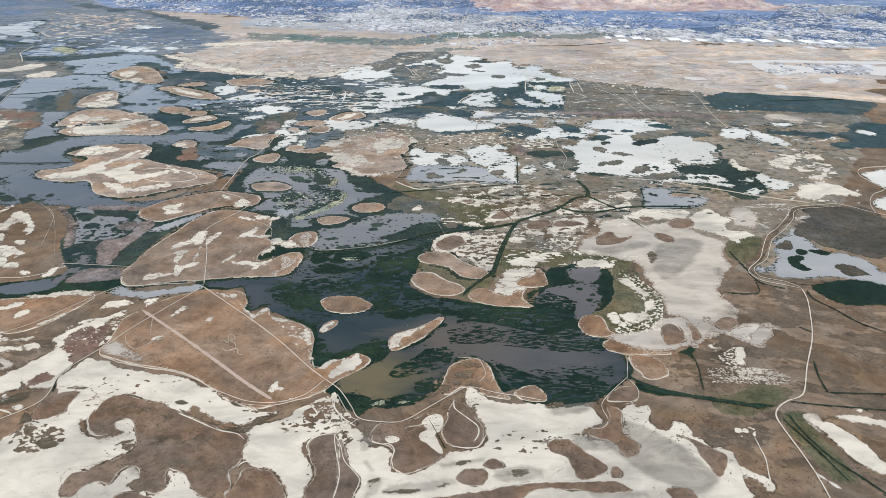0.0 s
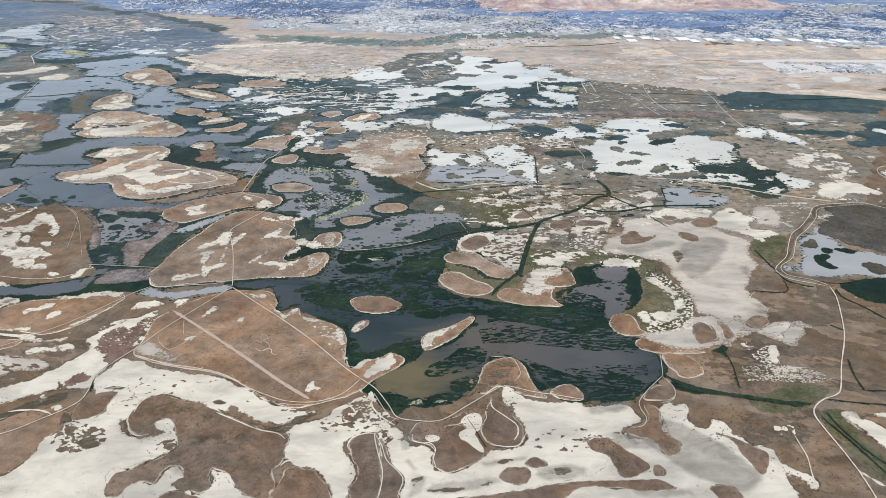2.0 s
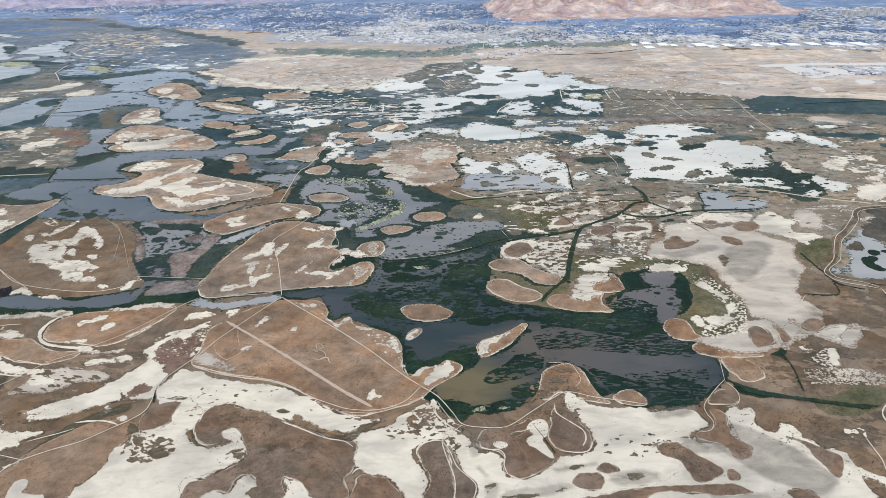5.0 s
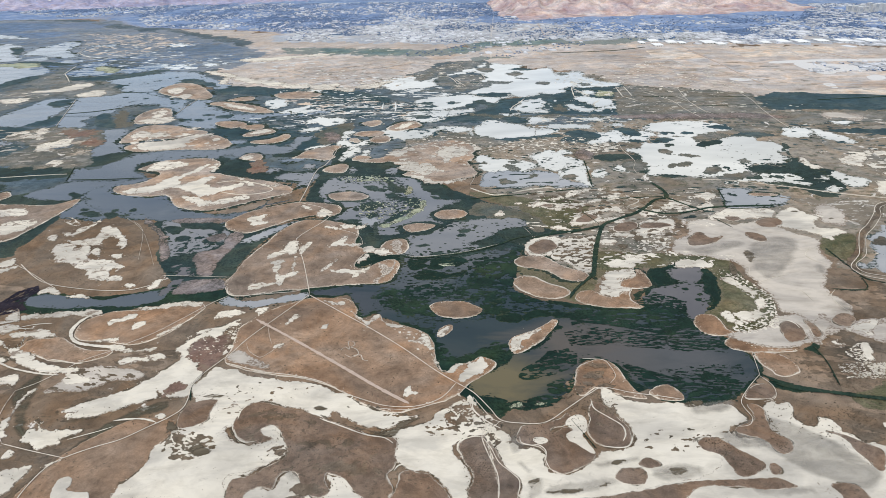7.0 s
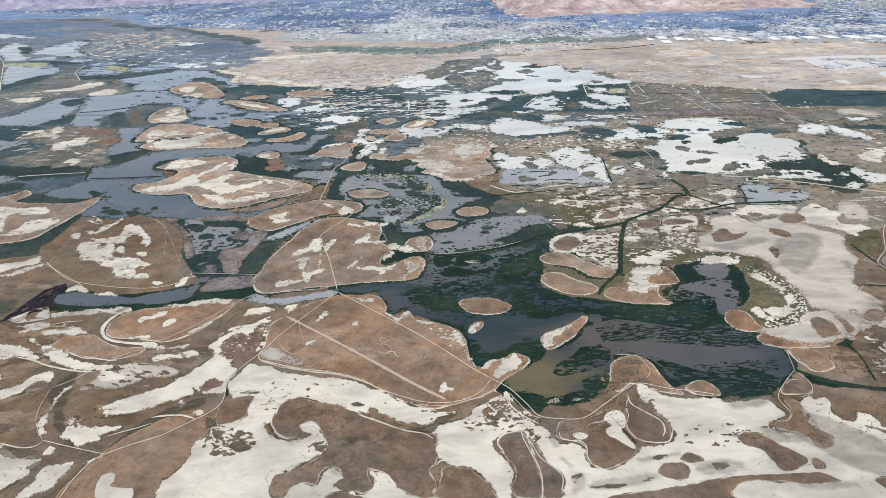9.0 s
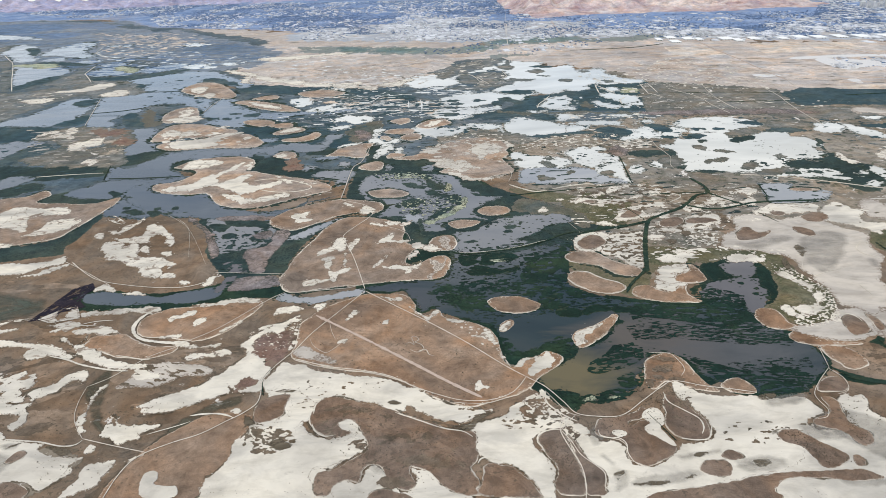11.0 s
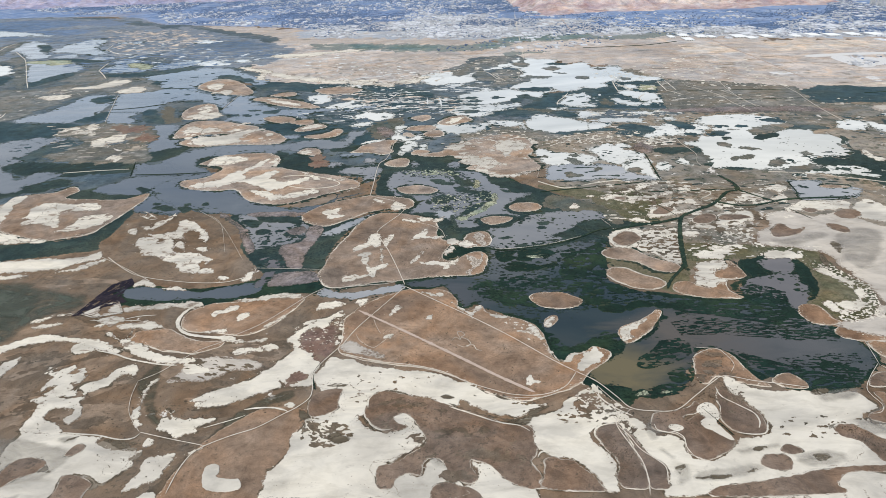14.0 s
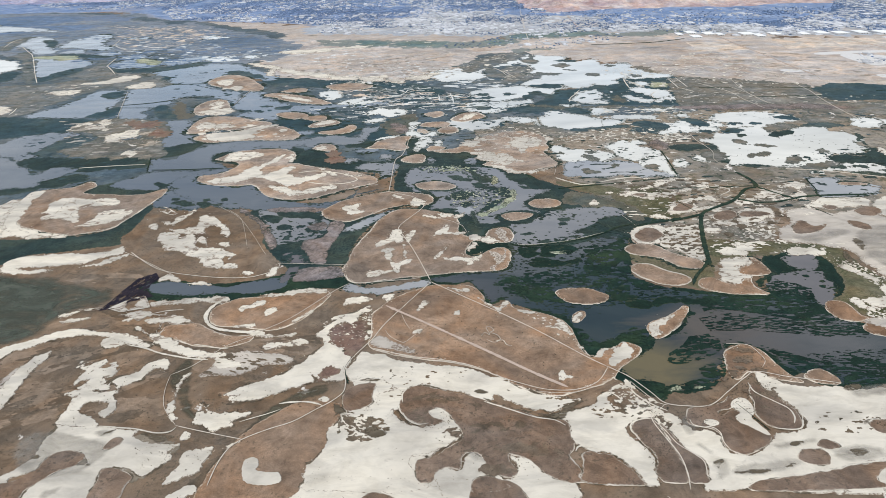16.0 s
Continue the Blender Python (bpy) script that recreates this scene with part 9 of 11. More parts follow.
pale_pond([(-206,974), (-202,995), (-195,1010), (-198,979), (-202,955)])
island([(-217,960), (-210,971), (-191,963), (-200,949), (-215,948)])
pond([(-328,963), (-310,967), (-294,968), (-292,950), (-305,937), (-315,947)])
pond([(-283,919), (-278,932), (-269,928), (-268,909), (-276,910)])
pond([(-336,913), (-326,923), (-312,911), (-318,901), (-329,899)])
pond([(-312,875), (-304,892), (-286,898), (-265,898), (-257,887), (-259,855), (-266,828), (-279,841), (-286,858), (-303,864)])
pond([(-165,889), (-160,904), (-152,906), (-148,890), (-151,877), (-161,881)])
pond([(-217,902), (-212,912), (-205,900), (-210,890)])
tan_maze([(-441,1466), (-314,1428), (-191,1364), (-122,1322), (-141,1199), (-246,1231), (-342,1311), (-410,1374)], 0.24, 7, 6)
brine_maze([(-361,1424), (-266,1421), (-168,1350), (-100,1308), (-110,1204), (-202,1207), (-291,1255), (-369,1336)], 0.22, 5, 6)
reed_maze([(-361,1424), (-266,1421), (-100,1329), (-100,1203), (-245,1222), (-342,1311)], 0.34, 6, 6)
brine_maze([(-460,1254), (-394,1241), (-325,1205), (-316,1150), (-367,1113), (-432,1144)], 0.16, 6, 5)
reed_maze([(-460,1254), (-329,1233), (-276,1145), (-308,1106), (-426,1120)], 0.25, 7, 5)
channel([(-305,1359), (-288,1335), (-271,1365), (-263,1397), (-241,1406), (-206,1412)], 2.0)
channel([(-240,1339), (-229,1306), (-223,1305), (-200,1322)], 1.6)
channel([(-199,1282), (-201,1344)], 2.0)
channel([(-178,1351), (-174,1308), (-173,1259)], 2.5)
channel([(-307,1296), (-255,1315), (-189,1321), (-139,1346)], 1.6)
channel([(-329,1233), (-291,1255), (-238,1263), (-185,1260), (-121,1233)], 1.8)
channel([(-339,1216), (-325,1180), (-337,1207)], 2.4)
# flats and ponds in the west
marsh([(-1098,1230), (-981,1229), (-908,1229), (-852,1222), (-835,1146), (-868,1134), (-903,1108), (-925,1082), (-982,1055)])
dim_pond([(-973,1040), (-910,1057), (-905,1080), (-892,1107), (-860,1118), (-823,1122), (-797,1108), (-812,1081), (-817,1064), (-822,1038), (-818,1006), (-829,995), (-810,975), (-825,956), (-868,986), (-934,981)])
dim_pond([(-930,975), (-861,974), (-824,948), (-783,911), (-760,884), (-752,914), (-728,914), (-707,904), (-714,887), (-720,868), (-735,853), (-732,834), (-775,831), (-834,830)])
flat_land([(-787,996), (-769,1032), (-762,1065), (-746,1070), (-649,1046), (-607,963), (-654,951), (-730,970)])
flat_land([(-831,1119), (-841,1179), (-825,1210), (-775,1213), (-691,1181), (-654,1110), (-653,1056), (-702,1086), (-737,1101), (-749,1067), (-787,1107)])
marsh([(-829,995), (-827,1038), (-816,1071), (-795,1104), (-760,1051), (-782,1021), (-783,990), (-768,976), (-813,981)])
marsh([(-819,947), (-810,975), (-735,962), (-621,950), (-608,908), (-657,900), (-702,894), (-738,902), (-766,910), (-798,923)])
marsh([(-735,839), (-736,862), (-716,875), (-688,882), (-676,864), (-695,849), (-711,837)])
marsh([(-765,1123), (-757,1149), (-726,1145), (-708,1124), (-726,1111)])
marsh([(-826,915), (-810,917), (-798,902), (-814,896), (-843,904)])
salt_flat([(-748,1063), (-746,1091), (-735,1108), (-718,1125), (-710,1116), (-697,1075), (-720,1064), (-697,1051), (-661,1054), (-660,1040), (-722,1047)])
ditch([(-603,885), (-615,922), (-625,956)], 2.2)
scrub_maze([(-896,1206), (-691,1181), (-604,949), (-760,979)], 0.16, 8, 4)
reed_bed([(-571,832), (-564,833), (-551,823), (-552,814), (-560,813)])
reed_bed([(-540,809), (-535,813), (-531,806)])
reed_bed([(-777,901), (-770,905), (-762,897), (-770,895)])
# western salt close by
salt_flat([(-555.1,419.8), (-539.1,436.0), (-532.9,440.6), (-520.3,449.8), (-507.2,459.4), (-495.4,463.1), (-488.3,462.7), (-476.8,457.8), (-459.7,455.3), (-444.0,450.2), (-431.3,441.3), (-421.0,435.2), (-425.8,433.0), (-433.5,435.8), (-449.1,441.4), (-462.4,451.1), (-477.5,454.4), (-494.3,451.9), (-505.1,446.6), (-514.3,438.9), (-524.6,433.8), (-531.5,423.2), (-545.4,404.7)])
salt_flat([(-507.2,382.6), (-509.1,392.7), (-509.0,406.7), (-506.8,413.8), (-505.4,422.8), (-500.0,428.7), (-496.7,432.4), (-494.3,424.5), (-496.0,413.3), (-496.3,402.5), (-496.6,392.1), (-495.0,378.8), (-493.5,366.1), (-493.7,360.0), (-493.3,323.8), (-527.5,376.9)])
salt_flat([(-457.6,387.1), (-457.5,395.2), (-457.0,404.3), (-460.0,404.5), (-463.9,408.2), (-458.2,409.4), (-453.9,413.6), (-448.3,417.1), (-447.2,411.1), (-448.3,406.1), (-441.9,405.8), (-439.0,408.6), (-434.6,403.3), (-431.8,404.6), (-433.0,399.7), (-433.5,396.2), (-439.8,396.5), (-437.8,389.6), (-437.5,382.9), (-440.0,379.7), (-444.7,381.2), (-449.3,386.7), (-448.7,392.1), (-453.1,390.2), (-455.2,385.6)])
salt_flat([(-457.6,375.3), (-453.5,379.0), (-448.1,380.0), (-449.3,386.7), (-439.1,377.7), (-428.4,376.0), (-423.9,379.0), (-422.5,380.3), (-421.2,375.7), (-422.2,372.5), (-417.4,366.1), (-415.5,359.9), (-414.7,353.9), (-418.6,349.9), (-422.9,351.3), (-423.7,355.4), (-420.7,358.9), (-423.5,363.2), (-428.2,365.3), (-433.3,365.5), (-438.6,364.5), (-439.9,360.9), (-439.1,356.0), (-432.4,351.6), (-426.5,348.5), (-420.7,342.6), (-416.8,338.0), (-425.5,337.2), (-438.0,340.5), (-445.1,343.5), (-447.6,350.5), (-448.5,361.2), (-448.4,368.6), (-448.3,372.3)])
salt_flat([(-444.5,342.4), (-426.3,338.9), (-417.5,339.7), (-401.5,336.3), (-390.0,334.8), (-391.8,330.5), (-384.2,324.9), (-376.0,322.0), (-361.2,319.9), (-362.5,313.9), (-364.0,304.2), (-366.9,298.7), (-370.1,294.2), (-375.9,296.2), (-382.5,300.1), (-390.4,302.8), (-392.7,300.5), (-397.8,300.7), (-397.3,293.7), (-396.0,282.6), (-395.1,274.2), (-428.0,271.1), (-433.7,283.9), (-430.3,292.6), (-423.9,299.2), (-416.1,303.7), (-410.4,305.9), (-415.7,313.4), (-422.3,316.1), (-432.1,315.0), (-435.9,309.2), (-436.6,301.1), (-443.6,298.5), (-448.5,295.5), (-450.6,287.9), (-459.0,280.4), (-464.5,289.3), (-455.3,295.7), (-449.2,302.5), (-446.4,309.6), (-445.7,314.4), (-446.0,324.6), (-444.8,332.5), (-444.0,337.9)])
scrub_patch([(-443.8,293.1), (-440.2,298.4), (-436.6,301.1), (-435.9,309.2), (-432.4,315.5), (-424.5,317.2), (-414.7,313.3), (-413.0,309.8), (-416.1,303.7), (-423.9,299.2), (-428.7,292.5), (-434.2,284.8), (-436.9,275.5), (-461.4,274.2), (-468.3,285.0), (-451.7,289.7)])
scrub_patch([(-394.7,276.6), (-395.4,284.8), (-396.3,293.7), (-397.4,299.7), (-392.9,301.0), (-387.2,299.4), (-379.9,296.3), (-376.6,291.7), (-378.3,286.4), (-378.7,276.1)])
scrub_patch([(-405.1,318.0), (-404.6,323.1), (-402.9,327.2), (-399.0,328.1), (-396.1,325.4), (-396.7,321.3), (-400.5,317.8)])
damp_earth([(-419.7,328.9), (-412.4,332.4), (-407.0,336.5), (-397.8,336.2), (-405.5,333.2), (-412.4,328.6)])
damp_earth([(-389.3,333.1), (-368.7,330.7), (-363.0,326.8), (-370.7,321.8), (-379.9,324.8)])
salt_line([(-417.5,339.7), (-402.0,337.4), (-392.3,335.9), (-377.9,331.6), (-369.3,332.3), (-366.5,336.6)], 1.2)
# ponds and flats in the east
grey_pond([(294.5,557.1), (302.8,564.1), (305.0,557.0), (313.4,564.0), (330.1,584.7), (331.5,594.9), (342.3,610.8), (343.3,620.4), (356.1,631.6), (365.4,638.8), (378.9,658.2), (383.5,655.1), (377.2,638.7), (378.7,624.3), (376.0,607.8), (379.6,603.7), (382.4,593.1), (397.0,594.3), (402.3,584.0), (409.6,577.6), (412.1,565.4), (411.3,553.6), (428.7,547.7), (411.3,520.4), (395.8,528.0), (391.5,533.5), (385.7,536.9), (372.3,540.3), (363.2,542.7), (342.6,542.9), (331.2,540.7), (317.8,539.8), (311.7,543.2), (315.5,556.9), (313.9,561.6), (303.4,553.5)])
reed_bed([(335.2,575.9), (344.4,587.1), (354.3,587.0), (351.0,578.2), (343.3,575.8), (346.5,566.0), (349.2,557.7), (340.6,554.3), (334.7,563.8)])
dark_flat([(373.9,562.2), (383.8,570.5), (389.1,565.6), (397.5,548.0), (395.5,544.6), (375.4,545.9)])
reed_bed([(375.9,556.3), (379.9,553.9), (387.7,544.7), (377.4,544.8)])
salt_maze([(204.9,415.3), (224.0,429.5), (229.5,420.3), (220.9,403.7), (209.4,403.8)], 0.4, 2, 1.2)
salt_flat([(223.3,425.6), (228.8,428.6), (227.8,421.0), (223.2,409.3), (218.5,405.8), (218.7,412.3)])
marsh([(624,1020), (646,1043), (665,1054), (676,1082), (706,1100), (741,1096), (763,1071), (687,952), (653,952), (620,952), (595,952), (590,973), (624,988), (624,1004)])
ditch([(221.0,345.9), (222.5,337.6), (225.1,328.5), (228.3,314.4), (232.4,291.1)], 2)
grassland([(219.7,343.1), (229.7,352.6), (246.1,348.4), (238.2,340.1), (238.5,314.3), (238.8,291.1), (225.9,291.2), (221.5,314.4)])
# reeds scattered on the flats
reed_maze([(142, 1007), (223, 1049), (171, 835), (268, 803), (342, 754), (216, 673), (74, 692)], 0.07, 9, 2.5)
reed_maze([(264, 1162), (514, 1172), (666, 1130), (496, 828), (423, 915), (435, 1007), (388, 1104)], 0.07, 9, 2.5)
reed_maze([(-292, 1006), (-174, 1077), (-29, 1043), (122, 993), (96, 797), (22, 772), (-45, 798)], 0.07, 9, 2.5)
reed_maze([(-8, 690), (68, 668), (58, 570), (25, 626)], 0.07, 6, 2.5)
reed_maze([(-969, 1155), (-778, 1173), (-655, 1015), (-636, 925), (-733, 835)], 0.07, 9, 2.5)
# large salt-ringed island
island([(-518,839), (-520,856), (-507,862), (-492,872), (-484,891), (-483,909), (-500,924), (-522,931), (-517,947), (-505,969), (-483,979), (-458,982), (-436,980), (-419,966), (-408,942), (-410,920), (-415,910), (-393,900), (-373,886), (-338,870), (-312,856), (-285,834), (-279,818), (-287,804), (-306,793), (-324,780), (-341,767), (-359,757), (-372,754), (-394,760), (-412,773), (-428,799), (-441,815), (-458,812), (-477,814), (-498,822)])
salt_flat([(-506,924), (-507,952), (-496,968), (-474,966), (-459,947), (-474,929), (-488,923)])
salt_flat([(-503,834), (-490,848), (-471,856), (-464,870), (-460,889), (-443,910), (-435,939), (-425,944), (-429,917), (-439,897), (-442,872), (-433,855), (-419,870), (-409,889), (-395,883), (-404,859), (-383,839), (-369,842), (-351,859), (-352,836), (-376,816), (-388,806), (-406,818), (-421,831), (-436,843), (-450,840), (-460,827), (-484,823)])
salt_flat([(-417,808), (-402,807), (-387,791), (-370,784), (-362,793), (-336,801), (-324,794), (-345,781), (-364,773), (-385,775), (-405,793)])
salt_flat([(-364,880), (-350,871), (-334,846), (-339,842), (-352,859)])
salt_flat([(-326,852), (-310,844), (-303,850), (-304,836), (-320,840)])
salt_flat([(-421,943), (-414,948), (-406,915), (-411,915)])
salt_line([(-388,858), (-368,865), (-334,853), (-306,827), (-317,811), (-345,809), (-370,820)], 1.4)
# tan island with white lines
salt_flat([(-92,992), (-79,1013), (-62,1002), (-45,987), (-51,963), (-68,950), (-81,923), (-85,943), (-93,968)])
salt_flat([(-117,913), (-105,926), (-93,897), (-86,884), (-101,885)])
salt_flat([(-148,903), (-133,920), (-117,908), (-109,886), (-128,888)])
salt_flat([(-39,1019), (-30,1008), (-28,985), (-37,986)])
salt_maze([(-101,1032), (-30,1025), (-46,906), (-85,910)], 0.16, 5, 2)
salt_maze([(-179,1002), (-101,1032), (-84,991), (-101,925), (-150,930)], 0.14, 5, 3)
# meadow with salt crescents
salt_flat([(92.7,668.3), (91.8,652.5), (98.2,642.8), (111.7,638.8), (127.8,643.7), (148.4,652.9), (159.5,663.2), (163.8,675.9), (159.7,688.0), (146.1,684.0), (130.0,681.9), (121.5,662.9), (105.6,648.4), (95.9,652.2)])
scrub_patch([(94.1,661.8), (103.7,675.6), (120.5,680.9), (124.1,674.0), (119.3,661.4), (107.2,654.5), (96.7,655.3)])
scrub_patch([(124.5,669.1), (134.6,676.5), (152.5,675.1), (158.2,666.5), (148.0,660.9), (127.4,662.4)])
salt_maze([(116.3,644.5), (148.8,636.1), (134.1,600.1), (105.0,604.9)], 0.36, 3, 1.6)
salt_flat([(84.4,590.2), (94.6,597.5), (102.0,594.3), (111.2,588.4), (99.4,585.3)])
grey_cap([(-310.6,294.3), (-312.8,301.6), (-310.8,304.2), (-307.8,303.7), (-307.1,298.6), (-307.0,295.1), (-300.8,292.2), (-293.8,291.1), (-291.8,286.7), (-302.4,285.4)])
lake([(-147.0,524.6), (-140.1,535.0), (-132.7,540.1), (-125.9,568.8), (-119.7,598.8), (-96.3,599.9), (-74.0,601.0), (-45.6,608.5), (-18.6,623.4), (-8.5,612.8), (-16.0,593.1), (-18.7,561.9), (-25.6,539.1), (-23.9,527.9), (-13.5,516.6), (3.7,502.3), (23.5,493.2), (17.1,484.9), (-17.7,486.9), (-45.9,486.6), (-60.6,477.1), (-97.6,479.2), (-121.1,490.8), (-138.3,501.5)])
reed_bed([(-54.7,493.8), (-42.4,498.0), (-31.1,492.5), (-36.3,487.9), (-50.5,486.8)])
island([(-724,1541), (-726,1610), (-703,1643), (-660,1614), (-612,1537), (-579,1456), (-597,1435), (-633,1452), (-674,1482)])
salt_flat([(-706,1538), (-704,1585), (-678,1568), (-672,1514)])
salt_flat([(-670,1482), (-645,1491), (-621,1462), (-639,1453)])
salt_maze([(125.5,582.2), (172.9,579.0), (163.7,562.1), (125.1,564.6)], 0.3, 2.2, 1.5)
track([(183,1000), (180,963), (182,933), (182,902), (172,871), (171,851)], 1.0)
salt_maze([(19,802), (252,782), (203.3,656.6), (84.5,634.8), (2.2,672.0)], 0.10, 3.6, 2.4)
salt_maze([(78.3,658.2), (154.2,652.5), (133.4,589.5), (68.9,593.9)], 0.12, 3, 2)
reed_maze([(-72.4,520.2), (-41.7,531.2), (3.4,500.3), (20.3,489.5), (-22.3,487.1), (-55.9,477.8), (-97.5,481.9)], 0.3, 3, 2.5)
meadow([(-156,1518), (-75,1505), (37,1364), (153,1376), (285,1447), (354,1436), (220,965), (133,968), (26,980), (-31,1018), (-83,1048), (-141,1037)])
flat_land([(-151,1649), (-113,1707), (-69,1806), (-23,1855), (26,1865), (16,1790), (-14,1723), (-51,1679), (-79,1644), (-106,1610), (-132,1570)])
marsh([(-24,1402), (19,1426), (57,1396), (42,1352), (71,1359), (110,1400), (149,1424), (179,1457), (194,1475), (241,1467), (300,1457), (315,1404), (313,1334), (304,1247), (280,1184), (222,1192), (173,1198), (124,1205), (74,1216), (44,1220), (12,1211), (-19,1206), (-50,1192), (-70,1177), (-90,1171), (-80,1200), (-49,1219), (-27,1239), (-4,1265), (3,1289), (-12,1317)])
pale_pond([(3,1820), (56,1801), (105,1772), (130,1767), (104,1701), (136,1679), (184,1721), (187,1653), (210,1632), (249,1658), (245,1594), (256,1533), (296,1491), (299,1464), (268,1450), (184,1450), (169,1403), (139,1395), (108,1382), (83,1369), (57,1390), (47,1404), (5,1392), (-29,1415), (-2,1461), (20,1496), (13,1539), (-11,1529), (11,1575), (21,1650), (12,1652), (-2,1687), (18,1735)])
pale_pond([(-138,1293), (-132,1367), (-106,1386), (-77,1393), (-29,1409), (-7,1388), (26,1372), (55,1373), (35,1348), (11,1329), (-8,1338), (-23,1318), (-40,1290), (-79,1275), (-105,1274)])
pale_pond([(-153,1256), (-121,1266), (-79,1260), (-47,1266), (-27,1273), (-27,1239), (-49,1223), (-75,1213), (-85,1183), (-110,1174), (-140,1182), (-153,1210)])
pale_pond([(-71,1683), (-42,1737), (1,1747), (10,1702), (-16,1673), (-38,1661), (-65,1649)])
pale_pond([(-218,1599), (-180,1630), (-113,1634), (-92,1623), (-106,1580), (-93,1535), (-112,1498), (-149,1490), (-198,1485)])
pale_pond([(46,1258), (63,1296), (76,1326), (91,1345), (113,1342), (115,1309), (104,1265), (107,1226), (86,1224), (56,1233)])
pale_pond([(149,1278), (164,1281), (176,1264), (186,1248), (194,1237), (178,1221), (160,1233)])
pale_pond([(180,1337), (205,1351), (224,1336), (245,1322), (240,1281), (220,1248), (205,1250), (197,1287), (184,1304)])
pale_pond([(202,1246), (240,1265), (264,1252), (248,1235), (222,1234), (204,1222)])
pale_pond([(194,1411), (231,1417), (227,1388), (204,1374)])
pale_pond([(22,1223), (55,1223), (53,1205), (27,1204)])
pale_pond([(88,1116), (111,1133), (149,1129), (168,1118), (156,1096), (124,1096), (97,1103)])
pale_pond([(157,1169), (188,1174), (231,1186), (227,1165), (194,1156), (163,1152)])
pale_pond([(192,1115), (216,1128), (214,1108), (195,1103)])
pale_pond([(138,1009), (157,1037), (165,1065), (178,1071), (194,1080), (205,1068), (201,1036), (213,1041), (202,1012), (185,1007), (168,1009), (153,1001)])
pale_pond([(115,869), (132,873), (132,852), (120,839), (110,840)])
pale_pond([(145,882), (166,885), (172,866), (158,857), (145,864)])
pale_pond([(61,1156), (72,1185), (95,1186), (102,1164), (86,1145), (68,1135)])
flat_land([(69,1642), (87,1671), (107,1667), (118,1641), (101,1620), (81,1616)])
flat_land([(187,1620), (202,1642), (214,1616), (197,1595)])
flat_land([(13,1546), (36,1556), (60,1545), (80,1535), (58,1517), (27,1529)])
flat_land([(125,1520), (140,1524), (153,1515), (137,1504)])
flat_land([(211,1492), (227,1503), (234,1481), (217,1464)])
flat_land([(88,1577), (104,1589), (119,1571), (101,1560)])
reed_bed([(83,1705), (107,1727), (139,1703), (115,1682)])
reed_bed([(-136,1212), (-126,1224), (-108,1217), (-112,1200), (-131,1198)])
reed_bed([(-131,1334), (-111,1342), (-98,1334), (-113,1321)])
reed_bed([(-122,1301), (-106,1309), (-91,1302), (-105,1289)])
reed_bed([(-80,1332), (-61,1340), (-47,1327), (-65,1314)])
reed_bed([(-40,1300), (-22,1334), (0,1353), (3,1336), (-15,1302), (-30,1278)])
reed_bed([(-18,1407), (6,1416), (30,1418), (56,1414), (57,1396), (27,1383), (-1,1387)])
reed_bed([(82,1358), (100,1366), (113,1353), (91,1340)])
reed_bed([(65,1275), (77,1278), (79,1268), (66,1265)])
reed_bed([(89,1262), (99,1265), (100,1255), (89,1252)])
reed_bed([(87,1313), (104,1316), (104,1305), (88,1302)])
reed_bed([(-60,1198), (-28,1221), (3,1226), (27,1209), (10,1184), (-21,1171), (-51,1166)])
reed_bed([(19,1192), (42,1198), (60,1182), (66,1156), (50,1141), (32,1156)])
reed_bed([(112,1071), (131,1084), (161,1073), (163,1044), (146,1025), (126,1037)])
reed_bed([(197,1091), (217,1096), (230,1076), (231,1046), (213,1041), (204,1064)])
reed_bed([(124,930), (140,943), (161,944), (180,939), (194,932), (179,919), (153,913), (134,918)])
reed_bed([(-30,1031), (-2,1045), (34,1052), (90,1063), (108,1057), (78,1043), (42,1037), (5,1027), (-13,1016)])
flat_land([(-95,1578), (-86,1622), (-72,1619), (-58,1572), (-52,1508), (-68,1504), (-87,1527)])
flat_land([(-48,1631), (-18,1649), (11,1636), (16,1589), (1,1562), (-23,1545), (14,1518), (9,1485), (-21,1457), (-52,1437), (-88,1442), (-124,1461), (-93,1481), (-60,1476), (-49,1528), (-57,1587)])
reed_bed([(-51,1549), (-34,1568), (-9,1557), (9,1539), (-11,1529), (-30,1525)])
salt_line([(-53,1586), (-42,1541), (-31,1498)], 2.2)
flat_land([(18,1735), (33,1786), (46,1822), (42,1730), (39,1679), (22,1666)])
algae([(232,1393), (252,1408), (267,1393), (259,1359), (239,1351), (227,1359)])
salt_maze([(232,1393), (269,1399), (256,1348), (226,1353)], 0.3, 9, 1.5)
salt_line([(192,1449), (186,1400), (181,1354)], 2.4)
salt_line([(191,1443), (203,1397), (212,1355)], 1.8)
salt_line([(284,1441), (279,1386), (274,1335)], 2.4)
salt_line([(301,1444), (298,1395), (294,1343)], 2.2)
salt_line([(275,1340), (286,1316), (293,1294)], 1.6)
salt_line([(41,1239), (50,1277), (64,1306), (80,1347)], 2.0)
salt_line([(201,1251), (206,1286), (221,1310)], 2)
flat_land([(-28,1230), (22,1209), (83,1206), (171,1190), (285,1183), (281,1171), (169,1177), (81,1188), (21,1192), (-29,1207)])
flat_land([(137,1285), (146,1264), (148,1225), (134,1217), (127,1247)])
brine_maze([(99,1322), (214,1338), (286,1316), (269,1218), (185,1206), (105,1217)], 0.08, 9, 1.6)
brine_maze([(81,1192), (280,1166), (253,1077), (158,1081), (69,1107)], 0.12, 7, 2.2)
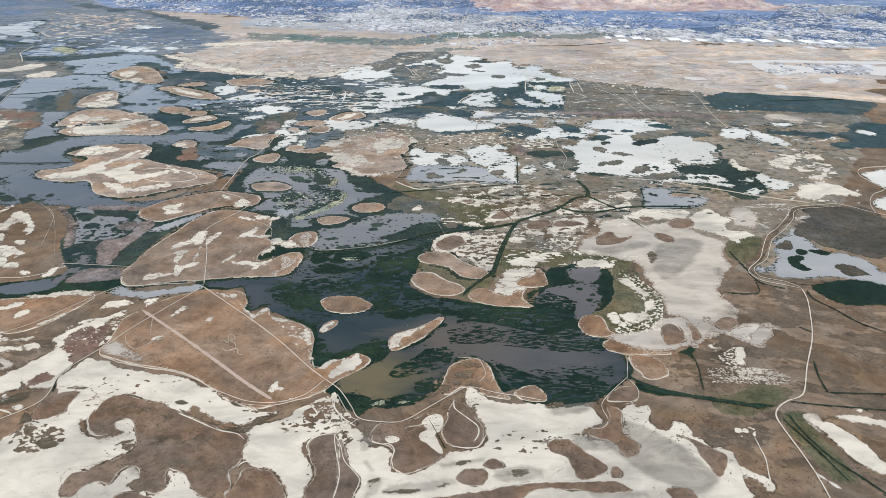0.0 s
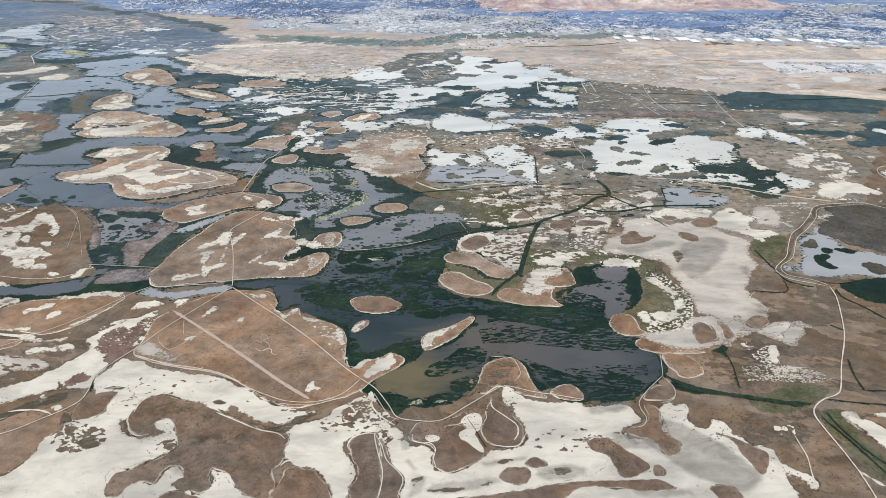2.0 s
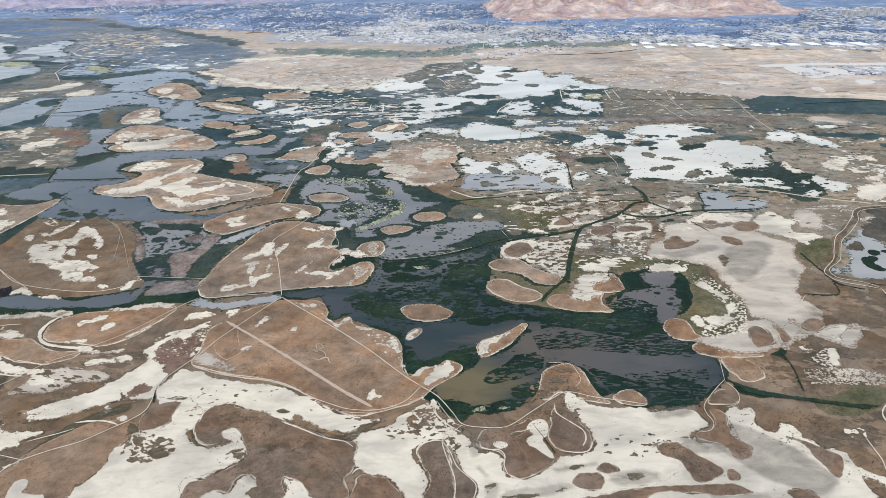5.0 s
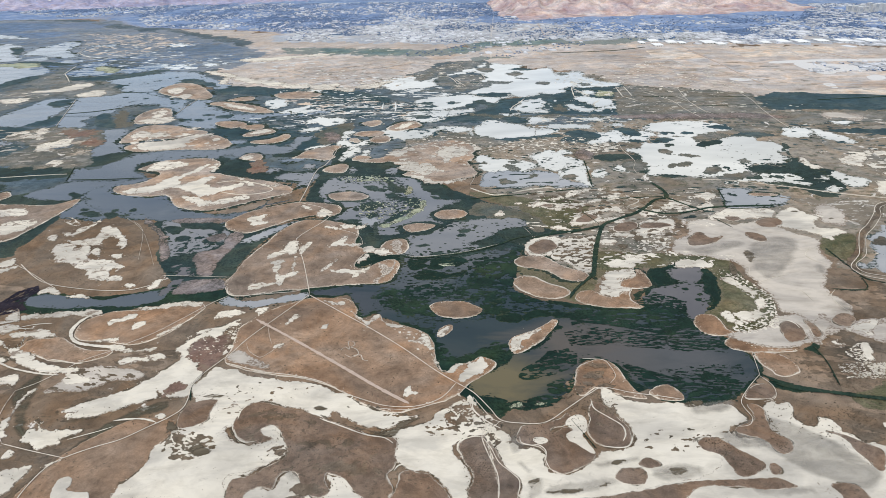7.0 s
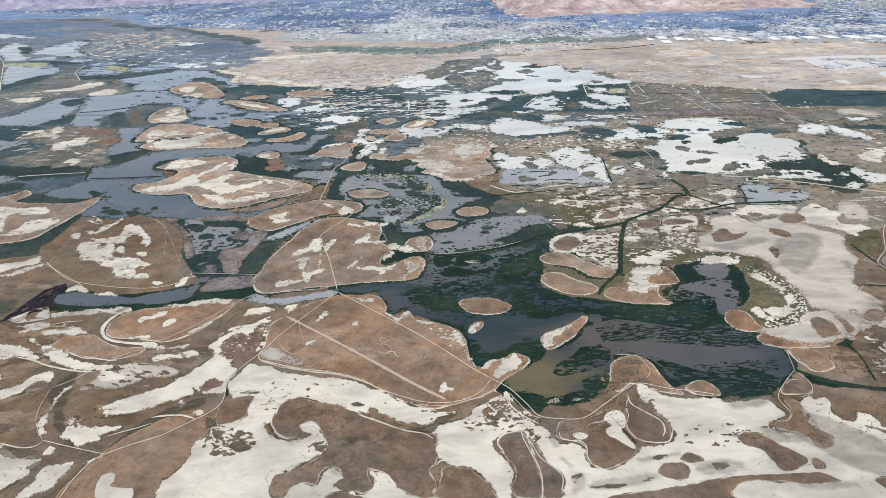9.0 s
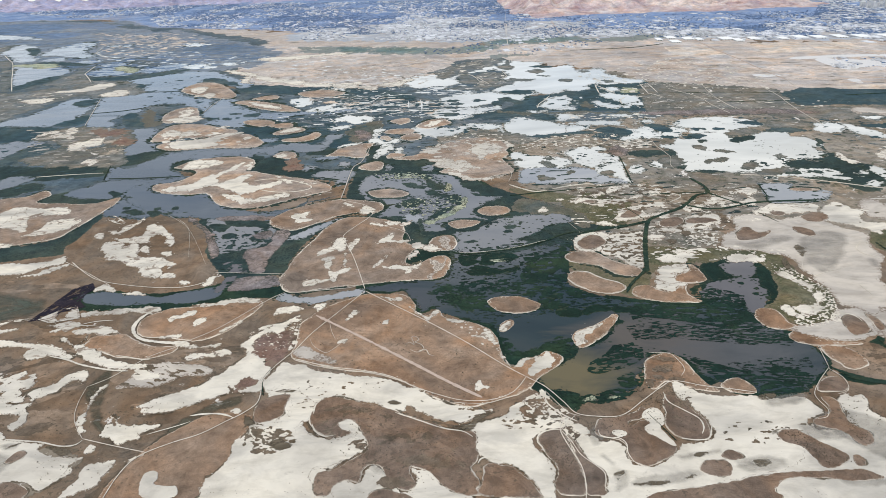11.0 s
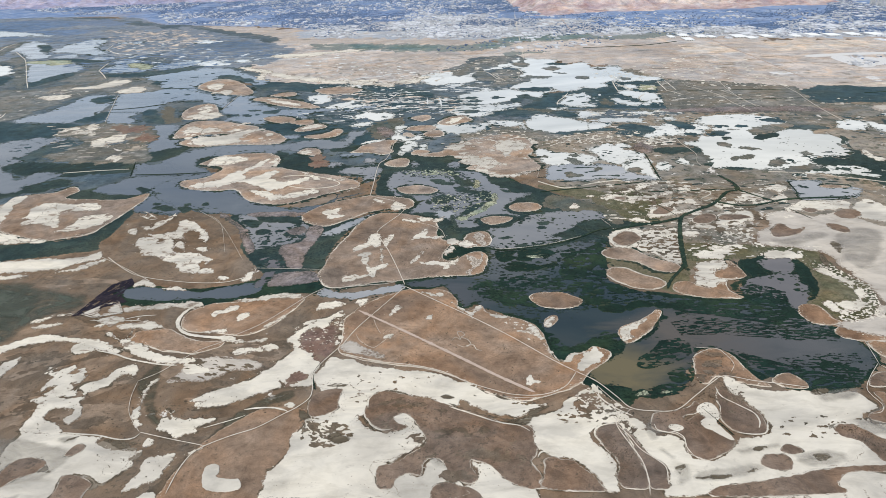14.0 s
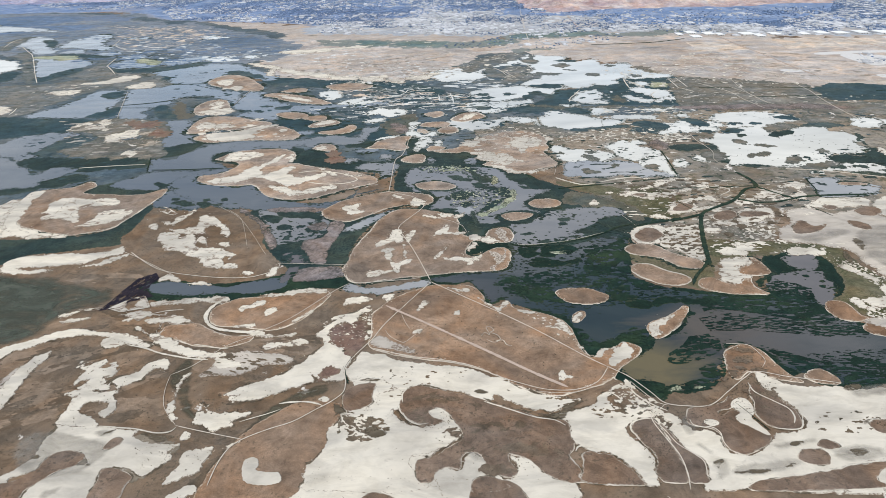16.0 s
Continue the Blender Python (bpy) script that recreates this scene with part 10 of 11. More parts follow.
salt_maze([(33,1041), (141,1046), (141,1005), (121,969), (34,973)], 0.22, 5, 1.6)
salt_maze([(-12,1029), (32,1031), (20,962), (-26,967)], 0.2, 5, 1.6)
salt_maze([(132,1000), (156,1010), (183,994), (171,952), (138,949), (124,969)], 0.4, 5, 1.6)
salt_maze([(81,1192), (227,1173), (216,1128), (75,1146)], 0.16, 7, 2)
dark_earth_maze([(-30,1025), (141,1005), (216,965), (184,857), (111,864), (51,977), (-26,967)], 0.3, 12, 2)
reed_maze([(-58,1248), (25,1237), (17,1149), (-81,1162)], 0.25, 9, 2)
reed_maze([(92,1100), (269,1130), (229,995), (133,968), (91,1011)], 0.12, 6, 2)
dry_reeds([(105,953), (121,969), (134,962), (132,932), (118,914), (106,924)])
island([(-206,947), (-176,959), (-156,981), (-136,1010), (-111,1034), (-83,1044), (-56,1038), (-43,1019), (-34,989), (-41,968), (-39,947), (-50,923), (-46,901), (-39,871), (-49,853), (-64,849), (-83,839), (-98,840), (-112,854), (-128,865), (-139,871), (-136,878), (-126,890), (-131,904), (-145,921), (-160,937), (-174,933), (-195,938)])
salt_flat([(-151,927), (-142,938), (-129,931), (-117,916), (-101,901), (-92,887), (-109,888), (-129,896), (-141,913)])
salt_flat([(-130,870), (-109,856), (-94,842), (-79,839), (-60,849), (-44,857), (-49,850), (-78,832), (-98,833), (-116,849)])
salt_flat([(-132,878), (-113,884), (-93,877), (-101,872), (-116,871)])
salt_flat([(-168,976), (-144,998), (-131,997), (-139,979), (-155,965)])
pond([(-240,854), (-231,867), (-216,871), (-200,867), (-169,859), (-147,859), (-131,858), (-120,847), (-112,826), (-109,810), (-98,791), (-88,780), (-86,770), (-74,769), (-66,766), (-78,753), (-88,744), (-95,732), (-98,714), (-95.3,699.5), (-86.0,692.0), (-95.4,691.0), (-114.2,695.8), (-129.8,690.3), (-133.8,679.0), (-130.9,666.0), (-134.9,660.0), (-150.0,661.2), (-157.8,660.2), (-160.5,681.1), (-165.7,693.1), (-159,704), (-166,710), (-185,706), (-201,711), (-208,717), (-202,737), (-204,756), (-213,770), (-225,769), (-235,782), (-242,815)])
reed_bed([(-230,792), (-229,807), (-216,810), (-194,808), (-180,792), (-176,783), (-184,774), (-198,769), (-215,770), (-226,777)])
reed_bed([(-187,825), (-178,829), (-167,819), (-159,810), (-166,806), (-177,809)])
reed_bed([(-161,846), (-152,841), (-145,829), (-134,816), (-128,805), (-133,799), (-144,800), (-153,814)])
reed_bed([(-157,796), (-147,800), (-140,784), (-133,784), (-122,773), (-125,765), (-139,774), (-152,783)])
reed_bed([(-186,758), (-177,769), (-163,764), (-156,756), (-162,748), (-169,738), (-181,742)])
reed_bed([(-192,753), (-188,754), (-185,739), (-190,737)])
reed_bed([(-158.1,692.5), (-150,709), (-141,726), (-128,740), (-123,734), (-131,722), (-143,705), (-152.0,695.4)])
reed_bed([(-130,767), (-121,773), (-112,762), (-114,744), (-125,749)])
reed_bed([(-176,724), (-167,730), (-161,722), (-169,714)])
reed_bed([(-101,785), (-91,778), (-84,771), (-91,770), (-99,777)])
reed_bed([(-198,711), (-182,711), (-178,706), (-191,705)])
reed_bed([(-162,858), (-148,859), (-152,845), (-159,846)])
reed_bed([(-105,700), (-95.4,694.4), (-89.2,685.5), (-95.6,672.9), (-104.8,667.2), (-115.1,666.4), (-123.1,671.8), (-132.5,677.3), (-129.8,688.6), (-117.4,696.1)])
reed_bed([(-164.4,693.0), (-160,701), (-157.4,680.8), (-156.3,664.7), (-144.1,663.8), (-132.0,664.5), (-122.8,659.1), (-131.6,653.6), (-146.5,651.7), (-158.1,655.6)])
algae([(-157.9,689.1), (-140,705), (-126,725), (-117,741), (-112,766), (-107,761), (-109,740), (-121,717), (-139.5,696.1), (-151.4,685.3)])
algae([(-133,799), (-129,820), (-125,815), (-126,798), (-131,790)])
algae_maze([(-232,877), (-170,871), (-146,845), (-168,838), (-221,852)], 0.22, 2.2, 2.2)
algae_maze([(-187,768), (-108,776), (-108,729), (-159,710), (-183,724)], 0.16, 2, 2)
reeds([(-236,853), (-206,846), (-203,822), (-232,821)], 10, 0.7, 2.0, 2.2)
pale_pond([(246,1093), (266,1118), (301,1126), (339,1125), (363,1114), (386,1076), (373,1055), (353,1050), (333,1045), (315,1033), (302,1020), (311,996), (352,1015), (363,1020), (392,1017), (393,990), (416,974), (404,938), (391,917), (397,893), (377,877), (368,880), (347,877), (341,880), (326,864), (323,849), (303,836), (278,829), (250,827), (235,830), (208,838), (187,842), (184,857), (178,876), (188,896), (198,937), (189,953), (186,962), (210,972), (217,997), (244,1000), (273,1024), (292,1029), (272,1034), (252,1026), (262,1061), (251,1069)])
pale_pond([(216,1059), (229,1072), (249,1062), (250,1044), (231,1015), (213,1014), (207,1031)])
pale_pond([(267,802), (303,819), (328,836), (337,830), (301,806), (279,797)])
flat_land([(233,954), (242,956), (249,940), (240,935), (233,945)])
flat_land([(252,931), (266,930), (277,923), (266,918), (254,925)])
flat_land([(268,823), (289,837), (309,843), (325,839), (310,828), (288,809), (269,806)])
flat_land([(386,1076), (411,1092), (448,1091), (463,1066), (442,1039), (407,1040), (383,1046)])
reed_bed([(298,981), (313,999), (334,1000), (333,984), (315,973), (298,965)])
reed_bed([(366,1027), (390,1042), (423,1038), (430,1023), (405,1015), (372,1019)])
reed_bed([(265,1057), (283,1055), (283,1047), (266,1046)])
reed_bed([(297,1053), (312,1055), (312,1047), (297,1042)])
reed_bed([(252,986), (261,988), (259,976), (250,974)])
reed_bed([(177,884), (192,885), (206,878), (193,874)])
reed_bed([(179,863), (192,864), (187,852), (177,853)])
reed_bed([(206,1021), (222,1016), (219,1003), (203,1008)])
reed_bed([(233,1008), (260,1025), (271,1014), (250,993), (233,995)])
reed_bed([(192,944), (198,931), (188,896), (183,907)])
reed_bed([(350,1084), (373,1089), (385,1068), (371,1062)])
reed_bed([(420,974), (422,958), (409,938), (403,939)])
reed_bed([(320,849), (336,870), (352,871), (362,852), (393,886), (406,866), (417,844), (381,831), (356,841), (332,836)])
reed_bed([(195,842), (212,840), (232,833), (213,830)])
reeds([(246,1010), (412,975), (366,878), (250,831), (199,856)], 60, 0.6, 1.6, 1.8)
marsh([(508,1284), (556,1331), (605,1341), (659,1315), (766,1316), (851,1308), (753,1160), (676,1166), (598,1182), (542,1189), (510,1185), (496,1210)])
flat_land([(293,1433), (395,1416), (492,1364), (523,1331), (513,1283), (499,1209), (506,1176), (593,1173), (671,1158), (745,1148), (713,1101), (568,1092), (477,1095), (400,1134), (314,1166), (232,1190)])
dry_reeds([(220,1183), (320,1183), (418,1179), (503,1150), (494,1130), (400,1134), (306,1142), (224,1161)])
ditch([(313,1334), (420,1324), (517,1304)], 4)
ditch([(373,1237), (441,1237), (502,1233)], 4)
ditch([(620,1262), (686,1268), (776,1276)], 5)
field([(416,1297), (502,1295), (499,1280), (406,1283)])
marsh([(289,1414), (326,1378), (323,1295), (285,1183), (232,1190)])
wet_salt([(565,1146), (591,1160), (618,1148), (628,1116), (601,1099), (587,1118), (563,1117)])
pale_pond([(556,1109), (576,1115), (586,1097), (568,1072), (554,1082)])
dry_plain([(94,2152), (289,2173), (697,2089), (751,1974), (546,1883), (250,1946), (83,2028)])
ditch([(229,1962), (317,1965), (416,1978), (511,2029)], 8)
reed_maze([(458,1134), (642,1110), (619,1025), (570,989), (506,1061), (474,1088)], 0.16, 8, 3)
reed_maze([(-229,887), (-163,876), (-139,849), (-160,832), (-197,836), (-229,857)], 0.32, 2.2, 1.8)
reed_maze([(-169,862), (-135,844), (-115,782), (-122,749), (-157,776)], 0.38, 2.6, 1.7)
reed_maze([(-192,779), (-108,782), (-105,748), (-142.4,691.3), (-158.0,690.8), (-153,715), (-186,717)], 0.28, 2.4, 1.8)
scrub_maze([(-147,1038), (-83,1058), (-43,1033), (-48,1017), (-101,1013), (-140,1004)], 0.2, 3, 2)
salt_maze([(-170,994), (-92,1038), (-48,1020), (-101,993), (-163,960)], 0.12, 3.4, 2.4)
pond([(-1598,2296), (-1697,2547), (-1669,2572), (-1573,2487), (-1554,2395), (-1472,2295), (-1389,2153), (-1394,2097), (-1419,2080), (-1478,2171), (-1572,2290)])
pond([(-1450,2265), (-1476,2435), (-1472,2574), (-1442,2600), (-1367,2501), (-1326,2345), (-1243,2221), (-1246,2148), (-1350,2218), (-1418,2245)])
pond([(-1399,2043), (-1346,2055), (-1239,1992), (-1174,1939), (-1134,1838), (-1148,1806), (-1144,1738), (-1156,1693), (-1168,1650), (-1236,1753)])
pond([(-1084,1829), (-1086,1904), (-1062,1958), (-1001,1927), (-960,1881), (-939,1804), (-979,1793), (-1027,1785)])
pale_pond([(-1491,2029), (-1433,1988), (-1369,1917), (-1331,1837), (-1331,1786), (-1358,1757), (-1536,2048)])
pond([(-2253,3136), (-1876,2909), (-1738,2816), (-1701,2733), (-1855,2789), (-2014,2756)])
pond([(-1363,2136), (-1340,2179), (-1294,2158), (-1292,2099), (-1324,2094)])
pond([(-1245,2090), (-1196,2114), (-1147,2082), (-1154,2039), (-1207,2028)])
pond([(-1129,2002), (-1076,2013), (-1032,1973), (-1071,1960), (-1106,1967)])
pond([(-1296,2454), (-1244,2472), (-1213,2420), (-1271,2418)])
pond([(-953,1860), (-924,1932), (-870,1963), (-831,1915), (-872,1828), (-930,1820)])
pond([(-981,1247), (-967,1300), (-952,1359), (-948,1447), (-939,1493), (-899,1488), (-875,1460), (-851,1377), (-840,1313), (-835,1265), (-845,1230), (-908,1229)])
algae([(-1395,2043), (-1343,2065), (-1262,2038), (-1225,1979), (-1259,1965), (-1343,2001)])
algae([(-1053,1937), (-1009,1938), (-962,1881), (-953,1833), (-998,1859)])
flat_land([(-1149,1590), (-1107,1611), (-1064,1663), (-1019,1717), (-943,1704), (-899,1681), (-819,1553), (-826,1508), (-871,1496), (-931,1517), (-959,1496), (-975,1427), (-983,1373), (-985,1293), (-992,1266), (-1080,1286), (-1236,1537), (-1193,1597)])
flat_land([(-1119,1702), (-1123,1784), (-1110,1870), (-1035,1752), (-997,1682), (-1027,1672), (-1057,1647)])
flat_land([(-1489,2082), (-1488,2173), (-1402,2044), (-1239,1754), (-1163,1620), (-1188,1624), (-1254,1717), (-1308,1851), (-1384,1959)])
flat_land([(-1640,2279), (-1707,2458), (-1729,2586), (-1693,2578), (-1643,2414), (-1604,2297), (-1585,2217)])
salt_flat([(-1027,1585), (-990,1622), (-967,1677), (-929,1663), (-925,1611), (-956,1574), (-999,1567)])
salt_flat([(-903,1526), (-893,1564), (-875,1575), (-844,1544), (-843,1504), (-881,1504)])
salt_flat([(-1054,1474), (-1034,1495), (-993,1501), (-990,1459), (-1020,1445)])
salt_maze([(-1170,1580), (-963,1562), (-954,1459), (-1040,1392)], 0.06, 9, 3)
salt_flat([(-1082,1325), (-1070,1343), (-1041,1310), (-1039,1272)])
reed_bed([(-1183,1652), (-1182,1728), (-1171,1792), (-1145,1814), (-1121,1750), (-1133,1689), (-1145,1632)])
reed_bed([(-1320,1720), (-1320,1792), (-1269,1743), (-1244,1662), (-1270,1637)])
reed_bed([(-1356,2089), (-1286,2087), (-1200,2048), (-1147,2006), (-1209,1997), (-1293,2034)])
reed_bed([(-1589,2461), (-1526,2417), (-1436,2236), (-1471,2269)])
reed_bed([(-1047,1779), (-972,1775), (-910,1807), (-837,1858), (-811,1835), (-883,1735), (-962,1715), (-1000,1690)])
reed_bed([(-855,1240), (-842,1280), (-831,1312), (-817,1291), (-807,1238), (-835,1220)])
reed_bed([(-919,1437), (-914,1465), (-893,1474), (-873,1448), (-867,1401), (-887,1393)])
reed_bed([(-875,1575), (-880,1633), (-864,1645), (-838,1612), (-846,1578)])
reed_bed([(-754,1292), (-749,1321), (-729,1309), (-711,1249), (-731,1261)])
marsh([(-1079,1268), (-930,1231), (-834,1207), (-813,1183), (-837,1131), (-882,1106), (-975,1102)])
salt_line([(-1572,2290), (-1488,2173), (-1416,2068), (-1236,1753), (-1149,1604)], 2.4)
salt_line([(-1641,2305), (-1693,2440), (-1710,2534)], 2.4)
salt_line([(-1253,2236), (-1271,2305), (-1297,2395)], 2.2)
salt_line([(-1268,2278), (-1213,2202), (-1163,2143)], 2.0)
salt_line([(-1083,1820), (-1107,1908), (-1122,1970)], 2.4)
salt_line([(-1089,1839), (-1042,1762), (-1006,1699)], 2.4)
salt_line([(-1020,1269), (-1028,1299), (-1039,1329)], 2.2)
brine_maze([(-1322,2401), (-1071,2463), (-800,2057), (-746,1860), (-928,1856), (-1115,1968)], 0.12, 8, 5)
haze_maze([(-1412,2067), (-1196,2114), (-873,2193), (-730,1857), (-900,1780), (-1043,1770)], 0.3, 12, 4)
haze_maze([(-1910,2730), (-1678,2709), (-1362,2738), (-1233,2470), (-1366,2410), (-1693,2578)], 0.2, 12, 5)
tan_maze([(-1422,2830), (-1151,2838), (-891,2390), (-1048,2339), (-1269,2510)], 0.2, 10, 5)
far_marsh([(-1417,1631), (-983,1635), (-771,1532), (-647,1219), (-634,1134), (-791,1096), (-1042,1088)])
grey_cap([(-28.7,291.7), (-11.7,294.6), (4.9,295.8), (13.4,292.7), (7.7,286.6), (-6.6,282.0), (-25.7,281.0), (-35.8,284.0)])
grey_cap([(29.9,301.3), (42.2,306.5), (55.1,306.0), (65.1,299.8), (54.6,291.9), (40.8,289.7), (31.1,292.9)])
grey_cap([(81.6,331.5), (97.0,334.1), (112.9,330.1), (108.3,317.6), (92.8,314.2), (80.7,316.8)])
grey_cap([(-40.4,295.8), (-30.3,297.2), (-31.9,286.5), (-39.3,277.3), (-45.2,278.4)])
grey_cap([(74.0,359.7), (91.5,365.1), (105.5,363.1), (95.6,351.4), (79.0,347.5), (71.6,350.8)])
grey_cap([(-47.2,335.3), (-35.0,341.4), (-30.9,330.2), (-41.9,315.1), (-35.2,302.6), (-42.6,299.6), (-48.6,315.4)])
damp_earth([(42.0,302.7), (50.5,303.3), (52.6,297.5), (44.5,294.1), (40.4,297.1)])
grey_cap([(-0.3,308.4), (18.0,312.5), (31.6,312.9), (30.8,307.0), (14.6,303.8), (1.1,301.1)])
grey_cap([(-184.8,316.3), (-164.4,325.7), (-150.6,314.9), (-157.4,300.7), (-177.1,296.9)])
grassland([(101.6,594.6), (124.4,597.8), (145.4,593.3), (166.6,590.1), (184.4,585.7), (185.8,573.1), (184.5,561.0), (178.9,543.8), (182.8,532.6), (187.9,518.5), (192.5,508.1), (189.2,491.4), (182.6,477.5), (174.5,464.2), (165.7,455.8), (155.4,451.8), (141.7,450.5), (136.0,460.8), (133.1,474.2), (125.2,479.0), (135.7,483.3), (145.5,492.5), (155.4,517.3), (159.4,538.7), (159.3,555.9), (153.8,564.3), (135.2,574.6), (111.8,565.5), (102.0,569.4)])
grassland([(163.6,561.6), (182.6,555.2), (185.2,525.0), (191.9,509.1), (188.1,488.6), (175.4,464.2), (157.0,450.1), (139.5,450.5), (132.8,473.3), (124.2,479.0), (143.1,492.6), (156.0,522.6)])
salt_flat([(163.6,540.9), (173.4,542.8), (174.2,529.6), (178.8,520.9), (182.9,511.4), (178.0,508.5), (172.5,516.9), (170.3,525.4), (164.9,532.0)])
salt_flat([(138.4,476.8), (146.4,480.3), (147.6,469.3), (152.1,462.2), (146.6,458.8), (141.7,465.0)])
salt_flat([(149.9,476.5), (160.3,479.9), (169.5,479.7), (170.2,472.3), (159.4,463.7), (151.6,460.4), (149.3,467.5)])
salt_flat([(175.4,496.6), (182.9,504.3), (180.7,491.6), (174.7,481.4), (168.8,477.8), (173.4,487.0)])
salt_maze([(170.4,549.7), (181.5,551.7), (187.6,524.9), (194.6,506.0), (176.0,451.3), (146.1,443.7), (136.1,454.0), (160.6,467.2), (175.4,496.6), (169.3,522.2)], 0.36, 1.5, 1.4)
salt_maze([(161.0,561.7), (173.3,559.0), (172.0,538.4), (157.7,533.3)], 0.1, 1.2, 1.6)
damp_earth([(182.8,575.7), (187.6,565.7), (181.9,543.7), (174.3,536.1), (173.7,552.0)])
grey_cap([(148.8,606.4), (173.0,612.5), (205.6,625.5), (219.8,616.6), (195.8,595.7), (160.8,588.9)])
grey_cap([(262.6,570.9), (268.8,558.6), (260.1,535.9), (252.6,536.1), (252.3,553.2)])
grey_cap([(239.1,494.9), (251.0,489.8), (246.8,471.3), (235.3,476.1)])
damp_earth([(205.9,599.4), (214.7,599.1), (215.0,587.3), (208.1,572.5), (200.0,567.8), (201.4,582.6)])
salt_line([(187.8,528.1), (207.3,537.4), (226.5,544.7)], 0.35)
salt_line([(221.9,513.4), (222.6,503.3), (222.3,493.4)], 0.35)
salt_line([(167.9,455.7), (175.7,462.4), (183.5,464.0), (189.4,459.5), (190.5,450.9)], 1.0)
levee([(430,718), (410,711), (396.8,694.2), (386.2,677.8), (370.5,665.4), (352.9,642.8), (338.6,628.5), (326.5,607.8), (314.0,588.3), (296.9,569.9), (292.2,560.3), (294.3,548.5), (305.5,540.3), (325.9,530.8), (345.7,530.3)], 8)
grassland([(185.1,366.4), (207.4,373.4), (212.2,379.0), (227.3,381.9), (239.9,376.5), (238.7,370.2), (223.1,358.4), (207.4,351.1), (188.7,350.3), (182.0,358.1)])
grassland([(192.6,366.3), (217.6,378.3), (236.1,376.6), (235.0,369.0), (218.0,357.3), (197.3,353.0), (188.6,357.9)])
marsh([(209.8,375.9), (218.9,376.9), (219.8,370.6), (212.3,363.4), (205.0,364.8)])
marsh([(193.8,365.0), (202.6,363.6), (223.6,360.7), (218.3,357.9), (200.5,359.4)])
reed_bed([(136.3,384.0), (143.6,382.5), (151.6,377.8), (158.0,372.6), (152.5,370.2), (142.3,373.6), (136.8,377.5)])
green_wash([(-655.0,567.6), (-575.5,570.9), (-542.4,559.3), (-500.1,542.9), (-475.7,522.9), (-485.1,500.1), (-503.2,487.6), (-511.7,468.0), (-513.2,445.9), (-567.5,436.5)])
green_wash([(-650.9,561.4), (-581.9,562.9), (-547.8,549.2), (-522.8,531.1), (-519.4,505.0), (-526.1,481.4), (-529.8,455.1), (-573.0,444.8)])
burnt_maze([(-488.8,492.5), (-486.5,503.1), (-483.3,528.7), (-478.8,554.1), (-466.3,563.9), (-458.2,551.7), (-462.1,540.6), (-460.8,527.4), (-450.2,516.2), (-460.3,510.6), (-468.7,507.1), (-470.8,495.3)], 0.8, 1.5, 4, 69)
reed_bed([(-521,756), (-509,763), (-495,754), (-488,744), (-502,743), (-513,748)])
reed_bed([(-492,752), (-483,758), (-472,746), (-480,737)])
reed_bed([(-527,770), (-522,772), (-517,765), (-522,764)])
reed_bed([(-485,764), (-479,768), (-475,760), (-481,758)])
salt_line([(-710,910), (-665,916), (-619,919)], 0.6)
salt_line([(-442,723), (-419.9,692.0), (-393.7,615.5)], 0.25)
salt_line([(-460,739), (-419.9,692.0), (-370.8,597.7)], 0.2)
reed_bed([(-730,836), (-714,849), (-696,859), (-680,864), (-671,854), (-687,842), (-700,829), (-715,824)])
marsh([(-639,804), (-639,826), (-610,828), (-592,815), (-603,803), (-623,792)])
dark_flat([(383.2,661.8), (417,711), (449,717), (491,712), (483.6,661.7), (432.5,584.8), (401.9,597.5), (387.8,611.5), (382.5,627.2), (375.0,634.7)])
wet_salt([(218.4,473.8), (221.2,464.0), (218.0,452.1), (224.3,448.7), (241.9,461.2), (259.5,461.0), (269.8,455.7), (254.3,454.2), (246.4,448.4), (241.0,437.9), (234.3,442.8), (226.9,448.6), (211.3,447.2), (200.6,438.4), (194.1,427.5), (189.0,436.1), (197.2,449.8), (205.3,459.0)])
salt_flat([(223.6,447.0), (233.8,453.6), (242.6,458.6), (256.5,459.3), (250.8,453.4), (243.1,446.0), (239.5,439.5), (233.6,444.5)])
scrub_patch([(222.6,464.0), (233.4,471.8), (240.1,469.1), (238.8,460.3), (228.7,452.0), (222.3,456.2)])
ditch([(287.6,598.0), (287.6,578.8), (287.6,559.5), (288.8,532.4), (306.0,520.5)], 1.6)
grey_cap([(211.1,605.3), (248.3,632.6), (272.2,618.3), (242.6,567.1), (205.3,533.2), (196.6,555.7)])
salt_line([(271.5,598.1), (261.2,585.4), (262.0,572.9), (269.6,560.9)], 0.4)
salt_line([(250.1,511.7), (241.8,501.8), (239.5,487.4), (241.9,473.5)], 0.4)
specks([(192.4,401.0), (214.5,404.0), (236.8,400.0), (253.4,385.9), (234.3,380.5), (211.8,382.3), (189.2,384.1)], 260, 0.35, 1.1, 2)
specks([(212.8,400.5), (232.8,400.1), (243.9,390.9), (232.5,384.4), (211.2,388.9)], 160, 0.35, 1.2, 2.5)
grey_cap([(93.3,336.3), (117.4,347.0), (141.4,330.5), (155.2,310.4), (161.5,291.9), (144.0,279.3), (119.7,292.4), (102.7,315.8)])
grey_cap([(84.3,292.8), (102.5,288.3), (125.3,279.6), (99.3,275.8), (81.6,280.1)])
grey_cap([(-464.3,322.7), (-451.5,338.2), (-422.8,331.7), (-399.8,320.3), (-404.6,300.9), (-423.6,292.4), (-446.5,297.7)])
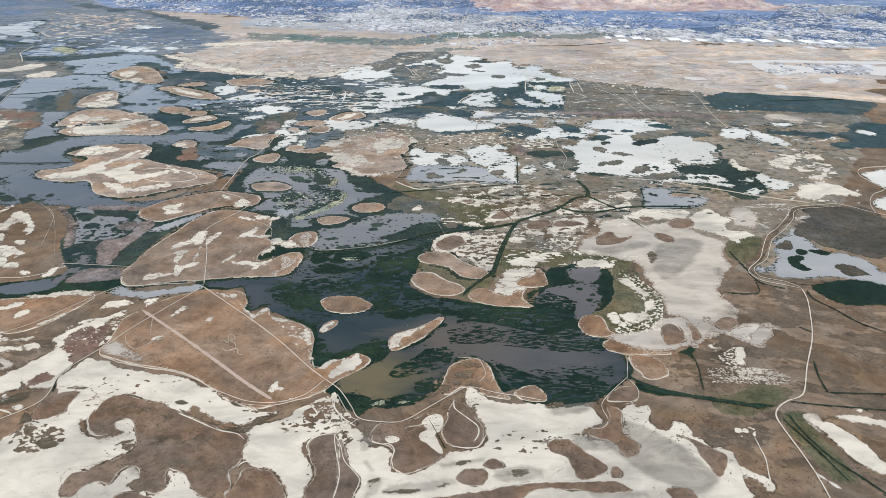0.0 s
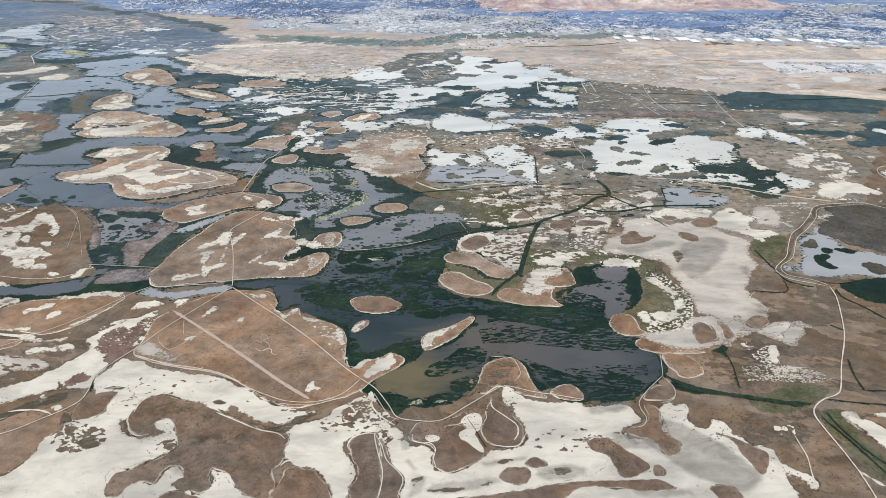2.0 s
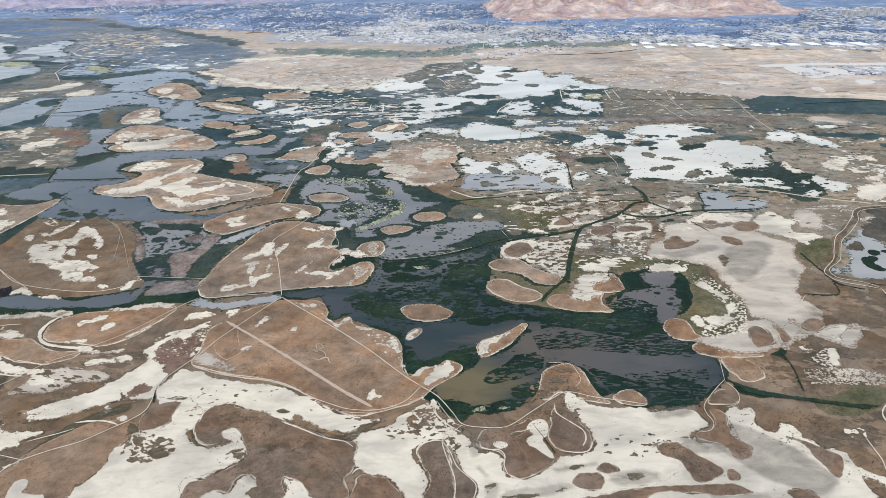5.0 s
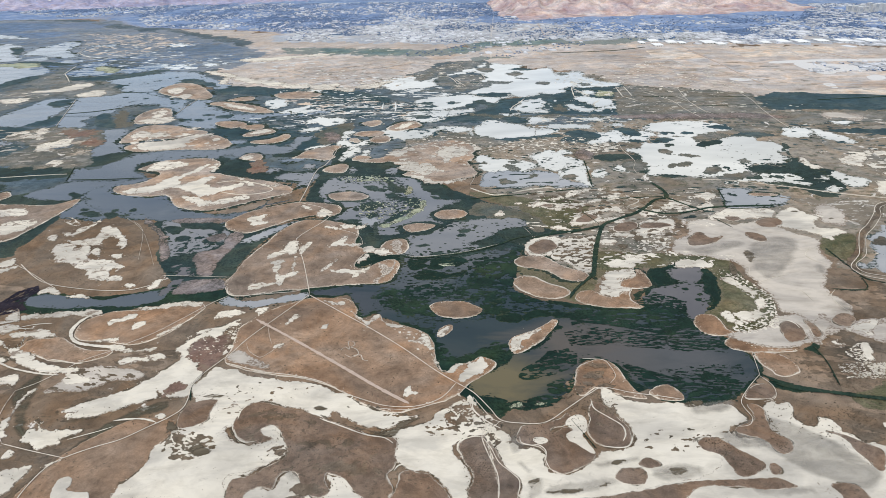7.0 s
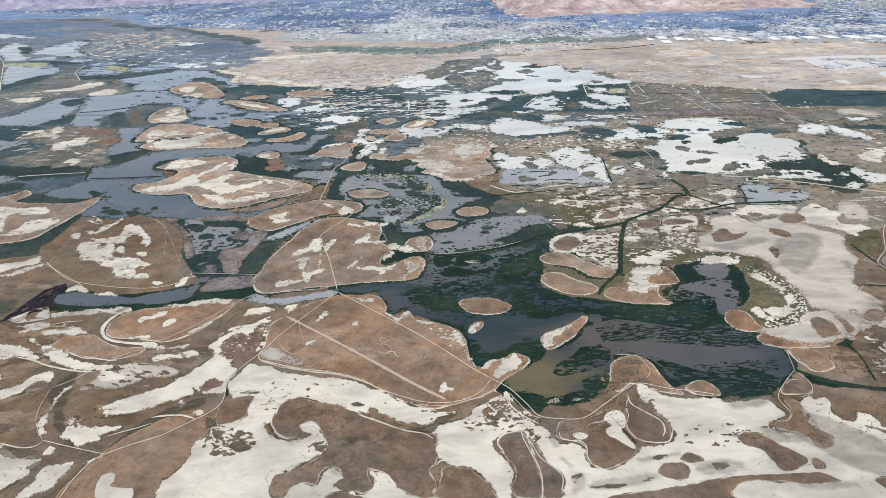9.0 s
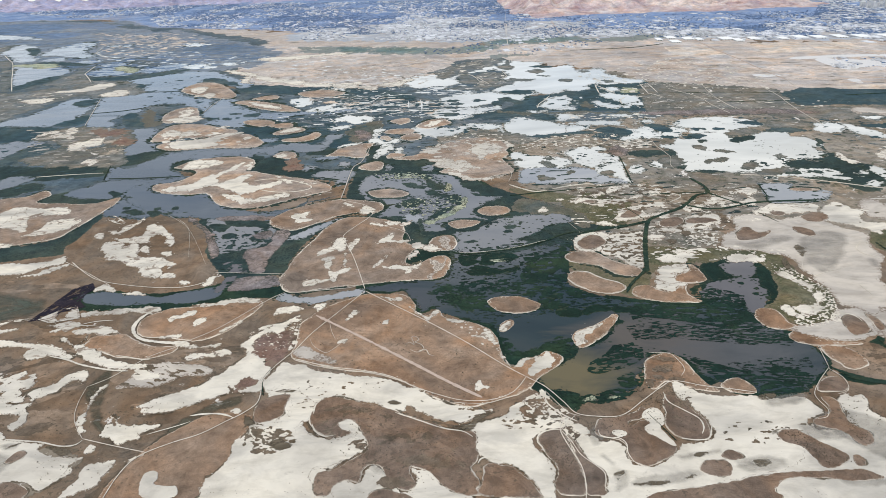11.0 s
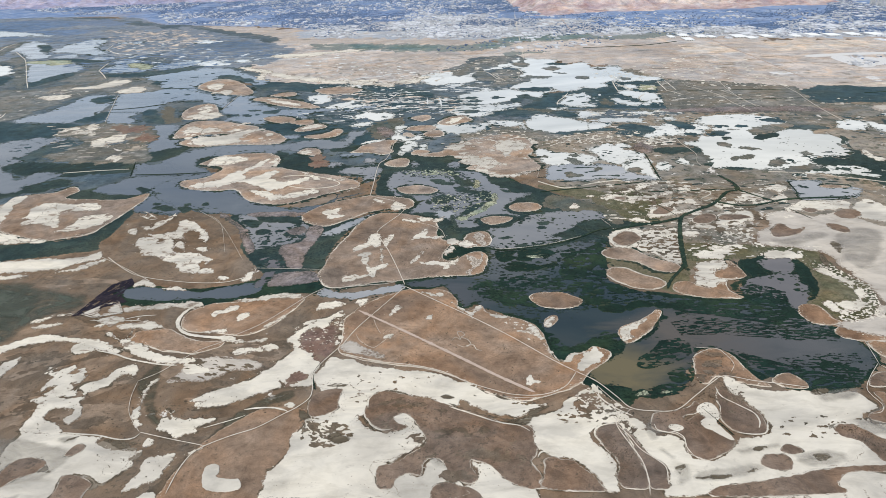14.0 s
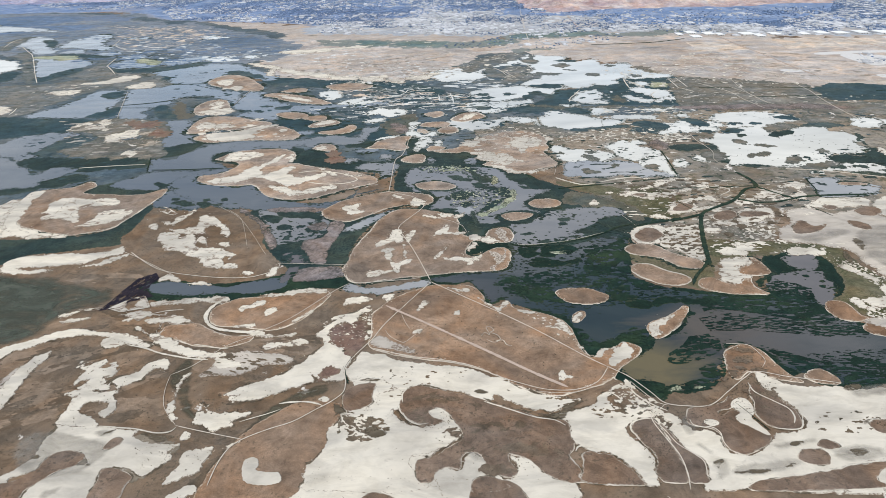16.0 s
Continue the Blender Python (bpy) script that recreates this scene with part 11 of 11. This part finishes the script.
damp_wash([(-334.7,291.2), (-334.0,304.8), (-325.1,329.1), (-310.3,359.0), (-292.9,376.6), (-274.8,382.1), (-273.5,369.3), (-292.3,355.2), (-308.0,325.8), (-317.6,297.2), (-318.7,284.1)])
damp_wash([(-393.6,391.5), (-392.4,410.8), (-381.3,419.0), (-373.0,390.4), (-364.4,364.6), (-352.1,346.6), (-337.4,337.6), (-344.9,330.0), (-364.7,346.0), (-380.8,368.4)])
damp_wash([(-338.0,357.4), (-321.7,381.2), (-290.2,410.4), (-263.4,431.5), (-264.0,414.0), (-291.3,384.9), (-314.1,364.6)])
damp_wash([(-174.0,338.3), (-159.9,346.0), (-138.1,342.2), (-119.8,347.0), (-101.1,351.9), (-91.5,340.0), (-109.8,335.3), (-131.2,330.9), (-152.3,329.2)])
damp_wash([(-235.1,358.3), (-224.7,363.8), (-211.6,351.4), (-202.2,334.2), (-207.9,323.9), (-220.1,335.0)])
town([(141,2812), (284,2949), (384,2987), (601,2902), (820,2867), (1100,2830), (1337,2810), (1297,2608), (930,2571), (543,2668), (247,2688)], 420, 110)
brine_maze([(-521,1773), (-305,1795), (-154,1665), (-141,1420), (-260,1363), (-432,1422)], 0.14, 6, 3.2)
brine_maze([(-896,2039), (-717,2117), (-458,2006), (-311,1853), (-481,1792), (-731,1838)], 0.12, 8, 4)
brine_maze([(-425,1387), (-213,1346), (-143,1284), (-145,1170), (-238,1152), (-375,1199)], 0.10, 5, 3)
reed_maze([(-143,1274), (-24,1288), (-22,1158), (-101,1067), (-146,1055)], 0.16, 5, 2.6)
reed_maze([(235,1164), (403,1142), (474,1088), (416,974), (383,1025), (280,1120)], 0.12, 5, 3)
grey_pond([(-182,713), (-171,718), (-159,708), (-161.0,697.8), (-177.2,695.6)])
salt_maze([(-48,1646), (15,1635), (9,1491), (-76,1441), (-60,1502)], 0.12, 8, 2.2)
salt_line([(-95,1623), (-72,1627), (-57,1587), (-49,1528)], 1.4)
salt_line([(12,1652), (16,1589), (1,1555), (-16,1544)], 1.4)
salt_maze([(-152,1681), (-69,1806), (23,1856), (-13,1741), (-99,1624)], 0.10, 8, 3)
flat_land([(-141,1054), (-91,1073), (-36,1074), (10,1027), (-14,1003), (-83,1037), (-131,1019)])
salt_maze([(-141,1054), (-91,1073), (-37,1060), (-39,1019), (-83,1037)], 0.22, 4, 2)
reed_maze([(-38,1039), (34,1052), (100,1065), (105,1043), (31,1024), (-23,1010)], 0.4, 4, 3)
salt_maze([(-31,1008), (91,1011), (128,981), (51,977), (-17,972)], 0.14, 4, 2)
flat_land([(164,896), (192,909), (195,882), (177,858), (160,865)])
reed_bed([(-118.2,583.2), (-107.4,588.8), (-99.2,584.4), (-107.3,577.4), (-117.0,576.8)])
reed_bed([(-93.6,598.3), (-82.4,601.6), (-77.1,594.6), (-88.2,591.4)])
reed_bed([(-115.2,563.3), (-96.7,566.9), (-75.7,560.7), (-91.6,554.7), (-109.9,555.8)])
reed_maze([(-127.4,614.2), (-32.7,625.8), (-11.3,613.0), (-22.9,562.1), (-76.4,542.2), (-122.6,545.1)], 0.15, 2.2, 2.4)
reed_maze([(-28.9,666.3), (6.3,679.8), (13.7,647.5), (-0.1,612.2), (-33.8,614.6)], 0.5, 3, 2)
# ---- plan end
strew_fringe("reed", "reeds", REED, 0.24, 0.03, "dark green reed clumps fringing the ponds", "reeds")
strew_fringe("scrub", "shrubs", DAMP, 0.62, 0.06, "brown scrub clumps fringing the salt flats", "shrubs")
strew_fringe("salt", "salt_specks", SALT, 0.60, 0.0, "white salt specks along the shores", "salt")


# ---- far hills
def hills(name, x0, x1, y0, y1, top, label, seed, material, nx=110, ny=46):
    """A range that rises from its foot at y0 to a crest, cut by gullies."""
    verts, faces = [], []
    for j in range(ny + 1):
        for i in range(nx + 1):
            u, v = i / nx, j / ny
            x, y = x0 + (x1 - x0) * u, y0 + (y1 - y0) * v
            rise = min(1, v * 1.15) ** 1.4 * (0.55 + 0.45 * math.sin(math.pi * min(1, max(0, u)))) * min(1, 7 * u, 7 * (1 - u))
            ridge = 1 - abs(noise.noise((x / 120 + seed, y / 420, seed)))
            small = noise.fractal((x / 60, y / 130, seed), 0.9, 2.0, 5)
            foot = 30 * noise.noise((x / 240, 3.3, seed))
            z = top * rise * (0.35 + 0.65 * ridge ** 2) + 22 * small * min(1, 3 * v) - 2 + min(0, -foot * (1 - v) * 0.1)
            verts.append((x, y + foot * (1 - v) * 3, z))
    for j in range(ny):
        for i in range(nx):
            a = j * (nx + 1) + i
            faces.append((a, a + 1, a + nx + 2, a + nx + 1))
    ob = mesh_object(name, verts, faces, material)
    tagged(ob, label, "hills", "", "structure")


hills("hills", 170, 1560, 2900, 3900, 300, "bare tan and reddish hills behind the town", 2.0, HILL)
hills("far_hills", -4300, -900, 4350, 4800, 60, "low hills at the far edge, purple with painted haze", 5.0, FAR_HILL)


# ---- warehouses at the edge of the town
def block(name, x0, x1, y0, y1, z0, z1, material, parent):
    return mesh_object(name, [(x, y, z) for z in (z0, z1) for x, y in ((x0, y0), (x1, y0), (x1, y1), (x0, y1))],
                       [(k, (k + 1) % 4, 4 + (k + 1) % 4, 4 + k) for k in range(4)] + [(4, 5, 6, 7), (3, 2, 1, 0)], material, parent)


def warehouse(x, y, w, d):
    ob = new("warehouse")
    block("walls", -w, w, -d, d, 0, 2.6, WALL, ob)
    mesh_object("roof", [(u * (w + 0.4), v * (d + 0.4), z) for z in (2.6, 3.1) for u, v in ((-1, -1), (1, -1), (1, 1), (-1, 1))] + [(-w, 0, 3.7), (w, 0, 3.7)],
                [(0, 1, 5, 4), (1, 2, 6, 9, 5), (2, 3, 7, 6), (3, 0, 4, 8, 7), (4, 5, 9, 8), (8, 9, 6, 7)], ROOF_WHITE, ob)
    for k in (-0.5, 0.0, 0.5):
        block("loading_door", k * w - 1.2, k * w + 1.2, -d - 0.12, -d - 0.01, 0, 1.9, DITCH, ob)
    ob.location, ob.rotation_euler = (x, y, 0), (0, 0, -0.05)
    tagged(ob, "long white flat-roofed warehouse beside the dry plain", "warehouse", "warehouses")


WAREHOUSES = [(525, 2119, 8, 23), (569, 2150, 13, 26), (556, 2059, 13, 26), (611, 2112, 14, 27), (637, 2092, 9, 23), (716, 2087, 18, 30), (735, 2043, 11, 25), (790, 2069, 13, 26), (868, 2050, 11, 25), (924, 2063, 15, 28), (973, 2051, 16, 29), (1033, 2050, 15, 28), (1089, 2036, 16, 29), (1160, 2032, 18, 30)]
for wx, wy, ww, wd in WAREHOUSES:
    warehouse(wx, wy, ww, wd)


# ---- tall buildings of the far town
def tower(x, y, w, d, h):
    ob = new("tower_block")
    block("walls", -w, w, -d, d, 0, h, WALL, ob)
    block("parapet", -w - 0.3, w + 0.3, -d - 0.3, d + 0.3, h, h + 0.6, ROOF_WHITE, ob)
    block("roof_plant", -0.4 * w, 0.4 * w, -0.4 * d, 0.4 * d, h + 0.6, h + 2.2, WALL, ob)
    storeys = max(3, int(h / 4))
    for k in range(storeys):
        block("window_band", -0.88 * w, 0.88 * w, -d - 0.1, -d, (k + 0.35) * h / storeys, (k + 0.75) * h / storeys, GLASS, ob)
    ob.location = (x, y, 0)
    tagged(ob, "tall pale tower block in the far town", "building", "tower blocks")


TOWERS = [(1579, 2888, 9, 6, 21), (1576, 2839, 9, 6, 26), (1573, 2800, 7, 9, 25), (1633, 2894, 9, 9, 25), (1626, 2847, 7, 6, 19), (1669, 2900, 9, 9, 29), (1642, 2831, 5, 6, 29), (1662, 2841, 7, 6, 30), (1702, 2884, 9, 9, 28), (1672, 2799, 7, 9, 33), (1764, 2902, 7, 6, 15)]
for wx, wy, ww, wd, wh in TOWERS:
    tower(wx, wy, ww, wd, wh)
